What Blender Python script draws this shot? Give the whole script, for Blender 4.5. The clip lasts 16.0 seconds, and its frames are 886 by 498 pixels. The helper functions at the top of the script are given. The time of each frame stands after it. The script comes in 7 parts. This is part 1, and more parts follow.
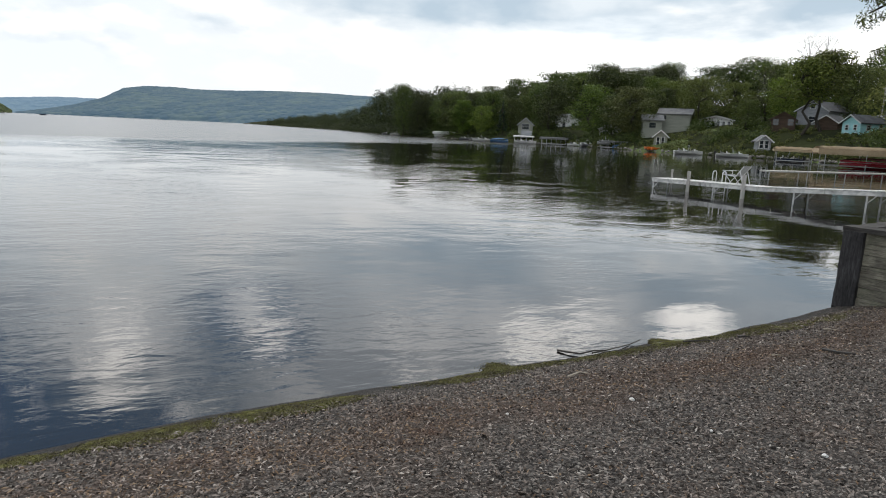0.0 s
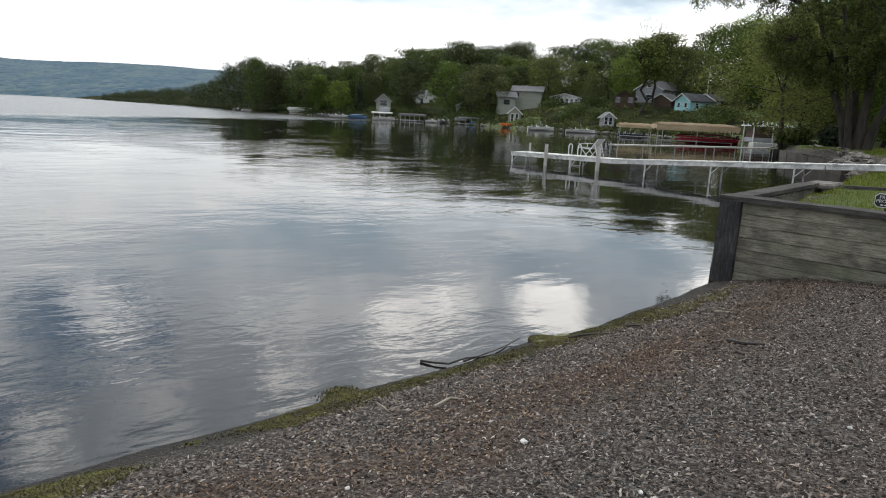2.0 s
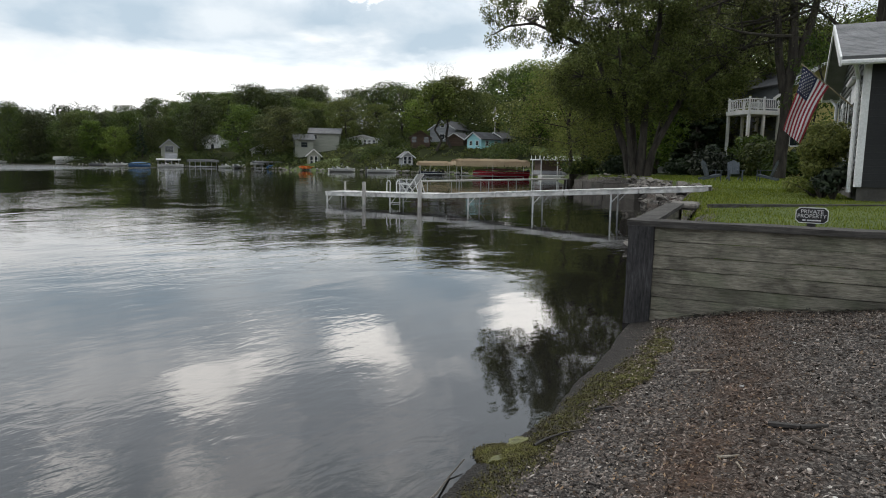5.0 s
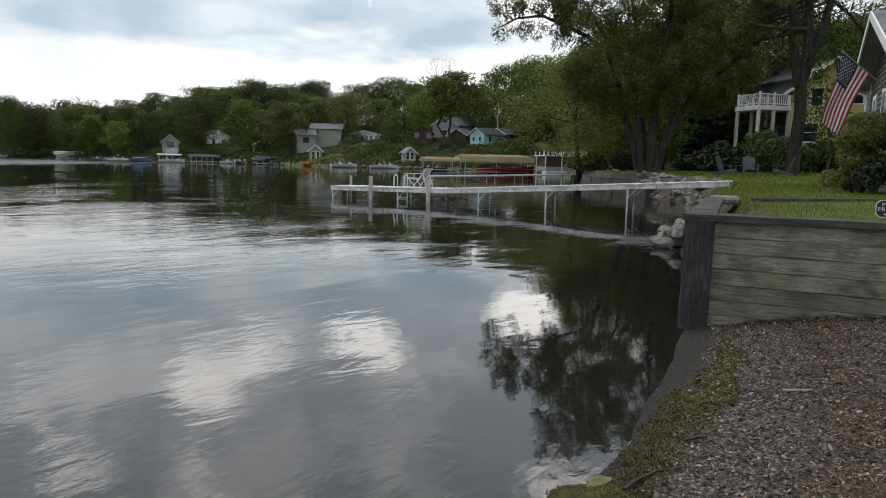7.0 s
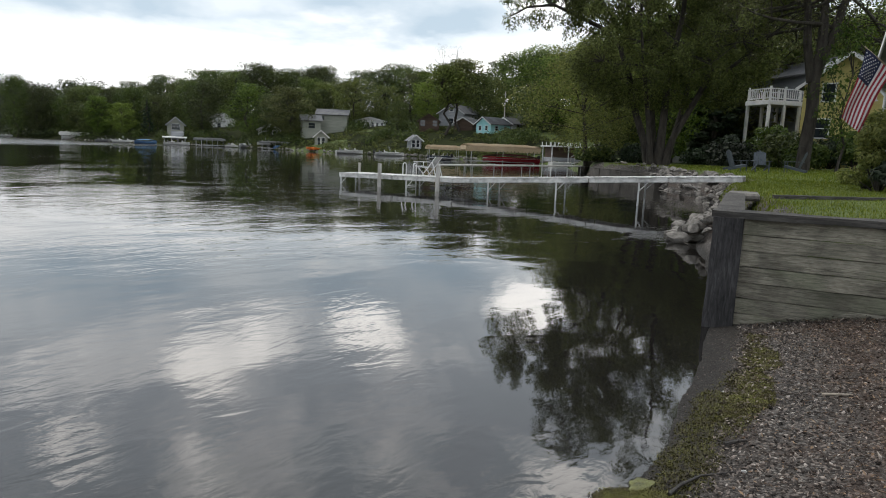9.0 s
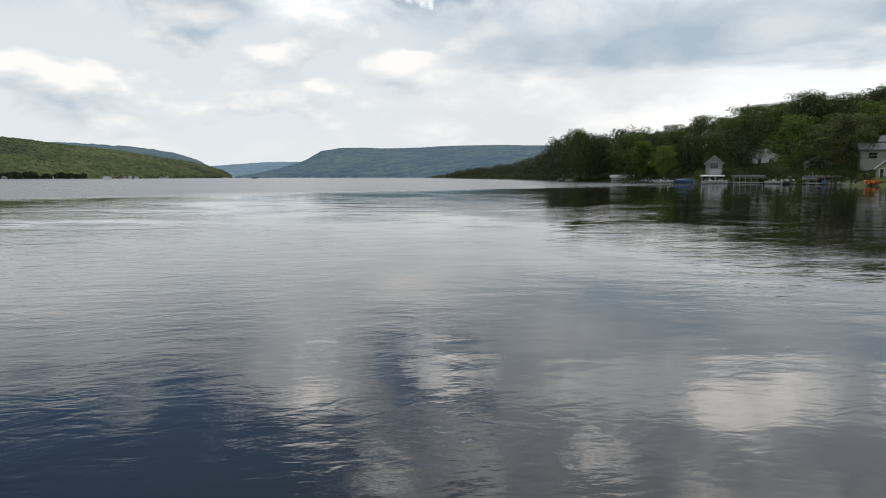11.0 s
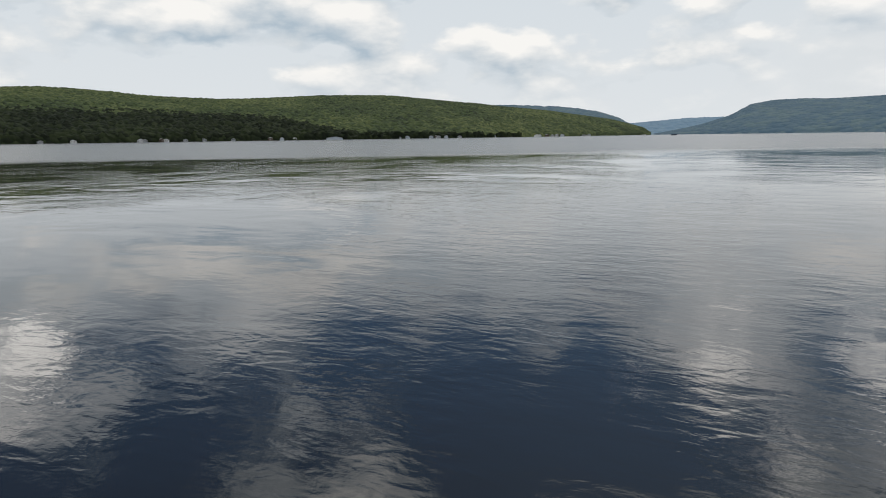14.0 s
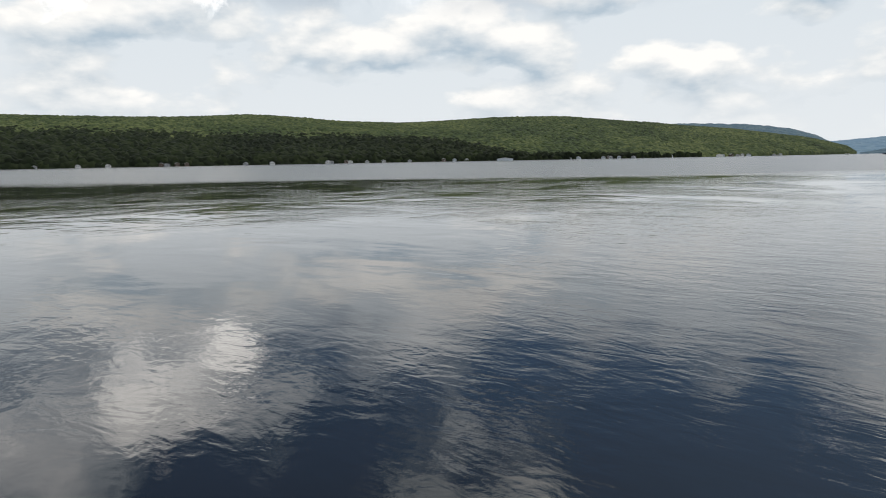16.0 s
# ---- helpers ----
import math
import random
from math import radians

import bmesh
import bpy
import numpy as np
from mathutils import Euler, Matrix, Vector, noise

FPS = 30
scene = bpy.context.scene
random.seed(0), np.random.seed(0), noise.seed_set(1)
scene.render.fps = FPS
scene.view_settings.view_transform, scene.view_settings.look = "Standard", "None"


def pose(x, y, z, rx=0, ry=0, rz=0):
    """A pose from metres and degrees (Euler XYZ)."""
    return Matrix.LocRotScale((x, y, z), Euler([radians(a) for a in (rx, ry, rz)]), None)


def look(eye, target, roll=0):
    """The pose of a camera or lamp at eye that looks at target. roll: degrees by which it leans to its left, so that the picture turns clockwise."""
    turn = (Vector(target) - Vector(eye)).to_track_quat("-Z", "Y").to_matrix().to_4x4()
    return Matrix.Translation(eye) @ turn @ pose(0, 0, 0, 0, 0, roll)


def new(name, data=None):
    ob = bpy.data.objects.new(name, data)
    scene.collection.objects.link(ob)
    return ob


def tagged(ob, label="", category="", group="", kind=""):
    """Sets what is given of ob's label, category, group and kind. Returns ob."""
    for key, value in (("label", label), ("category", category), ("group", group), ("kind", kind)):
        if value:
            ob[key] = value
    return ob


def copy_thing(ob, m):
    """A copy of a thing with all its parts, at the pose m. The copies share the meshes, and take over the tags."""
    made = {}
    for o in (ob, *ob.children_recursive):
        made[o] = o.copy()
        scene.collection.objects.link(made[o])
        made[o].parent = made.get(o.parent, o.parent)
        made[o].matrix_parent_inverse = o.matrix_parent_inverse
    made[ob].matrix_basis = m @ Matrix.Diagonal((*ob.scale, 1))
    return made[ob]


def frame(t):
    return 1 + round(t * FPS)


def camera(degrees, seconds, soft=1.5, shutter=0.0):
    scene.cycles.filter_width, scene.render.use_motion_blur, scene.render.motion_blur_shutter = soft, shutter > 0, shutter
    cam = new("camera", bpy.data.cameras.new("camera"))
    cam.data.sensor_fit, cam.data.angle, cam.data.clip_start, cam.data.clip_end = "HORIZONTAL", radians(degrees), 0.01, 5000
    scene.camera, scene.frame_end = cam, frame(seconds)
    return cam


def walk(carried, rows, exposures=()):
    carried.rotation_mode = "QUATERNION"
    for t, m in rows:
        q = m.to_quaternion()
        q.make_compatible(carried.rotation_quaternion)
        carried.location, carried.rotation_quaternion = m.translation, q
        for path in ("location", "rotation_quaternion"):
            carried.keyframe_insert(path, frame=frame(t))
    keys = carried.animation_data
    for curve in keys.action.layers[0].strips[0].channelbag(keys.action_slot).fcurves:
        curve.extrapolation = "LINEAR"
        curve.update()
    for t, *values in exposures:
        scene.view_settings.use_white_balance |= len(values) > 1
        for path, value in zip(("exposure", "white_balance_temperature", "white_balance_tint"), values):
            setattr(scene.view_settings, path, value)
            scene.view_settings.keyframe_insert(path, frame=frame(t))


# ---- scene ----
cam = camera(68.03, 16.0, soft=1.0)
PATH = [
    (0.0, look((1.580, -8.845, 1.988), (-0.486, 0.780, 0.230), 2.60)),
    (0.5, look((1.618, -8.478, 1.909), (0.466, 1.280, 0.049), 2.83)),
    (1.0, look((1.627, -8.127, 1.876), (1.063, 1.655, -0.122), 3.16)),
    (1.5, look((1.583, -7.746, 1.839), (1.543, 2.056, -0.139), 2.77)),
    (2.0, look((1.550, -7.412, 1.797), (1.563, 2.387, -0.194), 2.84)),
    (2.5, look((1.485, -7.080, 1.736), (2.398, 2.685, -0.218), 1.53)),
    (3.0, look((1.429, -6.729, 1.700), (2.678, 3.015, -0.165), 0.62)),
    (3.5, look((1.336, -6.386, 1.641), (3.321, 3.307, 0.191), 1.20)),
    (4.0, look((1.290, -5.983, 1.609), (3.548, 3.643, 0.111), 1.03)),
    (4.5, look((1.222, -5.658, 1.589), (3.643, 3.939, 0.161), 1.21)),
    (5.0, look((1.152, -5.326, 1.551), (4.055, 4.158, 0.278), 0.93)),
    (7.5, look((1.051, -4.524, 1.452), (3.943, 4.948, 0.071), 1.20)),
    (8.0, look((1.010, -4.493, 1.449), (4.293, 4.814, -0.165), 1.94)),
    (8.5, look((0.945, -4.487, 1.460), (4.259, 4.800, -0.203), 2.07)),
    (9.0, look((0.914, -4.454, 1.470), (3.764, 5.013, -0.031), 2.31)),
    (9.5, look((0.872, -4.474, 1.484), (2.343, 5.326, 0.145), 1.87)),
    (10.0, look((0.822, -4.489, 1.507), (-0.189, 5.370, 0.167), 1.02)),
    (10.2, look((0.763, -4.482, 1.512), (-1.229, 5.233, 0.221), 0.60)),
    (12.5, look((0.707, -4.482, 1.505), (-6.266, 2.577, 0.262), 0.31)),
    (13.0, look((0.765, -4.475, 1.505), (-7.011, 1.654, 0.102), 0.14)),
    (13.5, look((0.805, -4.480, 1.506), (-7.677, 0.583, -0.051), -0.56)),
    (14.0, look((0.821, -4.493, 1.507), (-7.953, 0.002, -0.173), -0.76)),
    (14.5, look((0.826, -4.500, 1.507), (-8.099, -0.336, -0.230), -1.03)),
    (15.0, look((0.825, -4.508, 1.507), (-8.251, -0.636, -0.117), -1.15)),
    (15.5, look((0.825, -4.505, 1.507), (-8.496, -1.189, 0.046), -1.11)),
    (16.0, look((0.823, -4.498, 1.507), (-8.851, -2.351, 0.171), -0.99)),
]
walk(cam, PATH, exposures=[(0.0, 0.32), (1.0, 0.34), (3.0, 0.62), (4.5, 0.40), (7.5, 0.29), (8.5, 0.46), (9.2, 0.45), (10.2, 0.22), (12.5, -0.18), (16.0, 0.02)])

# ---- world, sun and exposure ----
SUN_YAW, SUN_EL = radians(38), radians(52)
world = bpy.data.worlds.new("sky")
scene.world = world
world.use_nodes = True


class Nodes:
    """A small wrapper that makes and links nodes."""

    def __init__(self, tree):
        self.t = tree
        tree.nodes.clear()

    def add(self, kind, ins=None, operation="", use_clamp=False, feature="", rotation_type=""):
        n = self.t.nodes.new(kind)
        if operation:
            n.operation = operation
        if use_clamp:
            n.use_clamp = True
        if feature:
            n.feature = feature
        if rotation_type:
            n.rotation_type = rotation_type
        for k, v in (ins or {}).items():
            s = n.inputs[k]
            if isinstance(v, bpy.types.NodeSocket):
                self.t.links.new(v, s)
            else:
                s.default_value = v
        return n

    def math(self, op, a, b=0.0, clamp=False):
        return self.add("ShaderNodeMath", {0: a, 1: b}, operation=op, use_clamp=clamp).outputs[0]

    def noise(self, vec, scale, detail=4.0, rough=0.55, distort=0.0):
        return self.add("ShaderNodeTexNoise", {"Vector": vec, "Scale": scale, "Detail": detail, "Roughness": rough, "Distortion": distort}).outputs["Fac"]

    def ramp(self, fac, stops, mode="LINEAR"):
        n = self.add("ShaderNodeValToRGB", {"Fac": fac})
        cr = n.color_ramp
        cr.interpolation = mode
        while len(cr.elements) < len(stops):
            cr.elements.new(0.5)
        for e, (p, c) in zip(cr.elements, stops):
            e.position = p
            e.color = (c, c, c, 1) if isinstance(c, (int, float)) else (*c, 1)
        return n.outputs["Color"]

    def mix(self, fac, a, b, blend="MIX"):
        n = self.t.nodes.new("ShaderNodeMix")
        n.data_type, n.blend_type = "RGBA", blend
        for i, v in ((0, fac), (6, a), (7, b)):
            if isinstance(v, bpy.types.NodeSocket):
                self.t.links.new(v, n.inputs[i])
            else:
                n.inputs[i].default_value = (*v, 1) if isinstance(v, tuple) else v
        return n.outputs[2]


w = Nodes(world.node_tree)
way = w.add("ShaderNodeTexCoord").outputs["Generated"]
xyz = w.add("ShaderNodeSeparateXYZ", {0: way}).outputs
# elevation and bearing in degrees
elev = w.math("MULTIPLY", w.math("ARCSINE", xyz[2]), 57.2958)
bear = w.math("MULTIPLY", w.math("ARCTAN2", w.math("MULTIPLY", xyz[0], -1.0), xyz[1]), 57.2958)
clear = w.add("ShaderNodeTexSky")
clear.sky_type, clear.sun_disc, clear.sun_elevation, clear.sun_rotation = "NISHITA", False, SUN_EL, -SUN_YAW
clear.altitude, clear.air_density, clear.dust_density, clear.ozone_density = 200.0, 1.0, 1.0, 1.0
blue = w.mix(1.0, clear.outputs[0], (0.029, 0.041, 0.049), "MULTIPLY")


def squash(sx, sz, lift=0.0, off=(0.0, 0.0, 0.0)):
    return w.add("ShaderNodeVectorMath", {0: way, 1: (sx, sx, sz), 2: (off[0], off[1], off[2] + lift)}, operation="MULTIPLY_ADD").outputs[0]


def rise(v, a, b):
    return w.add("ShaderNodeMapRange", {0: v, 1: a, 2: b, 3: 0.0, 4: 1.0}).outputs[0]


def bump_at(az, el, saz, sel):
    """A soft hill of value one round a bearing and an elevation."""
    u, v = w.math("DIVIDE", w.math("SUBTRACT", bear, az), saz), w.math("DIVIDE", w.math("SUBTRACT", elev, el), sel)
    return w.math("POWER", 2.718, w.math("MULTIPLY", w.math("ADD", w.math("MULTIPLY", u, u), w.math("MULTIPLY", v, v)), -1.0))


# low sky: pale haze with small cumulus, bright under a blue-grey sheet
c0 = w.noise(squash(6.6, 14.5), 1.0, 6.0, 0.50, 0.0)
c1 = w.noise(squash(6.6, 14.5, 0.34), 1.0, 6.0, 0.50, 0.0)
thin = w.math("MULTIPLY", rise(bear, 30.0, 45.0), 0.022)
c0, c1 = w.math("SUBTRACT", c0, thin), w.math("SUBTRACT", c1, thin)
for az, el, saz, sel, amp in ((60.0, 8.2, 3.6, 1.7, 0.16), (41.7, 10.2, 3.2, 1.0, 0.17), (31.3, 9.7, 3.0, 1.2, 0.15), (69.8, 8.6, 3.0, 2.4, 0.13), (74.0, 5.2, 3.4, 0.8, 0.11), (76.0, 10.6, 5.0, 1.8, 0.13), (81.0, 10.0, 3.6, 2.0, 0.12),
                              (93.5, 8.6, 8.5, 2.0, 0.12), (104.0, 11.3, 8.0, 1.6, 0.11), (59.8, 5.1, 1.3, 0.7, 0.12), (48.5, 12.5, 3.5, 1.2, 0.10), (66.0, 13.0, 5.0, 1.4, 0.10)):
    c0 = w.math("ADD", c0, w.math("MULTIPLY", bump_at(az, el, saz, sel), amp))
    c1 = w.math("ADD", c1, w.math("MULTIPLY", bump_at(az, el - 1.2, saz, sel), amp))
cover = rise(c0, 0.455, 0.545)
shade = w.math("ADD", 0.52, w.math("MULTIPLY", w.math("SUBTRACT", c0, c1), 3.4), True)
puffs = w.mix(shade, (0.46, 0.555, 0.64), (1.0, 0.985, 0.955))
pale = w.mix(rise(elev, 0.0, 13.0), (0.79, 0.825, 0.85), (0.71, 0.77, 0.82))
low = w.mix(w.math("MULTIPLY", cover, rise(elev, 0.8, 5.5)), pale, puffs)
wide = w.math("MULTIPLY", rise(bear, 42.0, 24.0), rise(bear, -75.0, -45.0))
low = w.mix(w.math("MULTIPLY", wide, w.math("MULTIPLY", rise(elev, 11.0, 6.5), 0.85)), low, w.mix(1.0, w.mix(rise(c0, 0.42, 0.62), (0.77, 0.795, 0.81), (0.97, 0.97, 0.965)), w.mix(rise(bear, 12.0, 2.0), (1.0, 1.0, 1.0), (1.35, 1.34, 1.32)), "MULTIPLY"))
edge = w.math("ADD", elev, w.math("MULTIPLY", w.math("SUBTRACT", w.noise(squash(3.0, 9.0, 0, (4, 2, 1)), 1.0, 6.0, 0.55, 0.2), 0.5), 9.0))
sheet = w.math("MULTIPLY", w.math("MULTIPLY", w.math("MULTIPLY", wide, rise(bear, -25.0, -19.0)), rise(bear, 31.0, 20.0)), w.math("MULTIPLY", rise(edge, 8.4, 9.9), rise(elev, 19.0, 13.0)))
low = w.mix(w.math("MULTIPLY", sheet, 0.93), low, w.mix(rise(c0, 0.38, 0.66), (0.40, 0.50, 0.59), (0.66, 0.72, 0.77)))
# high sky: large bright clouds with blue gaps
h0 = w.noise(squash(4.2, 6.5, 0, (1.3, 0.4, 0.2)), 1.0, 9.0, 0.58, 0.35)
h0 = w.math("SUBTRACT", h0, w.math("MULTIPLY", w.math("ADD", w.math("ADD", bump_at(56, 23.5, 18, 6.2), w.math("MULTIPLY", bump_at(104, 27.0, 12, 4.5), 0.6)), w.math("ADD", w.math("MULTIPLY", bump_at(2, 21, 22, 2.2), 0.35), w.math("MULTIPLY", bump_at(17, 19, 7, 5), 0.35))), 0.36))
h0 = w.math("MAXIMUM", h0, w.math("MULTIPLY", rise(bear, 38.0, 22.0), 0.475))
high = w.ramp(h0, [(0.40, (0.16, 0.20, 0.245)), (0.50, (0.36, 0.39, 0.42)), (0.585, (0.54, 0.55, 0.56)), (0.66, (0.86, 0.85, 0.83)), (0.8, (1.1, 1.08, 1.04))])
high = w.mix(1.0, high, (2.0, 2.0, 2.0), "MULTIPLY")
high = w.mix(rise(h0, 0.46, 0.36), high, blue)
# sunlit heaps of cumulus, each at its own bearing and height
heaps = 0.0
for az, el, saz, sel, full in ((-10.5, 15.8, 4.0, 2.8, 1.0), (-24.0, 13.0, 4.0, 4.0, 0.9), (3.0, 19.0, 4.6, 3.8, 0.85), (13.5, 22.5, 3.6, 3.6, 0.72), (-29.0, 27.0, 6.0, 3.0, 1.0), (27.0, 17.0, 4.5, 1.6, 0.5),
                               (39.5, 18.5, 3.0, 5.0, 0.66), (29.0, 16.0, 3.5, 3.5, 0.36), (102.0, 18.0, 6.5, 4.0, 1.0), (95.5, 15.0, 2.5, 2.5, 0.85), (34.0, 24.5, 4.5, 3.0, 0.66)):
    heaps = w.math("ADD", w.math("MULTIPLY", bump_at(az, el, saz, sel), full), heaps)
ragged = w.math("MULTIPLY", w.math("SUBTRACT", w.noise(squash(8.0, 13.0, 0, (2, 5, 1)), 1.0, 7.0, 0.62, 0.3), 0.5), 2.1)
total = w.mix(rise(elev, 11.5, 17.0), low, high)
total = w.mix(w.math("MULTIPLY", rise(w.math("ADD", heaps, ragged), 0.38, 0.80), rise(elev, 9.0, 13.0)), total, (2.0, 1.95, 1.88))
bg = w.add("ShaderNodeBackground", {"Color": total, "Strength": 1.0}).outputs[0]
w.add("ShaderNodeOutputWorld", {"Surface": bg})

sun_data = bpy.data.lights.new("sun", "SUN")
sun_data.energy, sun_data.angle, sun_data.color = 1.1, radians(11), (1.0, 0.95, 0.87)
sun = new("sun", sun_data)
sun.matrix_world = look((-math.sin(SUN_YAW) * math.cos(SUN_EL) * 300, math.cos(SUN_YAW) * math.cos(SUN_EL) * 300, math.sin(SUN_EL) * 300), (0, 0, 0))


# ---- materials ----
def material(name):
    m = bpy.data.materials.new(name)
    m.use_nodes = True
    return m, Nodes(m.node_tree)


def surface(name, c1, c2, scale=3.0, rough=0.75, bump=0.003, fine=60.0, metal=0.0, vary=0.0, c3=None, stretch=(1, 1, 1), spec=0.4, local=False, contrast=(0.35, 0.65)):
    """Two colours in broad patches, fine grain over them, and fine relief."""
    m, n = material(name)
    vec = n.add("ShaderNodeTexCoord").outputs["Object"] if local else n.add("ShaderNodeNewGeometry").outputs["Position"]
    if stretch != (1, 1, 1):
        vec = n.add("ShaderNodeVectorMath", {0: vec, 1: stretch}, operation="MULTIPLY").outputs[0]
    broad = n.noise(vec, scale, 5.0, 0.6)
    grain = n.noise(vec, fine, 3.0, 0.6)
    stops = [(contrast[0], c1), (contrast[1], c2)] if c3 is None else [(contrast[0], c1), (0.5, c2), (contrast[1], c3)]
    col = n.ramp(broad, stops)
    col = n.mix(0.55, col, n.ramp(grain, [(0.25, 0.45), (0.75, 1.0)]), "MULTIPLY")
    if vary:
        r = n.add("ShaderNodeObjectInfo").outputs["Random"]
        col = n.add("ShaderNodeHueSaturation", {"Color": col, "Hue": 0.5, "Value": n.math("ADD", n.math("MULTIPLY", r, 2 * vary), 1 - vary)}).outputs[0]
    ins = {"Base Color": col, "Roughness": rough, "Metallic": metal, "Specular IOR Level": spec}
    if bump:
        ins["Normal"] = n.add("ShaderNodeBump", {"Height": grain, "Distance": bump, "Strength": 1.0}).outputs[0]
    b = n.add("ShaderNodeBsdfPrincipled", ins)
    n.add("ShaderNodeOutputMaterial", {"Surface": b.outputs[0]})
    return m


def foliage(name, greens, through_share=0.3):
    """Leaves: a colour of its own for each leaf, shifted from plant to plant, partly letting light through."""
    m, n = material(name)
    isle = n.add("ShaderNodeNewGeometry").outputs["Random Per Island"]
    col = n.ramp(isle, [(i / (len(greens) - 1), g) for i, g in enumerate(greens)])
    r = n.add("ShaderNodeObjectInfo").outputs["Random"]
    col = n.add("ShaderNodeHueSaturation", {"Color": col, "Hue": n.math("ADD", n.math("MULTIPLY", r, 0.03), 0.485), "Saturation": n.math("ADD", n.math("MULTIPLY", r, 0.25), 0.95), "Value": n.math("ADD", n.math("MULTIPLY", r, 0.55), 0.68)}).outputs[0]
    d = n.add("ShaderNodeBsdfPrincipled", {"Base Color": col, "Roughness": 0.6, "Specular IOR Level": 0.25})
    t = n.add("ShaderNodeBsdfTranslucent", {"Color": col})
    s = n.add("ShaderNodeMixShader", {0: through_share, 1: d.outputs[0], 2: t.outputs[0]})
    n.add("ShaderNodeOutputMaterial", {"Surface": s.outputs[0]})
    return m


def water_material():
    m, n = material("lake_water")
    pos = n.add("ShaderNodeNewGeometry").outputs["Position"]
    turned = n.add("ShaderNodeVectorRotate", {"Vector": pos, "Angle": radians(-35)}, rotation_type="Z_AXIS").outputs[0]
    long_ = n.add("ShaderNodeVectorMath", {0: turned, 1: (0.55, 1.0, 1.0)}, operation="MULTIPLY").outputs[0]
    swell = n.noise(long_, 0.55, 2.0, 0.5, 0.6)
    ripple = n.noise(long_, 4.6, 2.0, 0.55, 0.6)
    small = n.noise(long_, 13.0, 3.0, 0.6, 0.4)
    calm = n.ramp(n.noise(pos, 0.13, 3.0, 0.6, 0.8), [(0.42, 0.20), (0.58, 1.4)])
    # a breeze ruffles the open lake away from the sheltered bay
    xy = n.add("ShaderNodeSeparateXYZ", {0: pos}).outputs
    out = n.math("ADD", n.math("ADD", n.math("MULTIPLY", xy[0], -0.8), n.math("MULTIPLY", xy[1], 0.25)), n.math("MULTIPLY", n.noise(long_, 0.05, 3.0, 0.6), 26.0))
    breeze = n.add("ShaderNodeMapRange", {0: out, 1: 50.0, 2: 62.0, 3: 0.0, 4: 1.0}).outputs[0]
    # the bay lies calmer towards its far shore
    lee = n.add("ShaderNodeMapRange", {0: n.math("ADD", xy[1], n.math("MULTIPLY", xy[0], 0.8)), 1: 14.0, 2: 50.0, 3: 1.0, 4: 0.35}).outputs[0]
    mid = n.noise(long_, 1.5, 2.0, 0.5, 0.8)
    fine = n.math("ADD", n.math("ADD", n.math("MULTIPLY", ripple, 0.0050), n.math("MULTIPLY", mid, 0.0056)), n.math("MULTIPLY", small, 0.0015))
    h = n.math("ADD", n.math("MULTIPLY", swell, 0.016), n.math("MULTIPLY", fine, n.math("MULTIPLY", n.math("MULTIPLY", calm, lee), n.math("SUBTRACT", 1.0, n.math("MULTIPLY", breeze, 0.55)))))
    bump = n.add("ShaderNodeBump", {"Height": h, "Distance": 1.0, "Strength": 1.0}).outputs[0]
    b = n.add("ShaderNodeBsdfPrincipled", {"Base Color": (0.011, 0.010, 0.009, 1), "Roughness": n.math("ADD", 0.015, n.math("MULTIPLY", breeze, 0.23)), "IOR": 1.62, "Specular IOR Level": 0.5, "Normal": bump})
    n.add("ShaderNodeOutputMaterial", {"Surface": b.outputs[0]})
    return m


def wrack(n, pos):
    """Share of rusty bark and leaf crumbs: thickest along the old high-water line, in drifts elsewhere."""
    z = n.add("ShaderNodeSeparateXYZ", {0: pos}).outputs[2]
    line = n.ramp(n.math("ADD", z, n.math("MULTIPLY", n.noise(pos, 1.6, 4.0, 0.6), 0.10)), [(0.19, 0.0), (0.25, 0.55), (0.30, 0.40), (0.36, 0.0)])
    drift = n.ramp(n.noise(pos, 0.8, 5.0, 0.65, 0.6), [(0.50, 0.0), (0.68, 0.45)])
    broken = n.ramp(n.noise(pos, 9.0, 3.0, 0.6), [(0.36, 0.35), (0.6, 1.0)])
    return n.math("MULTIPLY", n.math("ADD", line, drift), broken, True)


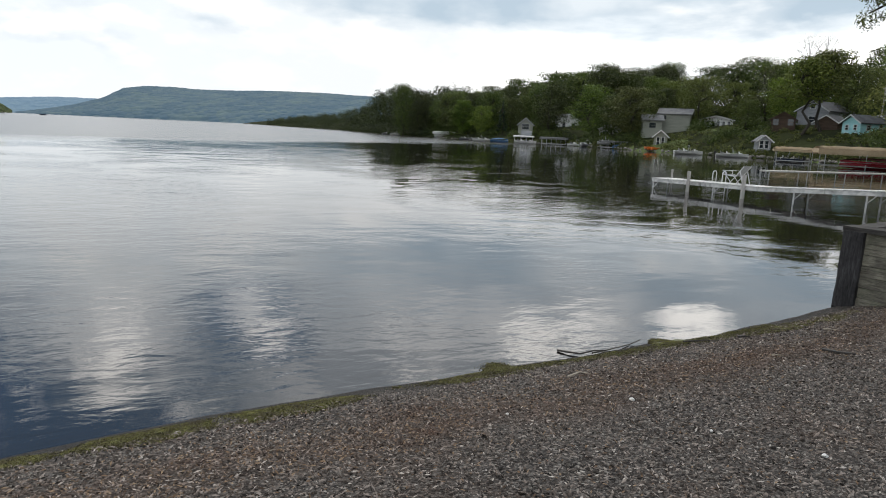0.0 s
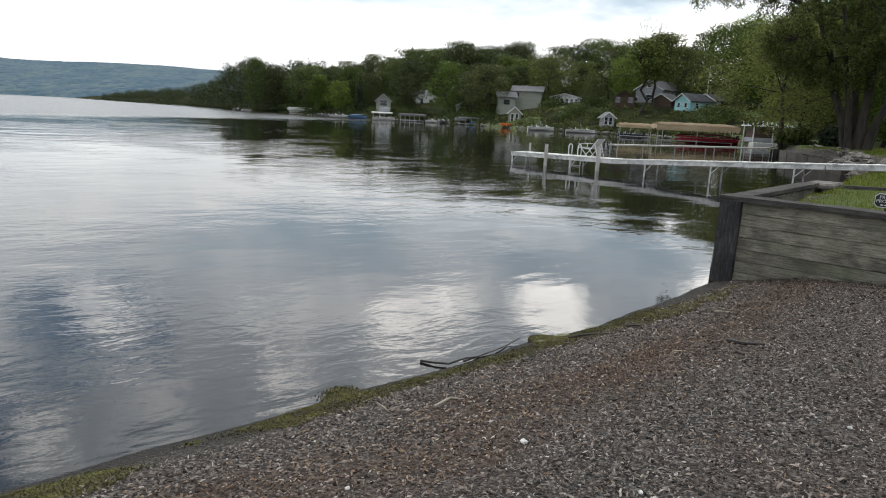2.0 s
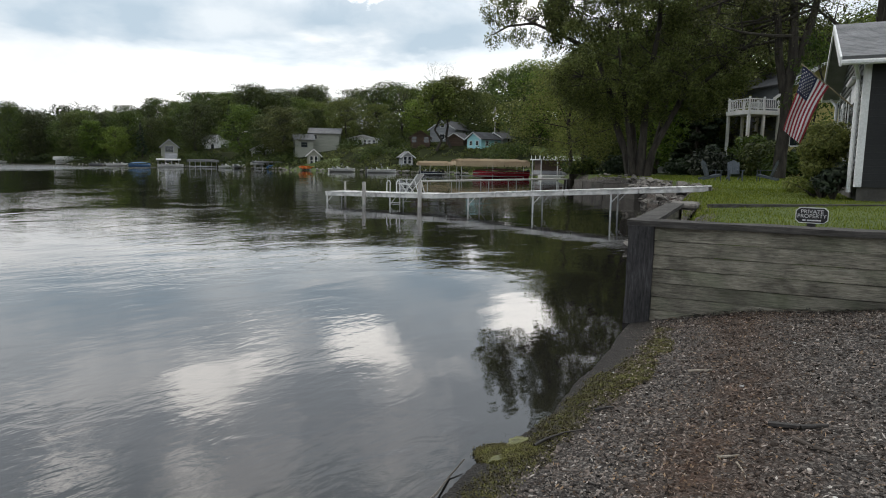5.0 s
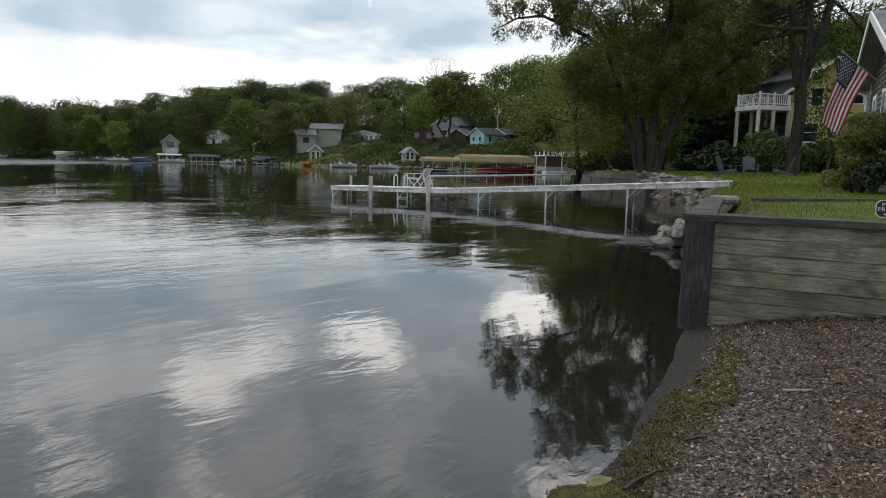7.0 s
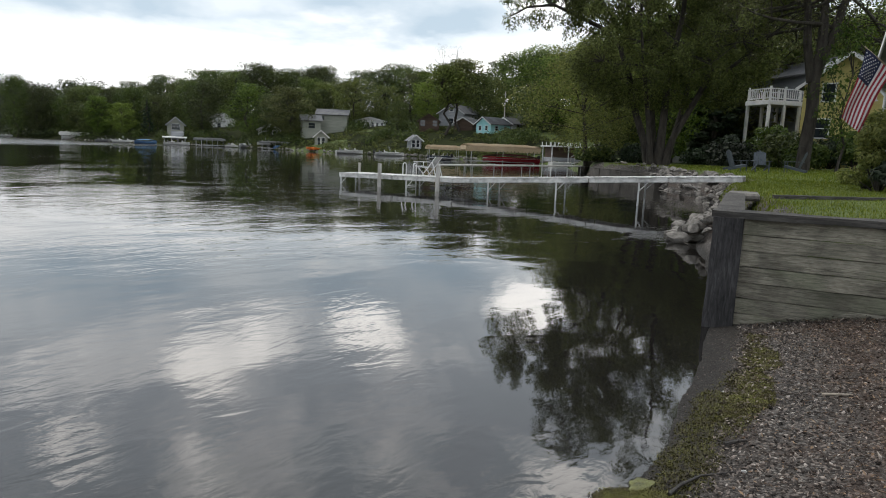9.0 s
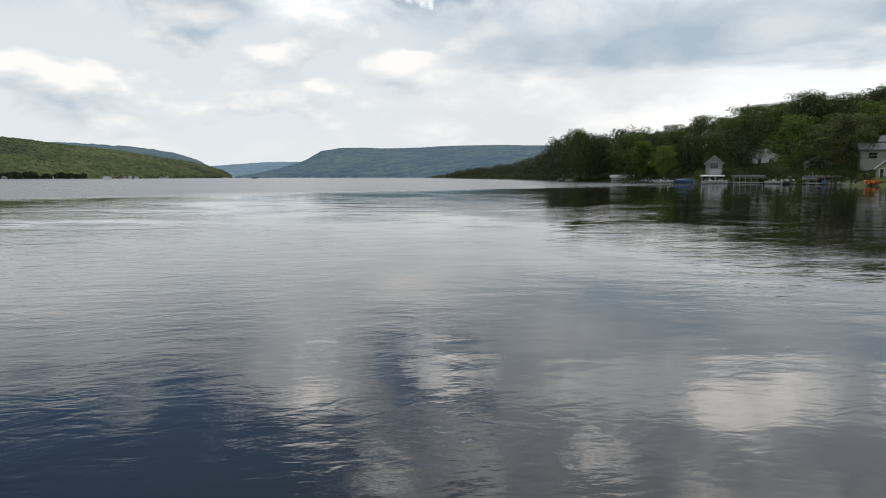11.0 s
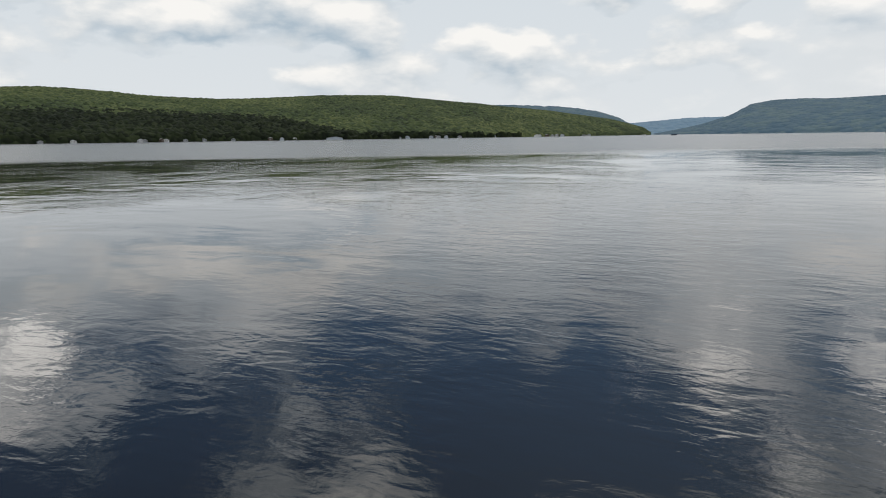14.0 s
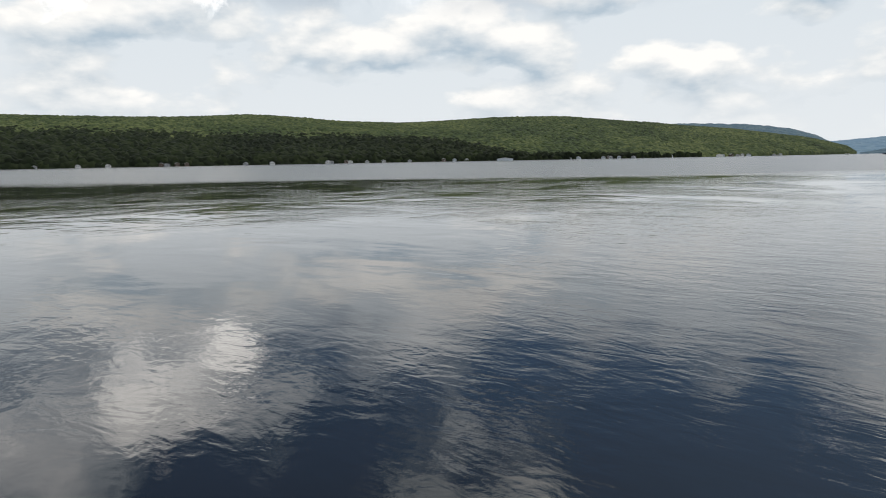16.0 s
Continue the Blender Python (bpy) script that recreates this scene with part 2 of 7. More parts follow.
def gravel_ground():
    m, n = material("beach_gravel")
    pos = n.add("ShaderNodeNewGeometry").outputs["Position"]
    cell = n.add("ShaderNodeTexVoronoi", {"Vector": pos, "Scale": 75.0, "Randomness": 1.0}, feature="F1")
    tone = n.ramp(n.add("ShaderNodeSeparateColor", {0: cell.outputs["Color"]}).outputs[0], [(0.0, (0.022, 0.019, 0.018)), (0.5, (0.062, 0.055, 0.05)), (0.9, (0.13, 0.118, 0.108)), (1.0, (0.26, 0.24, 0.215))])
    col = n.mix(wrack(n, pos), tone, (0.075, 0.048, 0.034))
    z = n.add("ShaderNodeSeparateXYZ", {0: pos}).outputs[2]
    sand = n.ramp(n.math("ADD", z, n.math("MULTIPLY", n.noise(pos, 4.0), 0.03)), [(0.055, 0.8), (0.10, 0.0)])
    col = n.mix(sand, col, n.ramp(n.noise(pos, 95.0, 4.0, 0.75), [(0.38, (0.010, 0.009, 0.008)), (0.5, (0.034, 0.030, 0.026)), (0.64, (0.085, 0.076, 0.066))]))
    wet = n.ramp(n.math("ADD", z, n.math("MULTIPLY", n.noise(pos, 3.0), 0.04)), [(0.04, 0.5), (0.085, 1.0)])
    col = n.mix(1.0, col, wet, "MULTIPLY")
    h = n.math("SUBTRACT", 1.0, cell.outputs["Distance"])
    bump = n.add("ShaderNodeBump", {"Height": h, "Distance": 0.012, "Strength": 1.0}).outputs[0]
    rough = n.math("ADD", n.math("MULTIPLY", n.add("ShaderNodeSeparateColor", {0: wet}).outputs[0], 0.35), 0.5)
    b = n.add("ShaderNodeBsdfPrincipled", {"Base Color": col, "Roughness": rough, "Normal": bump, "Specular IOR Level": 0.18})
    n.add("ShaderNodeOutputMaterial", {"Surface": b.outputs[0]})
    return m


def chips_material():
    m, n = material("stone_chips")
    g = n.add("ShaderNodeNewGeometry")
    tone = n.ramp(g.outputs["Random Per Island"], [(0.0, (0.012, 0.011, 0.010)), (0.24, (0.060, 0.050, 0.043)), (0.60, (0.172, 0.144, 0.126)), (0.92, (0.26, 0.223, 0.197)), (1.0, (0.46, 0.42, 0.38))])
    brown = wrack(n, g.outputs["Position"])
    col = n.mix(brown, tone, n.ramp(g.outputs["Random Per Island"], [(0.0, (0.030, 0.018, 0.013)), (0.6, (0.10, 0.058, 0.041)), (0.88, (0.20, 0.128, 0.095)), (1.0, (0.42, 0.33, 0.27))]))
    b = n.add("ShaderNodeBsdfPrincipled", {"Base Color": col, "Roughness": 0.85, "Specular IOR Level": 0.15})
    n.add("ShaderNodeOutputMaterial", {"Surface": b.outputs[0]})
    return m


def wood_planks(name, c1, c2, c3, scale=2.0, along=(1.2, 1.2, 14.0), vary=0.15, moss=None):
    """Weathered boards: grain drawn out along the board, knots and stains."""
    m, n = material(name)
    vec = n.add("ShaderNodeTexCoord").outputs["Object"]
    r = n.add("ShaderNodeObjectInfo").outputs["Random"]
    vec = n.add("ShaderNodeVectorMath", {0: vec, 1: n.add("ShaderNodeCombineXYZ", {0: n.math("MULTIPLY", r, 37.0), 1: 0.0, 2: n.math("MULTIPLY", r, 11.0)}).outputs[0]}, operation="ADD").outputs[0]
    fibre = n.add("ShaderNodeVectorMath", {0: vec, 1: along}, operation="MULTIPLY").outputs[0]
    grain = n.noise(fibre, scale * 3, 6.0, 0.65, 0.8)
    stain = n.noise(vec, scale * 1.3, 4.0, 0.6, 0.4)
    col = n.ramp(grain, [(0.30, c1), (0.52, c2), (0.72, c3)])
    col = n.mix(0.8, col, n.ramp(stain, [(0.34, 0.34), (0.58, 1.0)]), "MULTIPLY")
    knot = n.add("ShaderNodeTexVoronoi", {"Vector": n.add("ShaderNodeVectorMath", {0: vec, 1: (1.6, 1.6, 5.0)}, operation="MULTIPLY").outputs[0], "Scale": 1.0, "Randomness": 1.0}).outputs["Distance"]
    col = n.mix(1.0, col, n.ramp(knot, [(0.04, 0.35), (0.10, 1.0)]), "MULTIPLY")
    if moss:
        col = n.mix(n.ramp(n.noise(vec, 1.1, 4.0, 0.6, 0.5), [(0.52, 0.0), (0.72, 0.55)]), col, moss)
    val = n.math("ADD", n.math("MULTIPLY", r, 2 * vary), 1 - vary)
    col = n.add("ShaderNodeHueSaturation", {"Color": col, "Value": val}).outputs[0]
    bump = n.add("ShaderNodeBump", {"Height": grain, "Distance": 0.004, "Strength": 1.0}).outputs[0]
    b = n.add("ShaderNodeBsdfPrincipled", {"Base Color": col, "Roughness": 0.85, "Normal": bump, "Specular IOR Level": 0.25})
    n.add("ShaderNodeOutputMaterial", {"Surface": b.outputs[0]})
    return m


def glass_material():
    m, n = material("window_glass")
    b = n.add("ShaderNodeBsdfPrincipled", {"Base Color": (0.02, 0.025, 0.03, 1), "Roughness": 0.05, "Specular IOR Level": 0.8})
    n.add("ShaderNodeOutputMaterial", {"Surface": b.outputs[0]})
    return m


def weed_material():
    """Matted weed: olive to yellow-green in patches, brown where it dries."""
    m, n = material("pond_weed")
    g = n.add("ShaderNodeNewGeometry")
    patch = n.noise(g.outputs["Position"], 9.0, 5.0, 0.72)
    mixv = n.math("ADD", n.math("MULTIPLY", g.outputs["Random Per Island"], 0.22), n.math("MULTIPLY", n.math("SUBTRACT", patch, 0.22), 1.25))
    col = n.ramp(mixv, [(0.15, (0.030, 0.024, 0.012)), (0.38, (0.068, 0.058, 0.016)), (0.58, (0.115, 0.112, 0.022)), (0.85, (0.20, 0.20, 0.05))])
    b = n.add("ShaderNodeBsdfPrincipled", {"Base Color": col, "Roughness": 0.5, "Specular IOR Level": 0.3})
    n.add("ShaderNodeOutputMaterial", {"Surface": b.outputs[0]})
    return m


WATER = water_material()
GRAVEL = gravel_ground()
CHIPS = chips_material()
GLASS = glass_material()
LAWN = surface("lawn_grass", (0.05, 0.075, 0.014), (0.095, 0.125, 0.024), 0.7, 0.9, 0.02, 35.0)
WOODS = surface("woodland_floor", (0.018, 0.022, 0.011), (0.042, 0.049, 0.02), 0.25, 1.0, 0.05, 4.0, spec=0.03)
BED = surface("lake_bed", (0.03, 0.028, 0.02), (0.06, 0.055, 0.04), 0.8, 0.9)
PLANK = wood_planks("weathered_planks", (0.085, 0.078, 0.06), (0.215, 0.20, 0.16), (0.34, 0.32, 0.26), moss=(0.10, 0.125, 0.07))
DARKWOOD = wood_planks("dark_timber", (0.02, 0.019, 0.019), (0.045, 0.043, 0.044), (0.085, 0.082, 0.085), along=(9, 9, 1.0), vary=0.05)
CAPWOOD = wood_planks("cap_timber", (0.035, 0.032, 0.03), (0.07, 0.065, 0.06), (0.12, 0.11, 0.10), along=(1, 10, 10), vary=0.08)
PALEWOOD = wood_planks("pale_dock_boards", (0.66, 0.65, 0.62), (0.78, 0.77, 0.75), (0.86, 0.85, 0.83), along=(1, 9, 9), vary=0.06)
POSTWOOD = surface("dock_post_wood", (0.38, 0.36, 0.33), (0.58, 0.56, 0.53), 6.0, 0.8, 0.003, 50.0, stretch=(1, 1, 0.15))
WHITE = surface("white_paint", (0.68, 0.69, 0.69), (0.82, 0.82, 0.81), 1.5, 0.5, 0.001, 30.0)
METAL = surface("galvanised_metal", (0.38, 0.39, 0.40), (0.55, 0.56, 0.57), 6.0, 0.4, 0.0, 60.0, metal=0.7)
BARK = surface("tree_bark", (0.026, 0.022, 0.018), (0.068, 0.059, 0.048), 5.0, 0.95, 0.03, 22.0, stretch=(1, 1, 0.25))
STONE = surface("shore_stone", (0.10, 0.09, 0.08), (0.26, 0.24, 0.215), 3.0, 0.85, 0.01, 35.0, vary=0.22, local=True)
BANKSTONE = surface("dark_bank", (0.04, 0.036, 0.03), (0.10, 0.09, 0.078), 1.2, 0.9, 0.02, 20.0)
CONCRETE = surface("old_concrete", (0.15, 0.14, 0.125), (0.30, 0.285, 0.26), 1.2, 0.9, 0.01, 30.0)
ROOFGREY = surface("grey_roof_shingle", (0.13, 0.132, 0.137), (0.235, 0.237, 0.242), 2.0, 0.9, 0.008, 14.0, stretch=(1, 1, 2.2))
FOOTING = surface("foundation_grey", (0.055, 0.052, 0.047), (0.11, 0.104, 0.095), 1.5, 0.9, 0.006, 25.0)
SIDINGDARK = surface("charcoal_siding", (0.020, 0.021, 0.023), (0.032, 0.033, 0.036), 1.0, 0.75, 0.001, 40.0)
SHINGLE = surface("grey_green_shingle", (0.065, 0.068, 0.062), (0.115, 0.118, 0.107), 3.0, 0.8, 0.002, 30.0)
SOFFIT = surface("grey_soffit", (0.20, 0.205, 0.20), (0.28, 0.285, 0.28), 2.0, 0.7, 0.001, 30.0)
LEAF_BIG = foliage("willow_leaves", [(0.036, 0.040, 0.017), (0.066, 0.074, 0.028), (0.104, 0.114, 0.042), (0.175, 0.185, 0.075)], 0.42)
LEAF_A = foliage("maple_leaves", [(0.030, 0.046, 0.013), (0.064, 0.093, 0.023), (0.102, 0.138, 0.034), (0.165, 0.20, 0.055)])
# Maple greens darkened by about a third: backlit shade put into the colour
LEAF_SHADED = foliage("shaded_maple_leaves", [(0.021, 0.032, 0.011), (0.044, 0.063, 0.018), (0.070, 0.095, 0.026), (0.115, 0.138, 0.042)])
LEAF_TWIG = foliage("budding_twigs", [(0.06, 0.055, 0.04), (0.11, 0.10, 0.07), (0.15, 0.14, 0.09)], 0.3)
# Darkest leaf greens, carrying the shade of the backlit distant point
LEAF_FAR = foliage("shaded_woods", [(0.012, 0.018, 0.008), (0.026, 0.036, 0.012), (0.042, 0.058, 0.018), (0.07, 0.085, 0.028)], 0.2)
LEAF_B = foliage("ash_leaves", [(0.045, 0.061, 0.018), (0.095, 0.122, 0.032), (0.145, 0.176, 0.045), (0.21, 0.24, 0.07)])
LEAF_WILLOW = foliage("hanging_leaves", [(0.07, 0.09, 0.024), (0.15, 0.185, 0.048), (0.22, 0.26, 0.065), (0.30, 0.33, 0.10)], 0.55)
LEAF_DARK = foliage("spruce_needles", [(0.006, 0.012, 0.006), (0.016, 0.026, 0.012), (0.03, 0.045, 0.02)], 0.1)
GRASS = foliage("grass_blades", [(0.06, 0.08, 0.013), (0.10, 0.128, 0.02), (0.145, 0.172, 0.028), (0.20, 0.21, 0.05)])
ALGAE = weed_material()


# ---- building helpers ----
def part(name, bm, mat, parent, label="", smooth=False):
    """One mesh object out of a bmesh, under a thing or a part."""
    me = bpy.data.meshes.new(name)
    bm.to_mesh(me)
    bm.free()
    return part_of(name, me, mat, parent, label, smooth)


def part_of(name, me, mat, parent, label="", smooth=False):
    if not me.materials:
        for one in mat if isinstance(mat, (list, tuple)) else [mat]:
            me.materials.append(one)
        if smooth:
            me.shade_smooth()
    ob = new(name, me)
    ob.parent = parent
    if label:
        ob["label"] = label
    return ob


def thing(name, at, turn=0.0, label="", category="", group="", kind=""):
    ob = new(name)
    ob.empty_display_size = 0.2
    ob.matrix_basis = pose(at[0], at[1], at[2], 0, 0, turn)
    return tagged(ob, label, category, group, kind)


def box(bm, c, s, turn=None, bevel=0.0):
    """A box of size s round c, turned by Euler degrees, its edges rounded by bevel."""
    m = Matrix.Translation(c) @ (pose(0, 0, 0, *turn) if turn else Matrix.Identity(4)) @ Matrix.Diagonal((*s, 1))
    made = bmesh.ops.create_cube(bm, size=1.0, matrix=m)
    if bevel:
        es = list({e for v in made["verts"] for e in v.link_edges})
        bmesh.ops.bevel(bm, geom=es, offset=bevel, segments=1, affect="EDGES")
    return bm


def rod(bm, a, b, r0, r1=None, seg=8):
    """A tapered rod from a to b."""
    a, b = Vector(a), Vector(b)
    d = b - a
    m = Matrix.Translation((a + b) / 2) @ d.to_track_quat("Z", "Y").to_matrix().to_4x4()
    bmesh.ops.create_cone(bm, cap_ends=True, segments=seg, radius1=r0, radius2=r0 if r1 is None else r1, depth=d.length, matrix=m)
    return bm


def slab(bm, outline, z0, z1):
    """An upright prism over a flat outline."""
    lo = [bm.verts.new((x, y, z0)) for x, y in outline]
    hi = [bm.verts.new((x, y, z1)) for x, y in outline]
    bm.faces.new(lo[::-1])
    bm.faces.new(hi)
    for i in range(len(lo)):
        j = (i + 1) % len(lo)
        bm.faces.new((lo[i], lo[j], hi[j], hi[i]))
    return bm


def new_bm():
    return bmesh.new()


def mesh_np(name, verts, faces, mats, index=None, smooth=False):
    """A mesh out of numpy arrays; all faces have the same number of corners."""
    me = bpy.data.meshes.new(name)
    verts, faces = np.asarray(verts, np.float32), np.asarray(faces, np.int32)
    k = faces.shape[1]
    me.vertices.add(len(verts))
    me.vertices.foreach_set("co", verts.ravel())
    me.loops.add(faces.size)
    me.loops.foreach_set("vertex_index", faces.ravel())
    me.polygons.add(len(faces))
    me.polygons.foreach_set("loop_start", np.arange(0, faces.size, k, dtype=np.int32))
    me.polygons.foreach_set("loop_total", np.full(len(faces), k, np.int32))
    if index is not None:
        me.polygons.foreach_set("material_index", np.asarray(index, np.int32))
    for m in mats if isinstance(mats, (list, tuple)) else [mats]:
        me.materials.append(m)
    me.update(calc_edges=True)
    me.validate()
    if smooth:
        me.shade_smooth()
    return me


GRID = np.random.RandomState(5).rand(256, 256)


def vnoise(x, y):
    """Smooth value noise, 0 to 1, with cells one unit wide."""
    xi, yi = np.floor(x).astype(int), np.floor(y).astype(int)
    fx, fy = x - xi, y - yi
    fx, fy = fx * fx * (3 - 2 * fx), fy * fy * (3 - 2 * fy)
    g = lambda i, j: GRID[i % 256, j % 256]
    return (g(xi, yi) * (1 - fx) + g(xi + 1, yi) * fx) * (1 - fy) + (g(xi, yi + 1) * (1 - fx) + g(xi + 1, yi + 1) * fx) * fy


def smooth01(v):
    v = np.clip(v, 0, 1)
    return v * v * (3 - 2 * v)


# ---- the land, the lake and the hills ----
SHORE = np.array([(-600, -560), (-60, -62), (-12, -16.2), (-4, -8.3), (-1.6, -6.0), (-0.8, -5.15), (0.0, -4.42), (0.9, -3.55), (1.7, -2.85), (2.9, -1.75),
                  (4.0, -0.6), (4.85, 0.35), (6.4, 2.3), (8.2, 4.9), (10.5, 7.8), (13.6, 10.6), (16.5, 15), (18.9, 19), (20.4, 24), (21.4, 30), (24, 37),
                  (28, 46), (33, 57), (38, 67), (42, 74), (43, 82), (38.5, 90), (34, 99), (29.6, 107), (24.8, 111.5), (19.4, 118), (11.5, 128), (4, 142), (-6, 155.5),
                  (-20, 158.5), (-38, 176), (-50, 197), (-66, 215), (-90, 262), (-140, 360), (-290, 590), (-420, 800), (-700, 1250), (-900, 1700), (-1000, 2300)], float)
LAND = np.concatenate([SHORE, [(4900, 4900), (4900, -4900), (-600, -4900)]])
WALL_A, WALL_U, WALL_N = np.array((4.975, 0.34)), np.array((0.731, -0.682)), np.array((0.682, 0.731))


def inland(x, y):
    """Distance from the waterline, positive on land."""
    best = np.full(x.shape, 1e9)
    for a, b in zip(SHORE[:-1], SHORE[1:]):
        d = b - a
        k = np.clip(((x - a[0]) * d[0] + (y - a[1]) * d[1]) / (d @ d), 0, 1)
        best = np.minimum(best, np.hypot(x - a[0] - k * d[0], y - a[1] - k * d[1]))
    inside = np.zeros(x.shape, bool)
    for a, b in zip(LAND, np.roll(LAND, -1, 0)):
        if a[1] != b[1]:
            inside ^= ((a[1] > y) != (b[1] > y)) & (x < (b[0] - a[0]) * (y - a[1]) / (b[1] - a[1]) + a[0])
    return np.where(inside, best, -best)


def behind_wall(x, y):
    return (x - WALL_A[0]) * WALL_N[0] + (y - WALL_A[1]) * WALL_N[1]


def ground_z(x, y):
    x, y = np.asarray(x, float), np.asarray(y, float)
    near = np.exp(-((x - 2) ** 2 + (y + 3) ** 2) / 900)
    d = inland(x, y) + near * (0.28 * (vnoise(x * 0.9 + 7, y * 0.9) - 0.5) + 0.03 * (vnoise(x * 3.1, y * 3.1) - 0.5))
    beach = 0.64 * (1 - np.exp(-np.maximum(d, 0) / 2.6)) + 0.02 * np.maximum(d - 3, 0)
    beach = beach + near * smooth01(d / 0.6) * (0.05 * (vnoise(x * 1.3, y * 1.3 + 9) - 0.5) + 0.018 * (vnoise(x * 5, y * 5) - 0.5))
    yard = 0.98 * smooth01(d / 0.7) + 0.012 * np.maximum(d, 0) + 0.16 * np.maximum(d - 20, 0) - 0.09 * np.maximum(d - 70, 0)
    slope = 0.45 * smooth01(d / 1.0) + 4.6 * (1 - np.exp(-np.maximum(d, 0) / 15)) + 0.11 * np.maximum(d, 0)
    slope = slope * (0.75 + 0.25 * smooth01((180 - y) / 60))
    far = smooth01((y - 46) / 45)
    bank = yard * (1 - far) + slope * far
    up_there = smooth01((behind_wall(x, y) - 0.22) / 0.25)
    land = beach * (1 - up_there) + bank * up_there
    bank_far = np.minimum(land, 45 + 0.01 * land)
    wet = -np.minimum(0.13 * -np.minimum(d, 0), 4.0)
    return np.where(d > 0, bank_far, wet)


def ground_sheet():
    """One sheet from the beach to the horizon, finest where one stands."""
    cx, cy, turns = 1.6, -4.2, 500
    radii = [0.004]
    while radii[-1] < 4700:
        radii.append(radii[-1] * 1.03 + 0.008)
    r = np.array(radii)
    a = np.linspace(0, 2 * np.pi, turns, endpoint=False)
    rr, aa = np.meshgrid(r, a, indexing="ij")
    x, y = cx + rr * np.cos(aa), cy + rr * np.sin(aa)
    z = ground_z(x, y)
    x, y, z = x.ravel(), y.ravel(), z.ravel()
    i, j = np.meshgrid(np.arange(len(r) - 1), np.arange(turns), indexing="ij")
    jn = (j + 1) % turns
    f = np.stack([i * turns + j, (i + 1) * turns + j, (i + 1) * turns + jn, i * turns + jn], -1).reshape(-1, 4)
    mx, my, mz = x[f].mean(1), y[f].mean(1), z[f].mean(1)
    s, d = behind_wall(mx, my), inland(mx, my)
    kind = np.where(d < -2.0, 3, np.where(s < 0.3, 0, np.where((d < 34) & (my < 60), 1, 2)))
    kind = np.where((kind == 2) & (d < 16) & (my < 150) & (vnoise(mx * 0.12, my * 0.12) > 0.62), 1, kind)
    kind = np.where((kind == 1) & (d < 0.8) & (my < 40), 0, kind)
    kind = np.where((kind == 0) & (np.hypot(mx - 2, my + 4) > 60), 1, kind)
    me = mesh_np("ground", np.stack([x, y, z], 1), f, [GRAVEL, LAWN, WOODS, BED], kind, smooth=True)
    return tagged(new("ground", me), "gravel beach rising to grassy lawn and wooded slope", "ground", kind="structure")


ground_sheet()

bm = new_bm()
bmesh.ops.create_circle(bm, cap_ends=True, segments=96, radius=4680, matrix=Matrix.Translation((0, 0, 0)))
lake = part("water", bm, WATER, None)
tagged(lake, "calm lake water with small ripples reflecting cloudy sky", "lake", kind="structure")


def at_yaw(yaw, dist):
    a = np.radians(yaw)
    return 0.85 - np.sin(a) * dist, -4.5 + np.cos(a) * dist


def wooded_ridge(name, yaws, crest, foot, back, mat, lumps, cell, rows, cols, label):
    """A long wooded hill: a foot line, a crest whose height changes along it, and a canopy of lumps."""
    yw = np.linspace(yaws[0], yaws[1], cols)
    el = np.interp(yw, *zip(*crest))
    d0, d1 = np.interp(yw, *zip(*foot)), np.interp(yw, *zip(*back))
    k = np.concatenate([np.linspace(0, 1, rows), [1.15, 1.5]])
    dist = d0[None] + (d1 - d0)[None] * k[:, None]
    x, y = at_yaw(yw[None], dist)
    top = np.tan(np.radians(el)) * d1
    prof = np.where(k <= 1, 0.30 * (1 - np.exp(-k * 9)) + 0.70 * np.sin(np.clip(k, 0, 1) * np.pi / 2) ** 1.25, 1 - (k - 1) * 1.4)
    z = top[None] * prof[:, None]
    roll = 1 + 0.16 * (vnoise(x / 310 + 3, y / 310) - 0.5) * (k < 1)[:, None]
    z = z * roll
    e = cell
    n = np.abs(vnoise(x / e, y / e) - 0.5) * -2 + 1
    n2 = vnoise(x / (e * 0.45) + 31, y / (e * 0.45))
    z = z + np.where(k[:, None] > 0, lumps * (0.7 * n + 0.5 * n2) - 0.9 * lumps * k[:, None], -1.0)
    nr = len(k)
    i, j = np.meshgrid(np.arange(nr - 1), np.arange(cols - 1), indexing="ij")
    f = np.stack([i * cols + j, i * cols + j + 1, (i + 1) * cols + j + 1, (i + 1) * cols + j], -1).reshape(-1, 4)
    me = mesh_np(name, np.stack([x.ravel(), y.ravel(), z.ravel()], 1), f, mat)
    return tagged(new(name, me), label, "hill", kind="stuff")


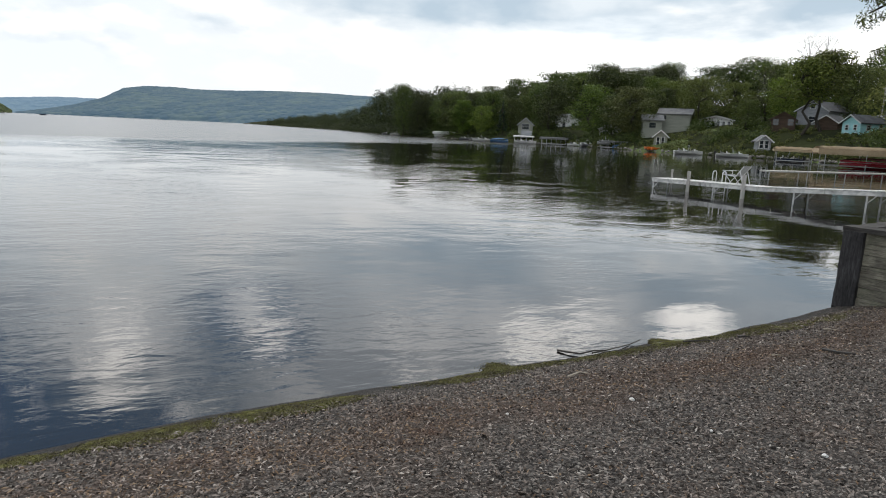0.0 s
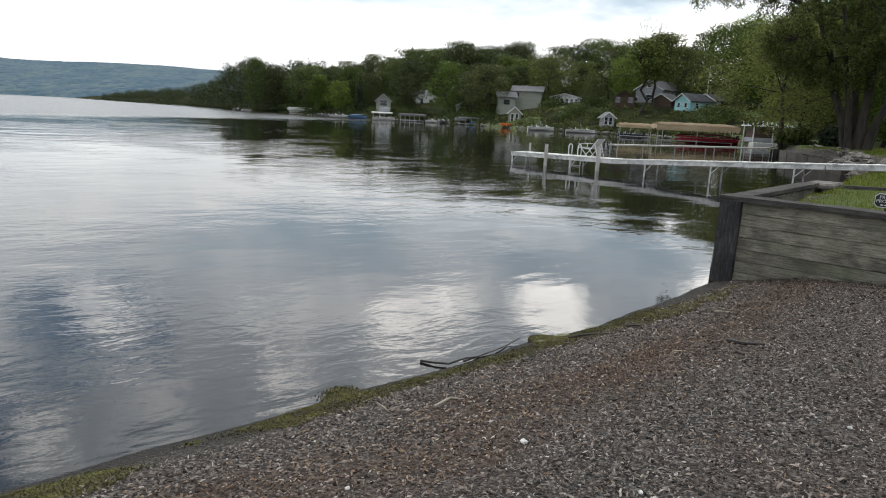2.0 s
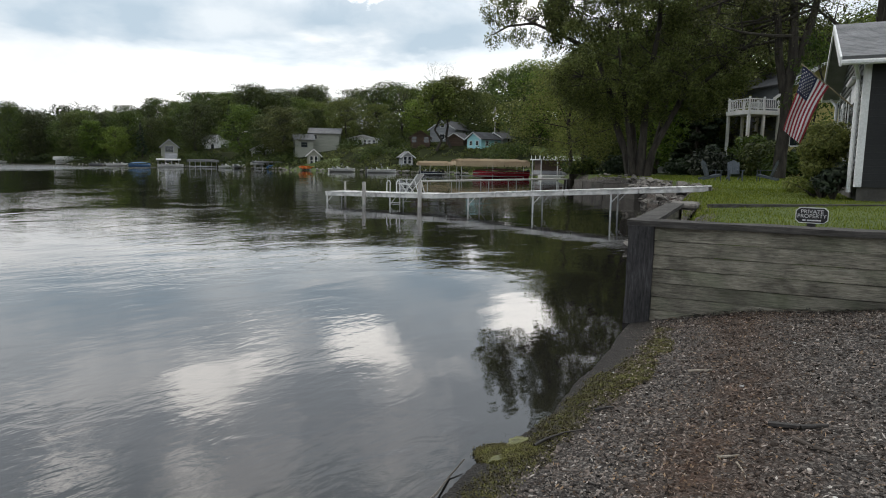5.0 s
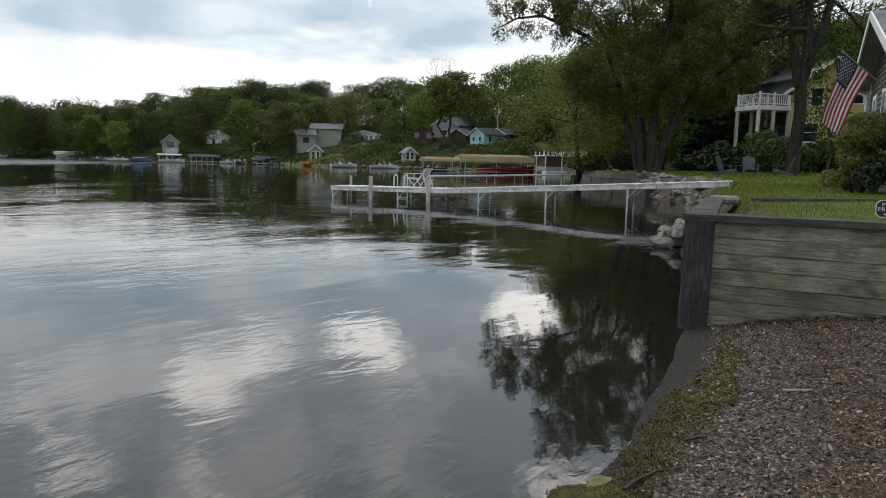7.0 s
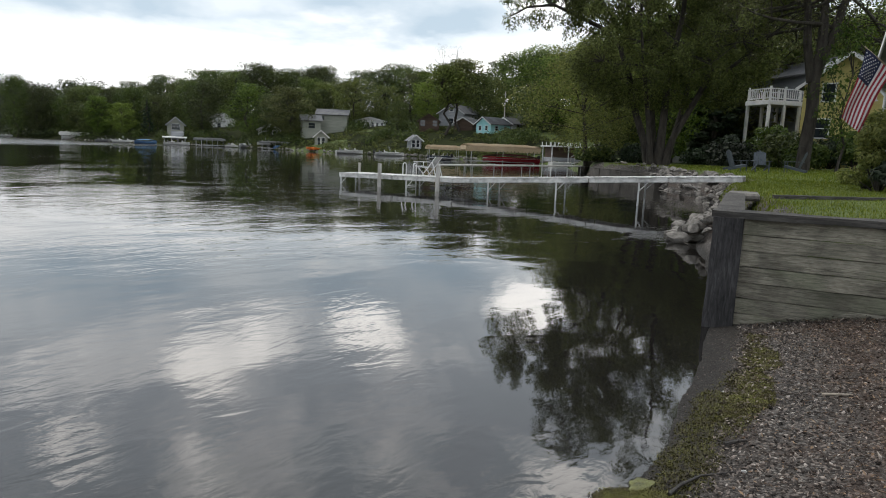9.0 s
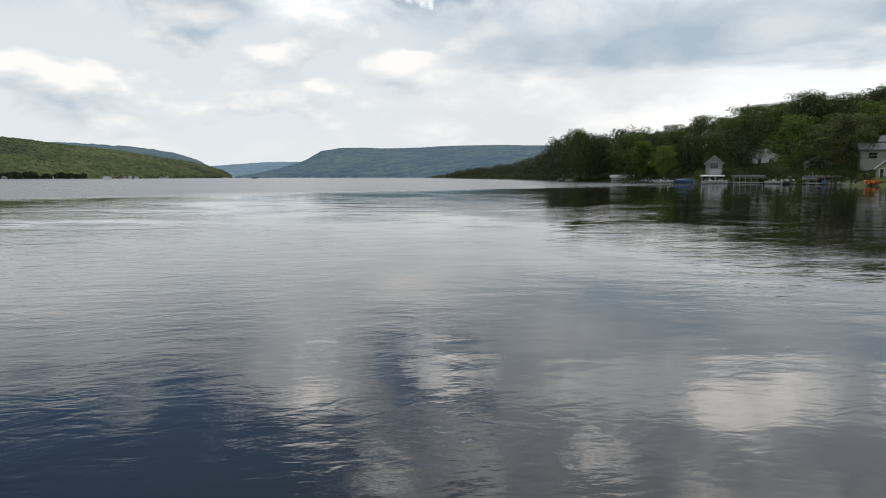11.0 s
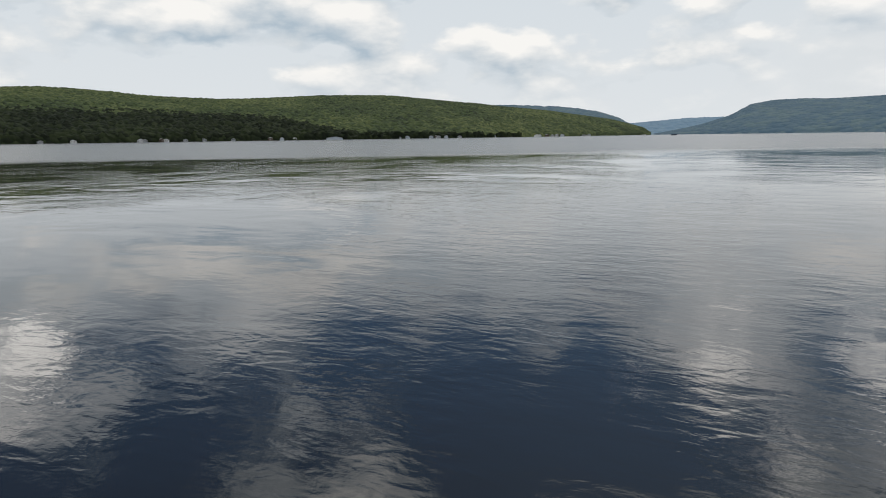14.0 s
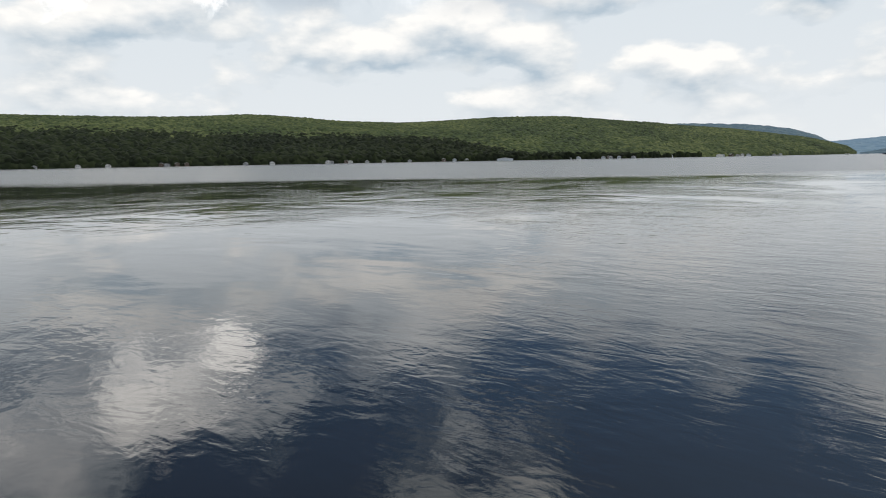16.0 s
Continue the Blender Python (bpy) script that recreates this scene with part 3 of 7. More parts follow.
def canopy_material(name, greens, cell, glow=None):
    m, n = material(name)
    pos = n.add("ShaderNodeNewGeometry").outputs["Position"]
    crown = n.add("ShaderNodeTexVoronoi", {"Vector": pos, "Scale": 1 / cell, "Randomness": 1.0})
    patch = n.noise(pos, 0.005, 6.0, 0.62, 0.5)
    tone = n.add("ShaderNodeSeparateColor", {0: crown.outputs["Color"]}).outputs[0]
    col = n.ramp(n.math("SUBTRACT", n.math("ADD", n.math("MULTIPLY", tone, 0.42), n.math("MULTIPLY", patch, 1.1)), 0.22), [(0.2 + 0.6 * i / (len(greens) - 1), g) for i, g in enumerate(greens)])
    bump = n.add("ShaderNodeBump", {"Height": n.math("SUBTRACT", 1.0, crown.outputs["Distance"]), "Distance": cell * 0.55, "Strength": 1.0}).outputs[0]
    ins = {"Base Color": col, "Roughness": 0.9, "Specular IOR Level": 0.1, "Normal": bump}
    # Bluish emission lifts the surface the way distance haze would
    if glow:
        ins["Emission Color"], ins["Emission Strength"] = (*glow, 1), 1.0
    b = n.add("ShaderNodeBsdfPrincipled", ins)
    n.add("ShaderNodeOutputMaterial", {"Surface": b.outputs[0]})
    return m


CANOPY = canopy_material("far_woods", [(0.018, 0.028, 0.014), (0.038, 0.054, 0.022), (0.066, 0.086, 0.032), (0.112, 0.128, 0.050)], 6.0)
# Near-black greens: a cloud's shadow on the hill, put into the colour
CANOPY_SHADED = canopy_material("shaded_far_woods", [(0.006, 0.009, 0.005), (0.012, 0.017, 0.008), (0.026, 0.035, 0.014)], 6.5)
# Haze of distance is put into the base colour and glow of these
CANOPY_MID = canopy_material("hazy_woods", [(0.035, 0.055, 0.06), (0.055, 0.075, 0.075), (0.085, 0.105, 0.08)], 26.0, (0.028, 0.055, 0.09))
CANOPY_FAR = canopy_material("haze_blue_woods", [(0.06, 0.09, 0.12), (0.075, 0.105, 0.13), (0.09, 0.12, 0.135)], 40.0, (0.075, 0.125, 0.175))

wooded_ridge("wooded_hillside", (45.4, 125), [(45.3, 0.05), (46, 0.55), (48.6, 1.25), (53.7, 2.1), (60, 2.68), (67, 3.1), (73, 3.2), (81, 2.97), (86, 3.1), (91, 3.5), (94, 3.72), (104, 3.74), (125, 3.6)],
             [(45.4, 1900), (48, 1500), (52, 1250), (60, 1050), (72, 950), (100, 850), (125, 820)],
             [(45.4, 2300), (48, 2300), (52, 2250), (60, 2050), (72, 1850), (100, 1650), (125, 1600)], CANOPY, 6.0, 10.0, 150, 1300,
             "long wooded hillside in spring green across the lake")
# Extra slope whose dark colour and outline stand in for the cloud's shadow
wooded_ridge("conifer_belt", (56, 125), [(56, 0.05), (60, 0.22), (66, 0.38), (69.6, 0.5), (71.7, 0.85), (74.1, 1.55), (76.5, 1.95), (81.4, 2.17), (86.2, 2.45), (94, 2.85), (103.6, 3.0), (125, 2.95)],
             [(56, 1105), (60, 1040), (69.6, 945), (72, 930), (100, 830), (125, 800)], [(56, 1125), (60, 1070), (69.6, 990), (74, 1150), (86, 1240), (100, 1250), (125, 1230)], CANOPY_SHADED, 9.0, 9.0, 80, 1000,
             "lower wooded hillside coloured dark for cloud shadow")
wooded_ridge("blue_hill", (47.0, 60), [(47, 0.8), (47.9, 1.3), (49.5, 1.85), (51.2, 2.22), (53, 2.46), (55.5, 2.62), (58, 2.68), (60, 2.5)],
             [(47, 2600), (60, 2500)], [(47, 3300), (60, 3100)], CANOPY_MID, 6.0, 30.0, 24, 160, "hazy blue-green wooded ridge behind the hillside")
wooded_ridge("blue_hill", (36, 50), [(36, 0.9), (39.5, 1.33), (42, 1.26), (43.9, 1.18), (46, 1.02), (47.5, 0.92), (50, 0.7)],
             [(36, 3900), (50, 3700)], [(36, 4550), (50, 4450)], CANOPY_FAR, 6.0, 40.0, 20, 160, "haze-tinted pale blue ridge closing the far end of the lake")
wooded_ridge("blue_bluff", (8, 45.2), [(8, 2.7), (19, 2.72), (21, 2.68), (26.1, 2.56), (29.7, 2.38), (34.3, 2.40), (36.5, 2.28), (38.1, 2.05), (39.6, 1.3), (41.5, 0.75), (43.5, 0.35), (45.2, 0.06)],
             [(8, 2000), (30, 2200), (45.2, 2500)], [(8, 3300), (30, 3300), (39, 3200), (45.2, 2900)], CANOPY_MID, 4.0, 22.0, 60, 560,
             "steep haze-tinted blue-green bluff above the far shore")


# ---- the retaining wall at the beach ----
def wall_at(u, s, z):
    p = WALL_A + WALL_U * u + WALL_N * s
    return (p[0], p[1], z)


WALL_TURN = math.degrees(math.atan2(WALL_U[1], WALL_U[0]))
wall = thing("retaining_wall", wall_at(0, 0, 0), WALL_TURN, "weathered grey plank retaining wall with dark timber posts", "retaining wall", kind="structure")


def rough_board(bm, c, s, seed, segs=10):
    """A board with uneven edges and a slightly cupped face."""
    rnd = random.Random(seed)
    made = bmesh.ops.create_cube(bm, size=1.0, matrix=Matrix.Translation(c) @ Matrix.Diagonal((*s, 1)))
    es = [e for e in {e for v in made["verts"] for e in v.link_edges} if abs((e.verts[0].co - e.verts[1].co).x) > s[0] * 0.5]
    bmesh.ops.subdivide_edges(bm, edges=es, cuts=segs)
    for v in bm.verts:
        v.co.y += rnd.uniform(-1, 1) * 0.004
        v.co.z += rnd.uniform(-1, 1) * 0.0035
    return bm


POST_W = 0.24
for bay, (u0, u1) in enumerate(((POST_W / 2 - 0.02, 2.15), (2.36, 4.8))):
    for row in range(8):
        h = 0.139
        rough = new_bm()
        rough_board(rough, ((u0 + u1) / 2, -0.035 + 0.004 * ((row * 7 + bay * 3) % 3), 0.982 - h * (row + 0.5)), (u1 - u0, 0.045, h - 0.007), row * 5 + bay)
        part("plank", rough, PLANK, wall)
for k, u in enumerate((0.0, 2.255, 4.9)):
    b = new_bm()
    made = bmesh.ops.create_cube(b, size=1.0, matrix=Matrix.Translation((u, 0.0, 0.325)) @ Matrix.Diagonal((POST_W, 0.24, 1.32, 1)))
    bmesh.ops.subdivide_edges(b, edges=b.edges[:], cuts=7, use_grid_fill=True)
    rnd = random.Random(k + 40)
    for v in b.verts:
        low = smooth01(np.array((0.75 - v.co.z) / 0.7)).item()
        v.co.x += rnd.uniform(-1, 1) * 0.005 - low * 0.010 * (1 if v.co.x < u else 0.15) * (1 + 0.5 * math.sin(v.co.z * 9))
        v.co.y += rnd.uniform(-1, 1) * 0.004
    part("post", b, DARKWOOD, wall, "dark worn timber post")
b = new_bm()
rough_board(b, (2.40, 0.04, 1.012), (5.08, 0.30, 0.055), 77, 24)
part("cap", b, CAPWOOD, wall, "dark timber cap board")
# the wall turns along the water
RET = np.array((0.655, 0.755))
ret = thing("retaining_wall", (4.975, 0.34, 0), math.degrees(math.atan2(RET[1], RET[0])), "timber seawall running along the lake edge below the lawn", "retaining wall", kind="structure")
for row in range(8):
    b = new_bm()
    rough_board(b, (2.2, -0.03, 0.955 - 0.139 * (row + 0.5)), (4.1, 0.05, 0.132), row + 200)
    part("plank", b, PLANK, ret)
b = new_bm()
rough_board(b, (1.95, 0.0, 1.010), (3.4, 0.24, 0.05), 78, 20)
part("cap", b, CAPWOOD, ret, "dark timber cap board")
b = new_bm()
box(b, (4.05, -0.10, 0.985), (0.75, 0.42, 0.10), None, 0.03)
part("stone", b, STONE, ret, "flat pale capstone")

# low kerb that holds the upper lawn
KERB_A, KERB_B = Vector((7.3, 2.75)), Vector((15.0, 2.1))
kerb_dir = (KERB_B - KERB_A).normalized()
kerb = thing("garden_kerb", (KERB_A.x, KERB_A.y, 0), math.degrees(math.atan2(kerb_dir.y, kerb_dir.x)), "low weathered timber kerb edging the upper lawn", "kerb", kind="structure")
for i in range(4):
    b = new_bm()
    rough_board(b, (1.5 + i * 2.26, 0, 0.985), (2.25, 0.10, 0.12), 300 + i, 8)
    part("timber", b, CAPWOOD, kerb)


# ---- stones along the water ----
def rock_mesh(seed, squash=0.6):
    rnd = random.Random(seed)
    b = new_bm()
    bmesh.ops.create_icosphere(b, subdivisions=2, radius=0.5)
    off = Vector((rnd.uniform(0, 50), rnd.uniform(0, 50), rnd.uniform(0, 50)))
    cuts = [(Vector((rnd.uniform(-1, 1), rnd.uniform(-1, 1), rnd.uniform(-1, 1))).normalized(), rnd.uniform(0.24, 0.40)) for _ in range(9)]
    for v in b.verts:
        v.co *= 1 + noise.noise(v.co * 1.7 + off) * 0.25
        for n, k in cuts:
            v.co -= n * max(0.0, v.co.dot(n) - k)
        v.co.z *= squash
    me = bpy.data.meshes.new("stone")
    b.to_mesh(me)
    b.free()
    me.materials.append(STONE)
    return me


ROCKS = [rock_mesh(i, 0.5 + 0.08 * (i % 4)) for i in range(8)]
riprap = thing("stone_riprap", (8, 5, 0), 0, "loose pale boulders piled along the lake edge", "riprap", kind="structure")
rnd = random.Random(12)


def lay_stone(owner, x, y, z, size, origin):
    ob = new("stone", ROCKS[rnd.randrange(8)])
    ob.parent = owner
    ob.matrix_basis = pose(x - origin[0], y - origin[1], z - origin[2], rnd.uniform(-25, 25), rnd.uniform(-25, 25), rnd.uniform(0, 360)) @ Matrix.Diagonal((size, size * rnd.uniform(0.65, 0.95), size * rnd.uniform(0.7, 1.0), 1))
    return ob


for i in range(26):
    t = rnd.random()
    o = rnd.uniform(-0.35, 0.55)
    lay_stone(riprap, 8.25 + 1.2 * t + o * 0.75, 5.2 + 1.6 * t - o * 0.6, max(0.0, 0.04 + 0.75 * (o + 0.2)), rnd.uniform(0.22, 0.5), (8, 5, 0))
for i in range(120):
    k = rnd.random()
    seg = 13 + min(int(k * 5), 4)
    a, b2 = SHORE[seg], SHORE[seg + 1]
    t = rnd.random()
    p = a + (b2 - a) * t
    nrm = np.array((b2 - a)[::-1]) * (1, -1)
    nrm = nrm / np.hypot(*nrm)
    o = rnd.uniform(-0.25, 0.75)
    q = p + nrm * o
    lay_stone(riprap, q[0], q[1], max(0.0, min(0.95, 0.12 + o * 1.05)), rnd.uniform(0.2, 0.5), (8, 5, 0))

# ---- private property sign on a stake ----
sign = thing("lawn_sign", (6.27, -0.44, 0.98), -47, "black lawn sign with white lettering on a stake behind the wall", "sign")
sign.scale = (0.88, 0.88, 0.88)
BLACK = surface("black_enamel", (0.008, 0.008, 0.009), (0.016, 0.016, 0.017), 4.0, 0.4, 0.0)
LETTER = surface("white_letters", (0.62, 0.62, 0.62), (0.72, 0.72, 0.71), 4.0, 0.6, 0.0)
SW, SH, SC = 0.155, 0.085, 0.035


def octagon(hw, hh, c):
    return [(-hw + c, -hh), (hw - c, -hh), (hw, -hh + c), (hw, hh - c), (hw - c, hh), (-hw + c, hh), (-hw, hh - c), (-hw, -hh + c)]


def upright(bm, outline, y0, y1, z):
    """A plate that stands in the xz plane."""
    slab(bm, outline, 0, 1)
    for v in bm.verts:
        x, y, k = v.co
        v.co = (x, y0 + (y1 - y0) * k, y + z)
    bmesh.ops.recalc_face_normals(bm, faces=bm.faces[:])
    return bm


part("border", upright(new_bm(), octagon(SW, SH, SC), -0.004, 0.008, 0.175), LETTER, sign, "white border")
part("plate", upright(new_bm(), octagon(SW - 0.009, SH - 0.009, SC - 0.004), -0.008, -0.004, 0.175), BLACK, sign)
b = new_bm()
box(b, (0, 0.012, 0.03), (0.085, 0.012, 0.16), None, 0.004)
box(b, (0, 0.014, -0.12), (0.03, 0.01, 0.3))
part("stake", b, BLACK, sign)


def lettering(text, size, at, owner, mat, name="lettering"):
    cu = bpy.data.curves.new(name, "FONT")
    cu.body, cu.size, cu.align_x, cu.align_y, cu.extrude = text, size, "CENTER", "CENTER", 0.0008
    tmp = bpy.data.objects.new(name, cu)
    scene.collection.objects.link(tmp)
    me = bpy.data.meshes.new_from_object(tmp.evaluated_get(bpy.context.evaluated_depsgraph_get()))
    bpy.data.objects.remove(tmp)
    me.transform(pose(at[0], at[1], at[2], 90, 0, 0))
    me.materials.clear()
    return part_of(name, me, mat, owner)


lettering("PRIVATE", 0.058, (0, -0.0095, 0.213), sign, LETTER)
lettering("PROPERTY", 0.058, (0, -0.0095, 0.166), sign, LETTER)
b = new_bm()
for x0, x1 in ((-0.085, -0.055), (-0.045, 0.09)):
    box(b, ((x0 + x1) / 2, -0.0095, 0.122), (x1 - x0, 0.002, 0.014))
part("lettering", b, LETTER, sign, "small illegible line")


# ---- the white dock ----
DA, DB = Vector((4.27, 20.88)), Vector((14.25, 10.9))
DL = (DB - DA).length
dock_turn = math.degrees(math.atan2(DB.y - DA.y, DB.x - DA.x))
dock = thing("dock", (DA.x, DA.y, 0), dock_turn, "long white wooden dock on posts reaching from the lawn", "dock")


def deck_z(u):
    return 0.43 + 0.06 * min(u / 4.9, 1) + 0.55 * max(0.0, (u - 4.9) / (DL - 4.9))


DOCK_W = 1.05
secs = [0.0, 2.45, 4.9, 7.3, 9.7, 12.1, DL]
for a, c in zip(secs[:-1], secs[1:]):
    za, zc = deck_z(a), deck_z(c)
    tilt = -math.degrees(math.atan2(zc - za, c - a))
    n = int((c - a) / 0.145)
    for edge in (0.02, DOCK_W - 0.02):
        b = new_bm()
        box(b, ((a + c) / 2, edge, (za + zc) / 2 - 0.085), (c - a - 0.03, 0.04, 0.14), (0, tilt, 0), 0.006)
        part("side_beam", b, PALEWOOD, dock)
    for i in range(n):
        u = a + 0.02 + (i + 0.5) * (c - a - 0.04) / n
        b = new_bm()
        box(b, (u, DOCK_W / 2 + 0.004 * ((i * 7) % 3), deck_z(u) + 0.002 * ((i * 5) % 3)), ((c - a - 0.04) / n - 0.008, DOCK_W + 0.06, 0.03), (0, tilt, 0))
        part("board", b, PALEWOOD, dock)
# tall round mooring posts at the platform
for u, v, top, r in ((1.9, -0.06, 0.86, 0.075), (4.35, -0.06, 0.90, 0.08), (0.15, DOCK_W + 0.06, 0.82, 0.05)):
    b = new_bm()
    rod(b, (u, v, -1.2), (u, v, top), r, r * 0.94, 12)
    part("mooring_post", b, POSTWOOD, dock, "weathered grey mooring post")
# thin pipe legs with braces
for u in (0.06, 3.0, 6.25, 8.65, 11.25):
    for v in (0.05, DOCK_W - 0.05):
        b = new_bm()
        rod(b, (u, v, -1.2), (u, v, deck_z(u) - 0.02), 0.028, seg=8)
        rod(b, (u, v, deck_z(u) - 0.42), (u + 0.3, v, deck_z(u) - 0.10), 0.014, seg=6)
        part("leg", b, METAL if v > 0.5 else WHITE, dock)
ladder = thing("dock_ladder", (DA.x, DA.y, 0), dock_turn, "white tubular ladder hooked on the dock edge", "ladder")
for u in (2.2, 2.65):
    b = new_bm()
    pts = [(u, DOCK_W + 0.02, deck_z(3))] + [(u, DOCK_W + 0.14 - 0.12 * math.cos(k * math.pi / 6), deck_z(3) + 0.34 + 0.10 * math.sin(k * math.pi / 6)) for k in range(7)] + [(u, DOCK_W + 0.26, -0.5)]
    for p, q in zip(pts, pts[1:]):
        rod(b, p, q, 0.02, seg=8)
    part("rail", b, WHITE, ladder)
for k in range(3):
    b = new_bm()
    rod(b, (2.2, DOCK_W + 0.26, 0.3 - k * 0.27), (2.65, DOCK_W + 0.26, 0.3 - k * 0.27), 0.018, seg=8)
    part("rung", b, WHITE, ladder)

# reclining deck chair on the platform
CHAIRGREY = surface("grey_slats", (0.28, 0.28, 0.27), (0.40, 0.40, 0.39), 5.0, 0.7, 0.001)
lounger = thing("deck_chair", (DA.x + 0.2, DA.y - 0.06, deck_z(4.2) + 0.0), dock_turn, "white-framed reclining deck chair with grey slats on the dock", "chair")
for v in (0.36, 0.92):
    b = new_bm()
    rod(b, (3.5, v, 0.42), (4.15, v, 0.36), 0.022)
    rod(b, (4.15, v, 0.36), (4.52, v, 0.84), 0.022)
    part("side_frame", b, WHITE, lounger)
    b = new_bm()
    rod(b, (3.62, v, 0.42), (4.0, v, 0.02), 0.02)
    part("leg", b, WHITE, lounger)
    b = new_bm()
    rod(b, (4.2, v, 0.40), (3.85, v, 0.02), 0.02)
    part("leg", b, WHITE, lounger)
    b = new_bm()
    rod(b, (4.36, v, 0.62), (4.55, v, 0.02), 0.02)
    part("leg", b, WHITE, lounger)
    b = new_bm()
    box(b, (3.72, v, 0.60), (0.55, 0.06, 0.02), None, 0.006)
    rod(b, (3.6, v, 0.42), (3.6, v, 0.6), 0.016)
    part("armrest", b, WHITE, lounger)
for k in range(7):
    t = (k + 0.5) / 7
    b = new_bm()
    box(b, (3.55 + 0.6 * t, 0.64, 0.43 - 0.06 * t), (0.075, 0.56, 0.015))
    part("slat", b, CHAIRGREY, lounger)
for k in range(7):
    t = (k + 0.5) / 7
    b = new_bm()
    box(b, (4.16 + 0.36 * t, 0.64, 0.38 + 0.47 * t), (0.015, 0.56, 0.075), (0, 38, 0))
    part("slat", b, CHAIRGREY, lounger)

lounger.scale = (0.84, 0.84, 0.84)

# ---- neighbour's thin grey dock ----
NA, NB = Vector((12.3, 34.9)), Vector((24.6, 39.5))
nd_turn = math.degrees(math.atan2(NB.y - NA.y, NB.x - NA.x))
NL = (NB - NA).length
dock2 = thing("dock", (NA.x, NA.y, 0), nd_turn, "narrow grey neighbouring dock on thin pipe legs", "dock")
for i in range(5):
    b = new_bm()
    box(b, ((i + 0.5) * NL / 5, 0.45, 0.5 + 0.03 * i), (NL / 5 - 0.02, 0.95, 0.09), (0, -0.7, 0), 0.01)
    part("deck_section", b, POSTWOOD, dock2)
for i in range(6):
    for v in (0.04, 0.86):
        b = new_bm()
        rod(b, (0.1 + i * (NL - 0.2) / 5, v, -1), (0.1 + i * (NL - 0.2) / 5, v, 0.55 + 0.03 * i), 0.03, seg=6)
        part("leg", b, METAL, dock2)


# ---- seawall and bank below the big tree ----
def seawall(pts, top, thick, label, mat=CONCRETE):
    base = thing("seawall", (pts[0][0], pts[0][1], 0), 0, label, "seawall", kind="structure")
    for k, ((x0, y0), (x1, y1)) in enumerate(zip(pts, pts[1:])):
        b = new_bm()
        ln, a = math.hypot(x1 - x0, y1 - y0), math.degrees(math.atan2(y1 - y0, x1 - x0))
        box(b, ((x0 + x1) / 2 - pts[0][0], (y0 + y1) / 2 - pts[0][1], top / 2 - 0.4), (ln + 0.05, thick, top + 0.8), (0, 0, a), 0.04)
        bmesh.ops.subdivide_edges(b, edges=b.edges[:], cuts=4, use_grid_fill=True)
        q = random.Random(k)
        for v in b.verts:
            v.co += Vector((q.uniform(-1, 1), q.uniform(-1, 1), q.uniform(-1, 1))) * 0.03
        part("block", b, mat, base)
    return base


seawall([(20.3, 23.4), (20.6, 27.0), (21.3, 30.5), (22.6, 34.0)], 0.72, 0.7, "dark weathered stone bank in front of a large tree", BANKSTONE)
seawall([(24.6, 39.6), (27.4, 43.5)], 0.6, 0.4, "low weathered planter wall at the water", BANKSTONE)
seawall([(27.2, 43.7), (30.5, 44.6)], 0.95, 0.5, "raised dark planter wall on the bank", BANKSTONE)
for i in range(46):
    t = rnd.random()
    lay_stone(riprap, 20.9 + 2.6 * t + rnd.uniform(-0.2, 0.9), 24.5 + 9 * t, 0.98 + rnd.uniform(-0.1, 0.12), rnd.uniform(0.18, 0.42), (8, 5, 0))
for i in range(60):
    t = rnd.random()
    lay_stone(riprap, 14.7 + 5.2 * t + (off := rnd.uniform(-0.9, 0.5)), 12.2 + 11 * t, 1.0 - 0.55 * max(0.0, -off), rnd.uniform(0.18, 0.45), (8, 5, 0))


# ---- Adirondack chairs on the lawn ----
BLUEGREY = surface("faded_blue_paint", (0.05, 0.065, 0.08), (0.09, 0.105, 0.12), 3.0, 0.7, 0.001)


def adirondack(at, turn, label):
    c = thing("adirondack_chair", at, turn, label, "chair", "chairs on the lawn")
    for s in (-1, 1):
        b = new_bm()
        box(b, (s * 0.3, -0.42, 0.28), (0.06, 0.03, 0.56), None, 0.004)
        part("leg", b, BLUEGREY, c)
        b = new_bm()
        box(b, (s * 0.27, 0.0, 0.24), (0.035, 0.95, 0.11), (-13, 0, 0), 0.004)
        part("leg", b, BLUEGREY, c)
        b = new_bm()
        box(b, (s * 0.34, -0.08, 0.57), (0.14, 0.75, 0.025), None, 0.008)
        part("armrest", b, BLUEGREY, c)
    for k in range(6):
        b = new_bm()
        box(b, (0, -0.42 + k * 0.09, 0.38 - k * 0.021), (0.56, 0.08, 0.02), (-13, 0, 0))
        part("seat_slat", b, BLUEGREY, c)
    for k in range(5):
        x = (k - 2) * 0.115
        b = new_bm()
        box(b, (x, 0.26, 0.66 - abs(k - 2) * 0.02), (0.105, 0.022, 0.86 - abs(k - 2) * 0.05), (-20, 0, 2 * (k - 2)), 0.006)
        part("back_slat", b, BLUEGREY, c)
    c.scale = (0.88, 0.88, 0.88)
    return c


def gz(x, y):
    return float(ground_z(np.array([x]), np.array([y]))[0])


for x, y, a in ((20.95, 19.2, 75), (21.9, 18.8, -30), (22.75, 17.75, 215)):
    adirondack((x, y, gz(x, y)), a, "faded blue-grey wooden lawn chair facing the lake on grass")


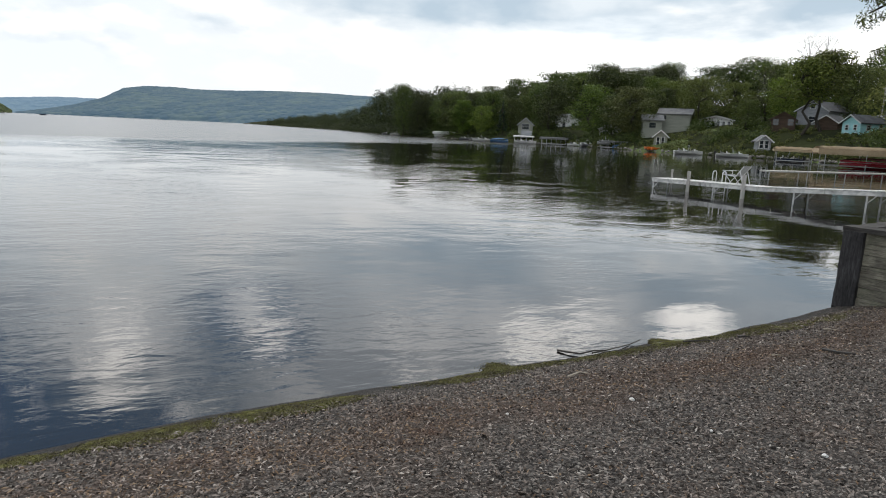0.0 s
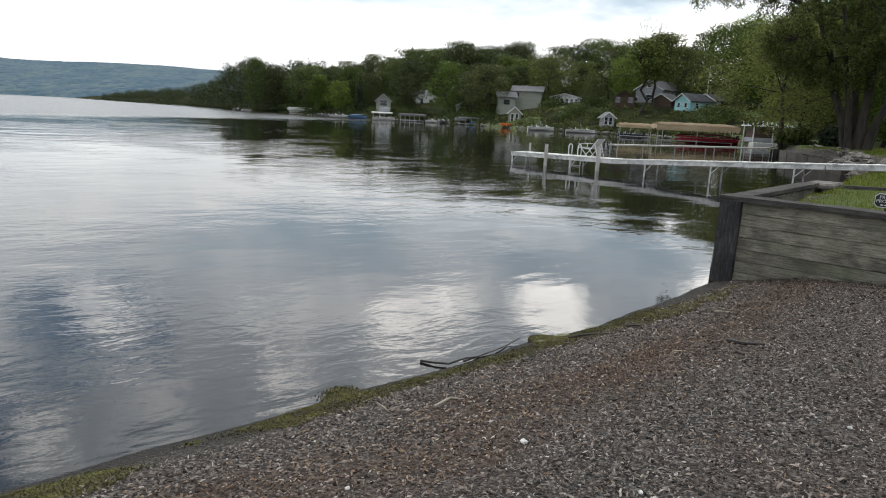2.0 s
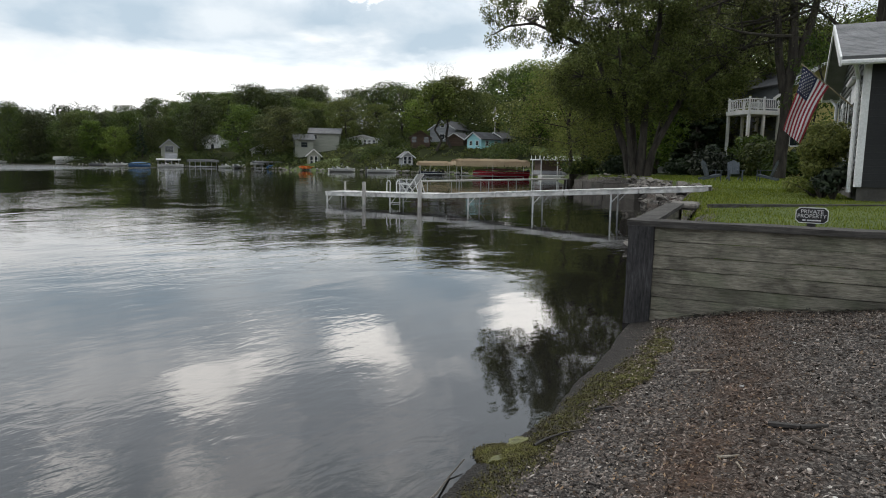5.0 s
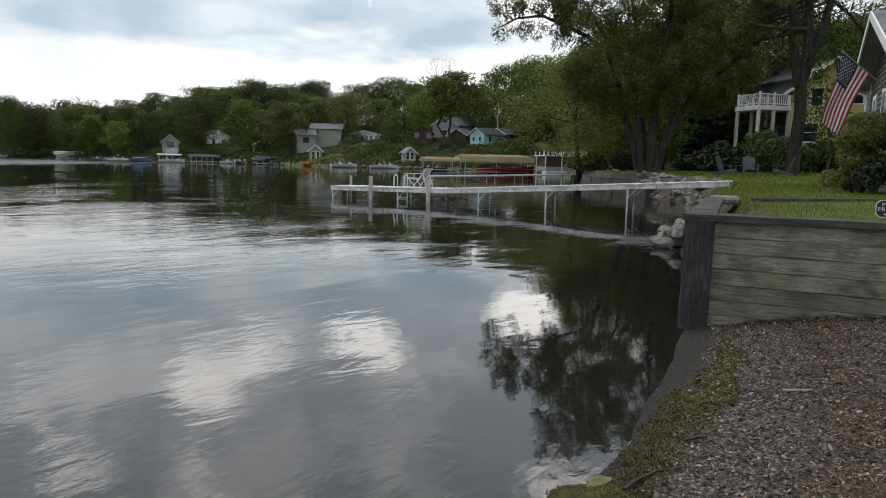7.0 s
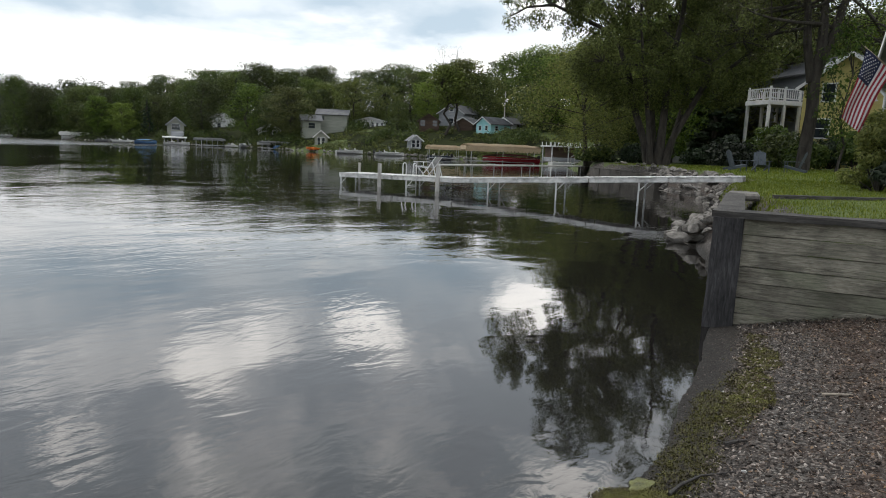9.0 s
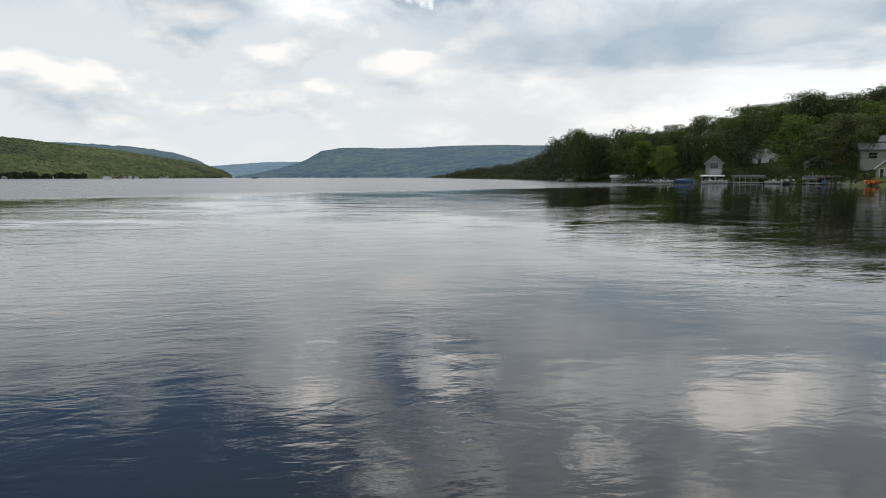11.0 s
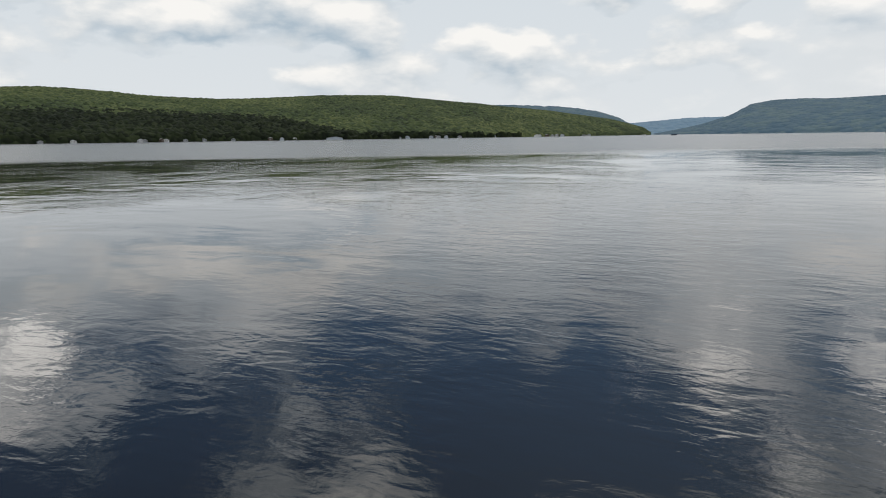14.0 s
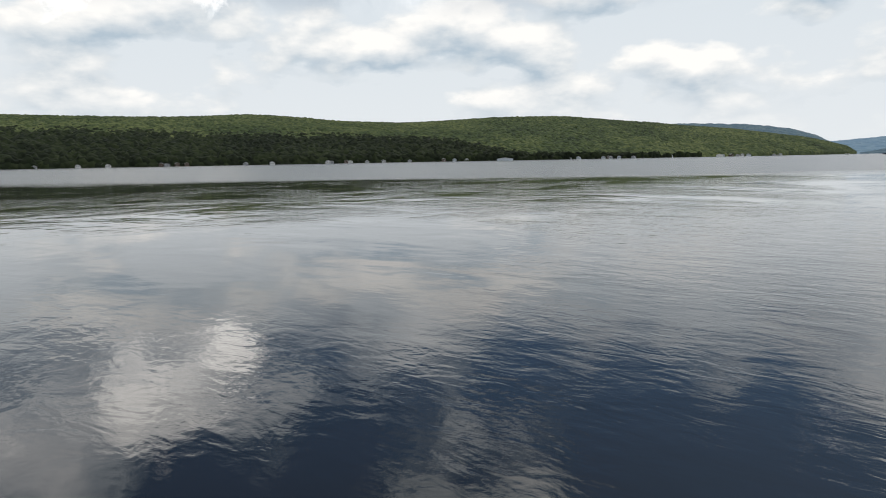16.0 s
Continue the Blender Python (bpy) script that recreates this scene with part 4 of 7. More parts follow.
# ---- trees ----
def leaf_cloud(centres, radii, count, size, seed, droop=0.0, flat=0.75):
    """Many small leaf-shaped pieces on and in a set of clumps."""
    q = np.random.RandomState(seed)
    centres, radii = np.asarray(centres, float), np.asarray(radii, float)
    pick = q.choice(len(centres), count, p=radii ** 2 / (radii ** 2).sum())
    d = q.normal(size=(count, 3))
    d /= np.linalg.norm(d, axis=1)[:, None]
    rad = radii[pick] * (0.62 + 0.43 * q.rand(count) ** 0.7)
    p = centres[pick] + d * rad[:, None] * (1, 1, flat)
    p[:, 2] -= droop * q.rand(count) * radii[pick]
    n = d + q.normal(size=(count, 3)) * 0.5 + (0, 0, 0.3)
    n /= np.linalg.norm(n, axis=1)[:, None]
    t = np.cross(n, q.normal(size=(count, 3)))
    t /= np.linalg.norm(t, axis=1)[:, None]
    u = np.cross(n, t)
    s = size * (0.55 + 0.9 * q.rand(count))[:, None]
    quad = np.stack([p - t * s, p - u * s * 0.45 + n * s * 0.12, p + t * s, p + u * s * 0.45 + n * s * 0.12], 1)
    return quad.reshape(-1, 3), np.arange(count * 4).reshape(-1, 4)


def limb(bm, a, b, r0, r1, q, bends=3, seg=7, bend=0.07):
    """A bent limb of several tapered pieces; returns its points."""
    a, b = Vector(a), Vector(b)
    pts = [a + (b - a) * (i / bends) + (Vector((q.uniform(-1, 1), q.uniform(-1, 1), q.uniform(-0.5, 0.5))) * (b - a).length * bend if 0 < i < bends else Vector()) for i in range(bends + 1)]
    for i in range(bends):
        k0, k1 = i / bends, (i + 1) / bends
        rod(bm, pts[i], pts[i + 1], r0 + (r1 - r0) * k0, r0 + (r1 - r0) * k1, seg)
    return pts


def tree_meshes(seed, h, spread, clumps, leaves, size, leaf, trunk_r=0.26, bare=0.10, conical=False, name="tree"):
    """Trunk and crown meshes of one broadleaf or conifer."""
    q = random.Random(seed)
    bm = new_bm()
    top = Vector((q.uniform(-0.4, 0.4), q.uniform(-0.4, 0.4), h * 0.86))
    spine = limb(bm, (0, 0, -0.4), top, trunk_r, trunk_r * 0.15, q, 5)
    centres, radii = [], []
    for i in range(clumps):
        k = bare + (1 - bare) * ((i + 0.5) / clumps) ** 0.85
        if conical:
            w, r = spread * (1.02 - k) * q.uniform(0.5, 1.0), spread * 0.30 * (1.15 - k)
        else:
            w = spread * math.sin(math.pi * min(0.97, max(0.06, (k - bare * 0.6) / (1.08 - bare * 0.6)))) ** 0.62 * q.uniform(0.25, 0.95)
            r = spread * q.uniform(0.22, 0.40)
        a = i * 2.4 + q.uniform(-0.5, 0.5)
        c = Vector((math.cos(a) * w, math.sin(a) * w, min(h * k, h - r * 0.7)))
        centres.append(c)
        radii.append(r)
        foot = spine[min(4, 1 + int(k * 4))] if k > 0.3 else spine[1]
        if i % 2 == 0:
            limb(bm, foot, c, trunk_r * 0.30, 0.03, q, 2, 5)
    trunk = bpy.data.meshes.new("trunk")
    bm.to_mesh(trunk)
    bm.free()
    trunk.materials.append(BARK)
    v, f = leaf_cloud(centres, radii, leaves, size, seed)
    return trunk, mesh_np("crown", v, f, leaf)


def plant(name, meshes, at, turn, scale, label, group, category="tree"):
    t = thing(name, at, turn, label, category, group)
    t.scale = (scale[0], scale[0], scale[1])
    for nm, me in zip(("trunk", "crown"), meshes):
        o = new(nm, me)
        o.parent = t
    return t


FOREST = []
for i in range(9):
    FOREST.append((tree_meshes(100 + i, 16.0, 4.6 + 0.5 * (i % 3), 44 + 4 * (i % 3), 9000, 0.18, (LEAF_A, LEAF_SHADED, LEAF_B, LEAF_A, LEAF_SHADED, LEAF_A, LEAF_SHADED, LEAF_B, LEAF_A)[i]), "broadleaf_tree"))
CONIFER = tree_meshes(150, 16.0, 2.9, 40, 6000, 0.19, LEAF_DARK, conical=True, bare=0.1)
BARE = tree_meshes(151, 16.0, 4.2, 40, 2600, 0.07, LEAF_TWIG, trunk_r=0.13, bare=0.3)

SKYLINE = [(45, 0.35), (30, 0.35), (27, 0.5), (22, 1.25), (19.2, 2.1), (18.0, 3.55), (16.5, 3.8), (14.0, 3.6), (12.6, 4.2), (10.5, 4.3), (8, 4.6), (5.3, 4.6), (2.8, 5.45), (0, 5.8), (-2.7, 6.05), (-6.7, 6.4), (-10.4, 6.45), (-12.7, 6.5), (-14.6, 6.9),
           (-17, 7.1), (-19.3, 6.7), (-22.1, 7.7), (-24.5, 8.6), (-28, 9.5), (-32, 10.5), (-60, 11)]
SKY_Y, SKY_E = np.array([a for a, _ in SKYLINE[::-1]]), np.array([e for _, e in SKYLINE[::-1]])
EYE = np.array((0.9, -4.5))


def crest_at(x, y):
    """Height of the wood's skyline above a place."""
    dx, dy = x - EYE[0], y - EYE[1]
    return 1.5 + math.tan(math.radians(np.interp(math.degrees(math.atan2(-dx, dy)), SKY_Y, SKY_E))) * math.hypot(dx, dy)


CLEAR = [(15.5, 131, 5), (17, 134, 5), (42, 119, 3.5), (43, 123, 4), (30, 141, 4), (28.5, 134, 4), (-15, 164, 4), (-5, 168, 4), (20, 130, 4), (16.8, 139, 7.5), (29.5, 112, 4.5), (44, 110, 8), (42, 124, 6), (22, 123, 4), (30, 103, 6), (36, 100, 6), (32, 95, 5), (25, 117, 4), (38, 106, 5), (-16, 170, 5), (-6, 177, 5), (15, 136, 5), (33, 141, 6), (39, 131, 6), (24, 127, 5), (36, 112, 5), (40, 75, 4), (46, 78, 6), (50, 117, 6), (36, 121, 5), (8, 150, 3), (18, 133, 5), (27, 139, 5), (26, 133, 4), (-6, 172, 4), (-6, 180, 5), (-15, 163, 4), (34, 118, 3.5), (42, 122, 5), (39, 117, 4), (44, 108, 5), (47, 110, 4), (14, 135, 4)]
q = random.Random(77)
placed = []


def wood(n, rows, along, gap, lift, low, high):
    """Trees in loose rows that follow the shore inland."""
    for k in range(n):
        t = along[0] + (along[1] - along[0]) * q.random()
        i = int(t)
        a, b2 = SHORE[i], SHORE[min(i + 1, len(SHORE) - 1)]
        p = a + (b2 - a) * (t - i)
        d = (b2 - a) / np.hypot(*(b2 - a))
        o = q.uniform(*rows)
        x, y = p[0] + d[1] * o, p[1] - d[0] * o
        if any(math.hypot(x - cx, y - cy) < cr for cx, cy, cr in CLEAR) or any(math.hypot(x - ex, y - ey) < gap for ex, ey in placed):
            continue
        ground = gz(x, y)
        if ground < 0.2:
            continue
        room = crest_at(x, y) - ground
        if room < 2.5:
            continue
        h = min(room * q.uniform(low, high), lift)
        if h < 3.5:
            continue
        placed.append((x, y))
        r = q.random()
        if r < 0.06:
            plant("conifer", CONIFER, (x, y, ground), q.uniform(0, 360), (h / 16 * 1.1, h / 16), "dark green conifer on the wooded shore", "trees on the far shore")
        elif r < 0.085:
            plant("bare_tree", BARE, (x, y, ground), q.uniform(0, 360), (h / 16, h / 16 * 1.04), "thinly leafed grey tree above the wooded shore", "trees on the far shore")
        else:
            # Towards the point mostly the crowns with shade in their leaf colour
            me, nm = FOREST[q.choice((1, 4, 6, 0, 1, 5, 3)) if y > 168 else q.randrange(9)]
            w_ = h / 16 * q.uniform(1.15, 1.55)
            plant(nm, me, (x, y, ground), q.uniform(0, 360), (w_, h / 16), "leafy green tree on the wooded shore", "trees on the far shore")


def place_tree(meshes, nm, x, y, h, wide, label):
    placed.append((x, y))
    return plant(nm, meshes, (x, y, gz(x, y)), q.uniform(0, 360), (h / 16 * wide, h / 16), label, "trees on the far shore")


# single trees that stand out
place_tree(FOREST[1][0], "broadleaf_tree", -59.5, 203, 17.2, 0.8, "tall dark tree standing above the point")
place_tree(FOREST[4][0], "broadleaf_tree", -53.5, 203, 13.0, 1.2, "broad dark tree at the point")
place_tree(FOREST[1][0], "broadleaf_tree", 6.5, 151, 9.6, 1.5, "rounded grey-green willow by the water")
place_tree(FOREST[4][0], "broadleaf_tree", 10.5, 148, 10.0, 1.4, "rounded grey-green willow beside a boat lift")
TALL = tree_meshes(171, 16.0, 4.6, 34, 4600, 0.25, LEAF_B, bare=0.45, trunk_r=0.3)
place_tree(TALL, "broadleaf_tree", 36.5, 116, 13.0, 1.2, "tall tree with a bare lower trunk on the slope")
place_tree(TALL, "broadleaf_tree", 40.0, 117, 13.5, 1.2, "tall tree with a bare lower trunk on the slope")
place_tree(FOREST[7][0], "broadleaf_tree", -28, 172, 8.0, 1.3, "light green tree by the water")
place_tree(BARE, "bare_tree", 44.5, 146, 17.5, 0.9, "thinly leafed grey tree above the wood")
place_tree(BARE, "bare_tree", 47.5, 145, 17.0, 0.9, "thinly leafed grey tree above the wood")
wood(300, (4, 15), (30.0, 36.6), 4.6, 13, 0.45, 0.85)
wood(400, (16, 34), (25.0, 36.6), 6.4, 19, 0.7, 1.0)
wood(560, (34, 75), (23.0, 36.8), 7.0, 26, 0.74, 1.12)
wood(160, (26, 60), (19.0, 25.0), 6.0, 24, 0.7, 1.0)


def far_wood(seed):
    """The wooded point that runs on along the shore, too far to tell its trees apart."""
    cs, rs, qq = [], [], random.Random(seed)
    for k in range(420):
        t = 36.9 + 3.9 * qq.random() ** 1.2
        i = int(t)
        a, b2 = SHORE[i], SHORE[i + 1]
        p = a + (b2 - a) * (t - i)
        d = (b2 - a) / np.hypot(*(b2 - a))
        o = qq.uniform(1, 32)
        x, y = p[0] + d[1] * o, p[1] - d[0] * o
        top = crest_at(x, y) * qq.uniform(0.75, 1.0)
        base = gz(x, y)
        for z in np.linspace(base + 1.0, max(top - 1.5, base + 1.2), 4):
            cs.append((x + qq.uniform(-2, 2), y + qq.uniform(-2, 2), z))
            rs.append(qq.uniform(1.6, 3.2))
    for k in range(420):
        t = 36.0 + 4.9 * qq.random()
        i = int(t)
        a, b2 = SHORE[i], SHORE[i + 1]
        p = a + (b2 - a) * (t - i)
        d = (b2 - a) / np.hypot(*(b2 - a))
        o = qq.uniform(0.0, 3.5)
        cs.append((p[0] + d[1] * o, p[1] - d[0] * o, 0.9 + 0.3 * o))
        rs.append(qq.uniform(1.0, 2.2))
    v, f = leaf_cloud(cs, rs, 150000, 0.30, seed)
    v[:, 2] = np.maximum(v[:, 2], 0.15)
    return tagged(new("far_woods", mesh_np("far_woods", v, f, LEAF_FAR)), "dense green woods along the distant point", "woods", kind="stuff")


far_wood(8)


def undergrowth(seed):
    """Bushes and brush that close the foot of the wood along the shore."""
    cs, rs, qq = [], [], random.Random(seed)
    for k in range(900):
        t = 26.0 + 10.8 * qq.random()
        i = int(t)
        a, b2 = SHORE[i], SHORE[i + 1]
        p = a + (b2 - a) * (t - i)
        d = (b2 - a) / np.hypot(*(b2 - a))
        o = qq.uniform(1.0, 30) if i > 30 else qq.uniform(1.5, 40)
        x, y = p[0] + d[1] * o, p[1] - d[0] * o
        if any(math.hypot(x - cx, y - cy) < cr * 0.75 for cx, cy, cr in CLEAR):
            continue
        r = qq.uniform(0.7, 1.9)
        cs.append((x, y, gz(x, y) + r * 0.5))
        rs.append(r)
    v, f = leaf_cloud(cs, rs, 90000, 0.17, seed)
    return tagged(new("undergrowth", mesh_np("undergrowth", v, f, LEAF_SHADED)), "dense green brush under the lakeside trees", "undergrowth", kind="stuff")


undergrowth(18)


def low_brush(seed):
    """Knee-high brush and tufts on the open bank between the houses and the water."""
    cs, rs, qq = [], [], random.Random(seed)
    for k in range(1500):
        t = 24.5 + 9.5 * qq.random()
        i = int(t)
        a, b2 = SHORE[i], SHORE[i + 1]
        p = a + (b2 - a) * (t - i)
        d = (b2 - a) / np.hypot(*(b2 - a))
        o = 0.4 + 17 * qq.random() ** 1.6
        x, y = p[0] + d[1] * o, p[1] - d[0] * o
        if vnoise(np.array(x * 0.35), np.array(y * 0.35)) < 0.42 and o > 1.2:
            continue
        r = qq.uniform(0.25, 0.6)
        cs.append((x, y, gz(x, y) + r * 0.35))
        rs.append(r)
    v, f = leaf_cloud(cs, rs, 36000, 0.15, seed)
    return tagged(new("brush", mesh_np("brush", v, f, LEAF_B)), "low green brush and tufts on the bank", "brush", kind="stuff")


low_brush(28)
shore_v, shore_f = [], []
qn = np.random.RandomState(44)
for k in range(520):
    t = 24.0 + 11.5 * qn.rand()
    i = int(t)
    p = SHORE[i] + (SHORE[i + 1] - SHORE[i]) * (t - i)
    c = np.array((p[0] + qn.normal(0, 0.5), p[1] + qn.normal(0, 0.5), 0.1 + 0.25 * qn.rand()))
    s = 0.18 + 0.4 * qn.rand()
    corner = np.array([(-1, -1, -0.6), (1, -1, -0.6), (1, 1, -0.6), (-1, 1, -0.6), (-0.6, -0.7, 0.6), (0.7, -0.6, 0.5), (0.6, 0.7, 0.6), (-0.7, 0.6, 0.7)]) + qn.normal(0, 0.2, (8, 3))
    shore_f += [[j + 8 * k for j in q4] for q4 in ((0, 3, 2, 1), (4, 5, 6, 7), (0, 1, 5, 4), (1, 2, 6, 5), (2, 3, 7, 6), (3, 0, 4, 7))]
    shore_v += (c + corner * s * 0.5).tolist()
tagged(new("shore_stones", mesh_np("shore_stones", shore_v, shore_f, CONCRETE)), "grey stones along the far bank", "stones", kind="stuff")


# the big many-stemmed tree by the seawall
def big_tree(name, at, stems, arms, leaves, size, seed, label, leaf=LEAF_BIG, low=5.0, twig=0.5, fork=0.0, up=(0.2, 3.4)):
    """A spreading tree: stems from one foot, limbs from the stems, twigs with clumps of leaves at their ends."""
    qq = random.Random(seed)
    t = thing(name, at, 0, label, "tree")
    bm = new_bm()
    centres, radii = [], []
    if fork:
        limb(bm, (0, 0, -0.5), (0.1, 0, fork + 0.3), stems[0][1] * 1.15, stems[0][1] * 0.9, qq, 3, 12, 0.015)
    for (tx, ty, tz), r in stems:
        pts = limb(bm, (tx * 0.04, ty * 0.04, fork - 0.5 if not fork else fork), (tx, ty, tz), r, r * 0.45, qq, 4, 10, 0.035)
        for k in range(arms):
            foot = pts[2 + (k % 3)] if len(pts) > 4 else pts[-1]
            a = k * 2.4 + qq.uniform(-0.6, 0.6)
            ln = qq.uniform(2.8, 6.2)
            tip = foot + Vector((math.cos(a) * ln, math.sin(a) * ln, qq.uniform(up[0], up[1])))
            tip.z = max(tip.z, low + 0.6 + qq.uniform(-0.9, 0.6))
            mid = limb(bm, foot, tip, r * 0.32, 0.05, qq, 3, 6)
            for j in range(6):
                b0 = mid[1 + j % 3]
                e = b0 + Vector((qq.uniform(-1, 1), qq.uniform(-1, 1), qq.uniform(-0.4, 0.9))) * qq.uniform(1.0, 2.6)
                if e.z < low + qq.uniform(-1.3, 0.5):
                    continue
                limb(bm, b0, e, 0.035, 0.012, qq, 2, 4)
                centres.append(e)
                radii.append(qq.uniform(0.45, 1.25) * twig * 2)
            centres.append(tip)
            radii.append(qq.uniform(0.8, 1.4) * twig * 2)
    part("trunk", bm, BARK, t)
    v, f = leaf_cloud(centres, radii, leaves, size, seed, droop=0.15)
    o = new("crown", mesh_np("crown", v, f, leaf))
    o.parent = t
    return t


def bay_tree(at, turn, leaves, size, seed):
    """The old many-stemmed tree: bent stems, arching limbs and a high airy crown that hangs low in the middle."""
    qq = random.Random(seed)
    t = thing("large_tree", at, turn, "large dark spreading tree with several trunks behind a seawall", "tree")
    bm = new_bm()
    nodes = []
    stems = ([(-0.3, 0.1, -0.5), (-0.75, 0.1, 1.4), (-1.55, 0.2, 3.6), (-1.9, 0.1, 5.2), (-2.6, 0.2, 7.0), (-3.7, 0.0, 8.0), (-5.0, -0.3, 8.6), (-6.6, -0.5, 9.3), (-8.2, -0.4, 9.2), (-9.2, -0.4, 8.7)],
             [(-2.4, 0.2, 6.6), (-3.2, 0.8, 8.8), (-4.6, 1.0, 10.8), (-5.8, 1.2, 12.4)],
             [(-0.2, 0.4, -0.5), (-0.3, 0.7, 2.2), (-0.6, 1.2, 5.0), (-0.9, 1.8, 8.2), (-1.6, 1.9, 11.4), (-1.9, 1.7, 14.2)],
             [(0.1, -0.1, -0.5), (0.25, -0.2, 2.4), (0.3, -0.4, 5.2), (0.8, -0.6, 8.6), (0.9, -0.9, 12.0), (0.6, -1.0, 15.6)],
             [(0.35, -0.1, -0.5), (0.85, -0.2, 1.6), (2.1, -0.2, 4.2), (3.0, 0.1, 6.6), (4.1, 0.3, 9.6), (4.6, 0.2, 12.8)],
             [(2.3, -0.2, 4.6), (4.0, -0.8, 6.0), (5.8, -1.0, 7.6), (7.0, -1.2, 8.8)],
             [(0.5, 0.4, -0.5), (1.0, 1.0, 2.0), (1.6, 2.2, 4.8), (2.2, 3.2, 7.6), (2.6, 3.6, 10.8)],
             [(-0.2, -0.2, -0.5), (-0.55, -0.9, 2.2), (-1.0, -2.0, 4.9), (-1.4, -3.0, 7.4), (-1.6, -3.3, 10.4)],
             [(-0.9, 0.0, 5.8), (0.6, -1.6, 6.9), (2.3, -2.5, 6.4), (3.8, -3.0, 6.7)])
    girth = (0.24, 0.13, 0.22, 0.27, 0.24, 0.13, 0.20, 0.18, 0.11)
    for pts, r in zip(stems, girth):
        n = len(pts) - 1
        for k in range(n):
            a, b = Vector(pts[k]), Vector(pts[k + 1])
            r0, r1 = r * (1 - 0.82 * k / n), r * (1 - 0.82 * (k + 1) / n)
            if k == 0 and pts[0][2] < 0:
                r0 *= 1.35
            rod(bm, a, b, r0, r1, 9)
            for f in (0.25, 0.5, 0.75, 1.0):
                p = a + (b - a) * f
                if p.z > 2.6:
                    nodes.append((p, r0 + (r1 - r0) * f))

    def roomy(p):
        x, y, z = p
        floor_ = 3.5 + 0.25 * abs(y)
        if x < -3.6:
            floor_ = 3.5 + (-3.6 - x) * 1.75
        if x < -6.2:
            floor_ = 7.7
        if x > 4.2:
            floor_ = 4.6 + (x - 4.2) * 0.6
        u = (x + 0.6) / (9.2 if x < -0.6 else 8.4)
        return z > floor_ and u * u + (y / 6.4) ** 2 + ((z - 9.6) / 7.4) ** 2 < 1.0 and noise.noise(Vector(p) * 0.5) > (0.0 if z > 7.0 else -0.12)

    limbs = []
    tries = 0
    while len(limbs) < 95 and tries < 4000:
        tries += 1
        p = Vector((qq.uniform(-9.6, 8), qq.uniform(-6.4, 6.4), qq.uniform(3.6, 16.8)))
        if not roomy(p):
            continue
        near = min(nodes, key=lambda nd: (nd[0] - p).length + 0.9 * max(0.0, nd[0].z - p.z))
        if not 0.8 < (near[0] - p).length < 4.8:
            continue
        pts = limb(bm, near[0], p, min(near[1] * 0.55, 0.09), 0.025, qq, 4, 6, 0.09)
        limbs += [(w2, 0.03) for w2 in pts[1:]]
        nodes += [(w2, 0.035) for w2 in pts[2:]]
    centres, radii = [], []
    while len(centres) < 900:
        p = Vector((qq.uniform(-10, 8), qq.uniform(-6.6, 6.6), 3.4 + 13.6 * qq.random()))
        if not roomy(p):
            continue
        near = min(nodes, key=lambda nd: (nd[0] - p).length)[0]
        if (near - p).length > 1.9:
            continue
        limb(bm, near, p, 0.022, 0.008, qq, 2, 4, 0.12)
        centres.append(p)
        radii.append(qq.uniform(0.28, 0.62))
    part("trunk", bm, BARK, t)
    v, f = leaf_cloud(centres, radii, leaves, size, seed, droop=0.9, flat=0.8)
    o = new("crown", mesh_np("crown", v, f, LEAF_BIG))
    o.parent = t
    return t


bay_tree((24.4, 30.1, gz(24.4, 30.1)), -32.8, 200000, 0.066, 5)
big_tree("tall_tree", (29.2, 23.9, gz(29.2, 23.9)), [((0.2, 0.1, 10.5), 0.31), ((1.3, -1.0, 13.0), 0.24), ((-0.8, 1.0, 12.5), 0.24)], 10, 13000, 0.07, 9, "tall tree with a thick dark trunk on the lawn", twig=0.42, fork=4.6, low=4.6, up=(-2.6, 2.5))
big_tree("tall_tree", (33.5, 22.5, gz(33.5, 22.5)), [((0.6, 0.4, 13.5), 0.34), ((2.2, -1.0, 14.5), 0.24), ((-1.6, -1.6, 13.0), 0.22)], 7, 5000, 0.08, 19, "tall thinly leafed tree behind the dark house", leaf=LEAF_B, twig=0.45)
for x, y, h, i in ((33, 41, 10, 0), (37.5, 47, 12, 1), (36, 54, 10, 3), (41, 60, 12.5, 4), (44, 52, 17, 5), (48, 58, 18, 6), (42, 42, 15, 7), (47, 46, 18, 8), (52, 40, 12, 0), (50, 30, 9, 3), (55, 34, 11, 4), (45, 66, 16, 6), (50, 74, 17, 2), (46, 22, 8, 1), (52, 18, 9, 5), (60, 26, 11, 7), (42, 66, 8, 1), (56, 50, 15, 5), (62, 42, 13, 2)):
    place_tree(FOREST[i][0], "broadleaf_tree", x, y, h, 1.15, "leafy dark green tree among the lakeside houses")
for x, y, h in ((37.6, 41.4, 9.5), (38.6, 43.8, 11.5), (40.6, 45.8, 10.5)):
    place_tree(CONIFER, "conifer", x, y, h, 1.5, "dark spruce beside the balcony house")


THIN = tree_meshes(172, 16.0, 4.4, 24, 2100, 0.22, LEAF_SHADED, bare=0.2, trunk_r=0.2)
place_tree(THIN, "broadleaf_tree", 29.6, 22.2, 7.4, 0.8, "slender dark tree in front of the balcony house")


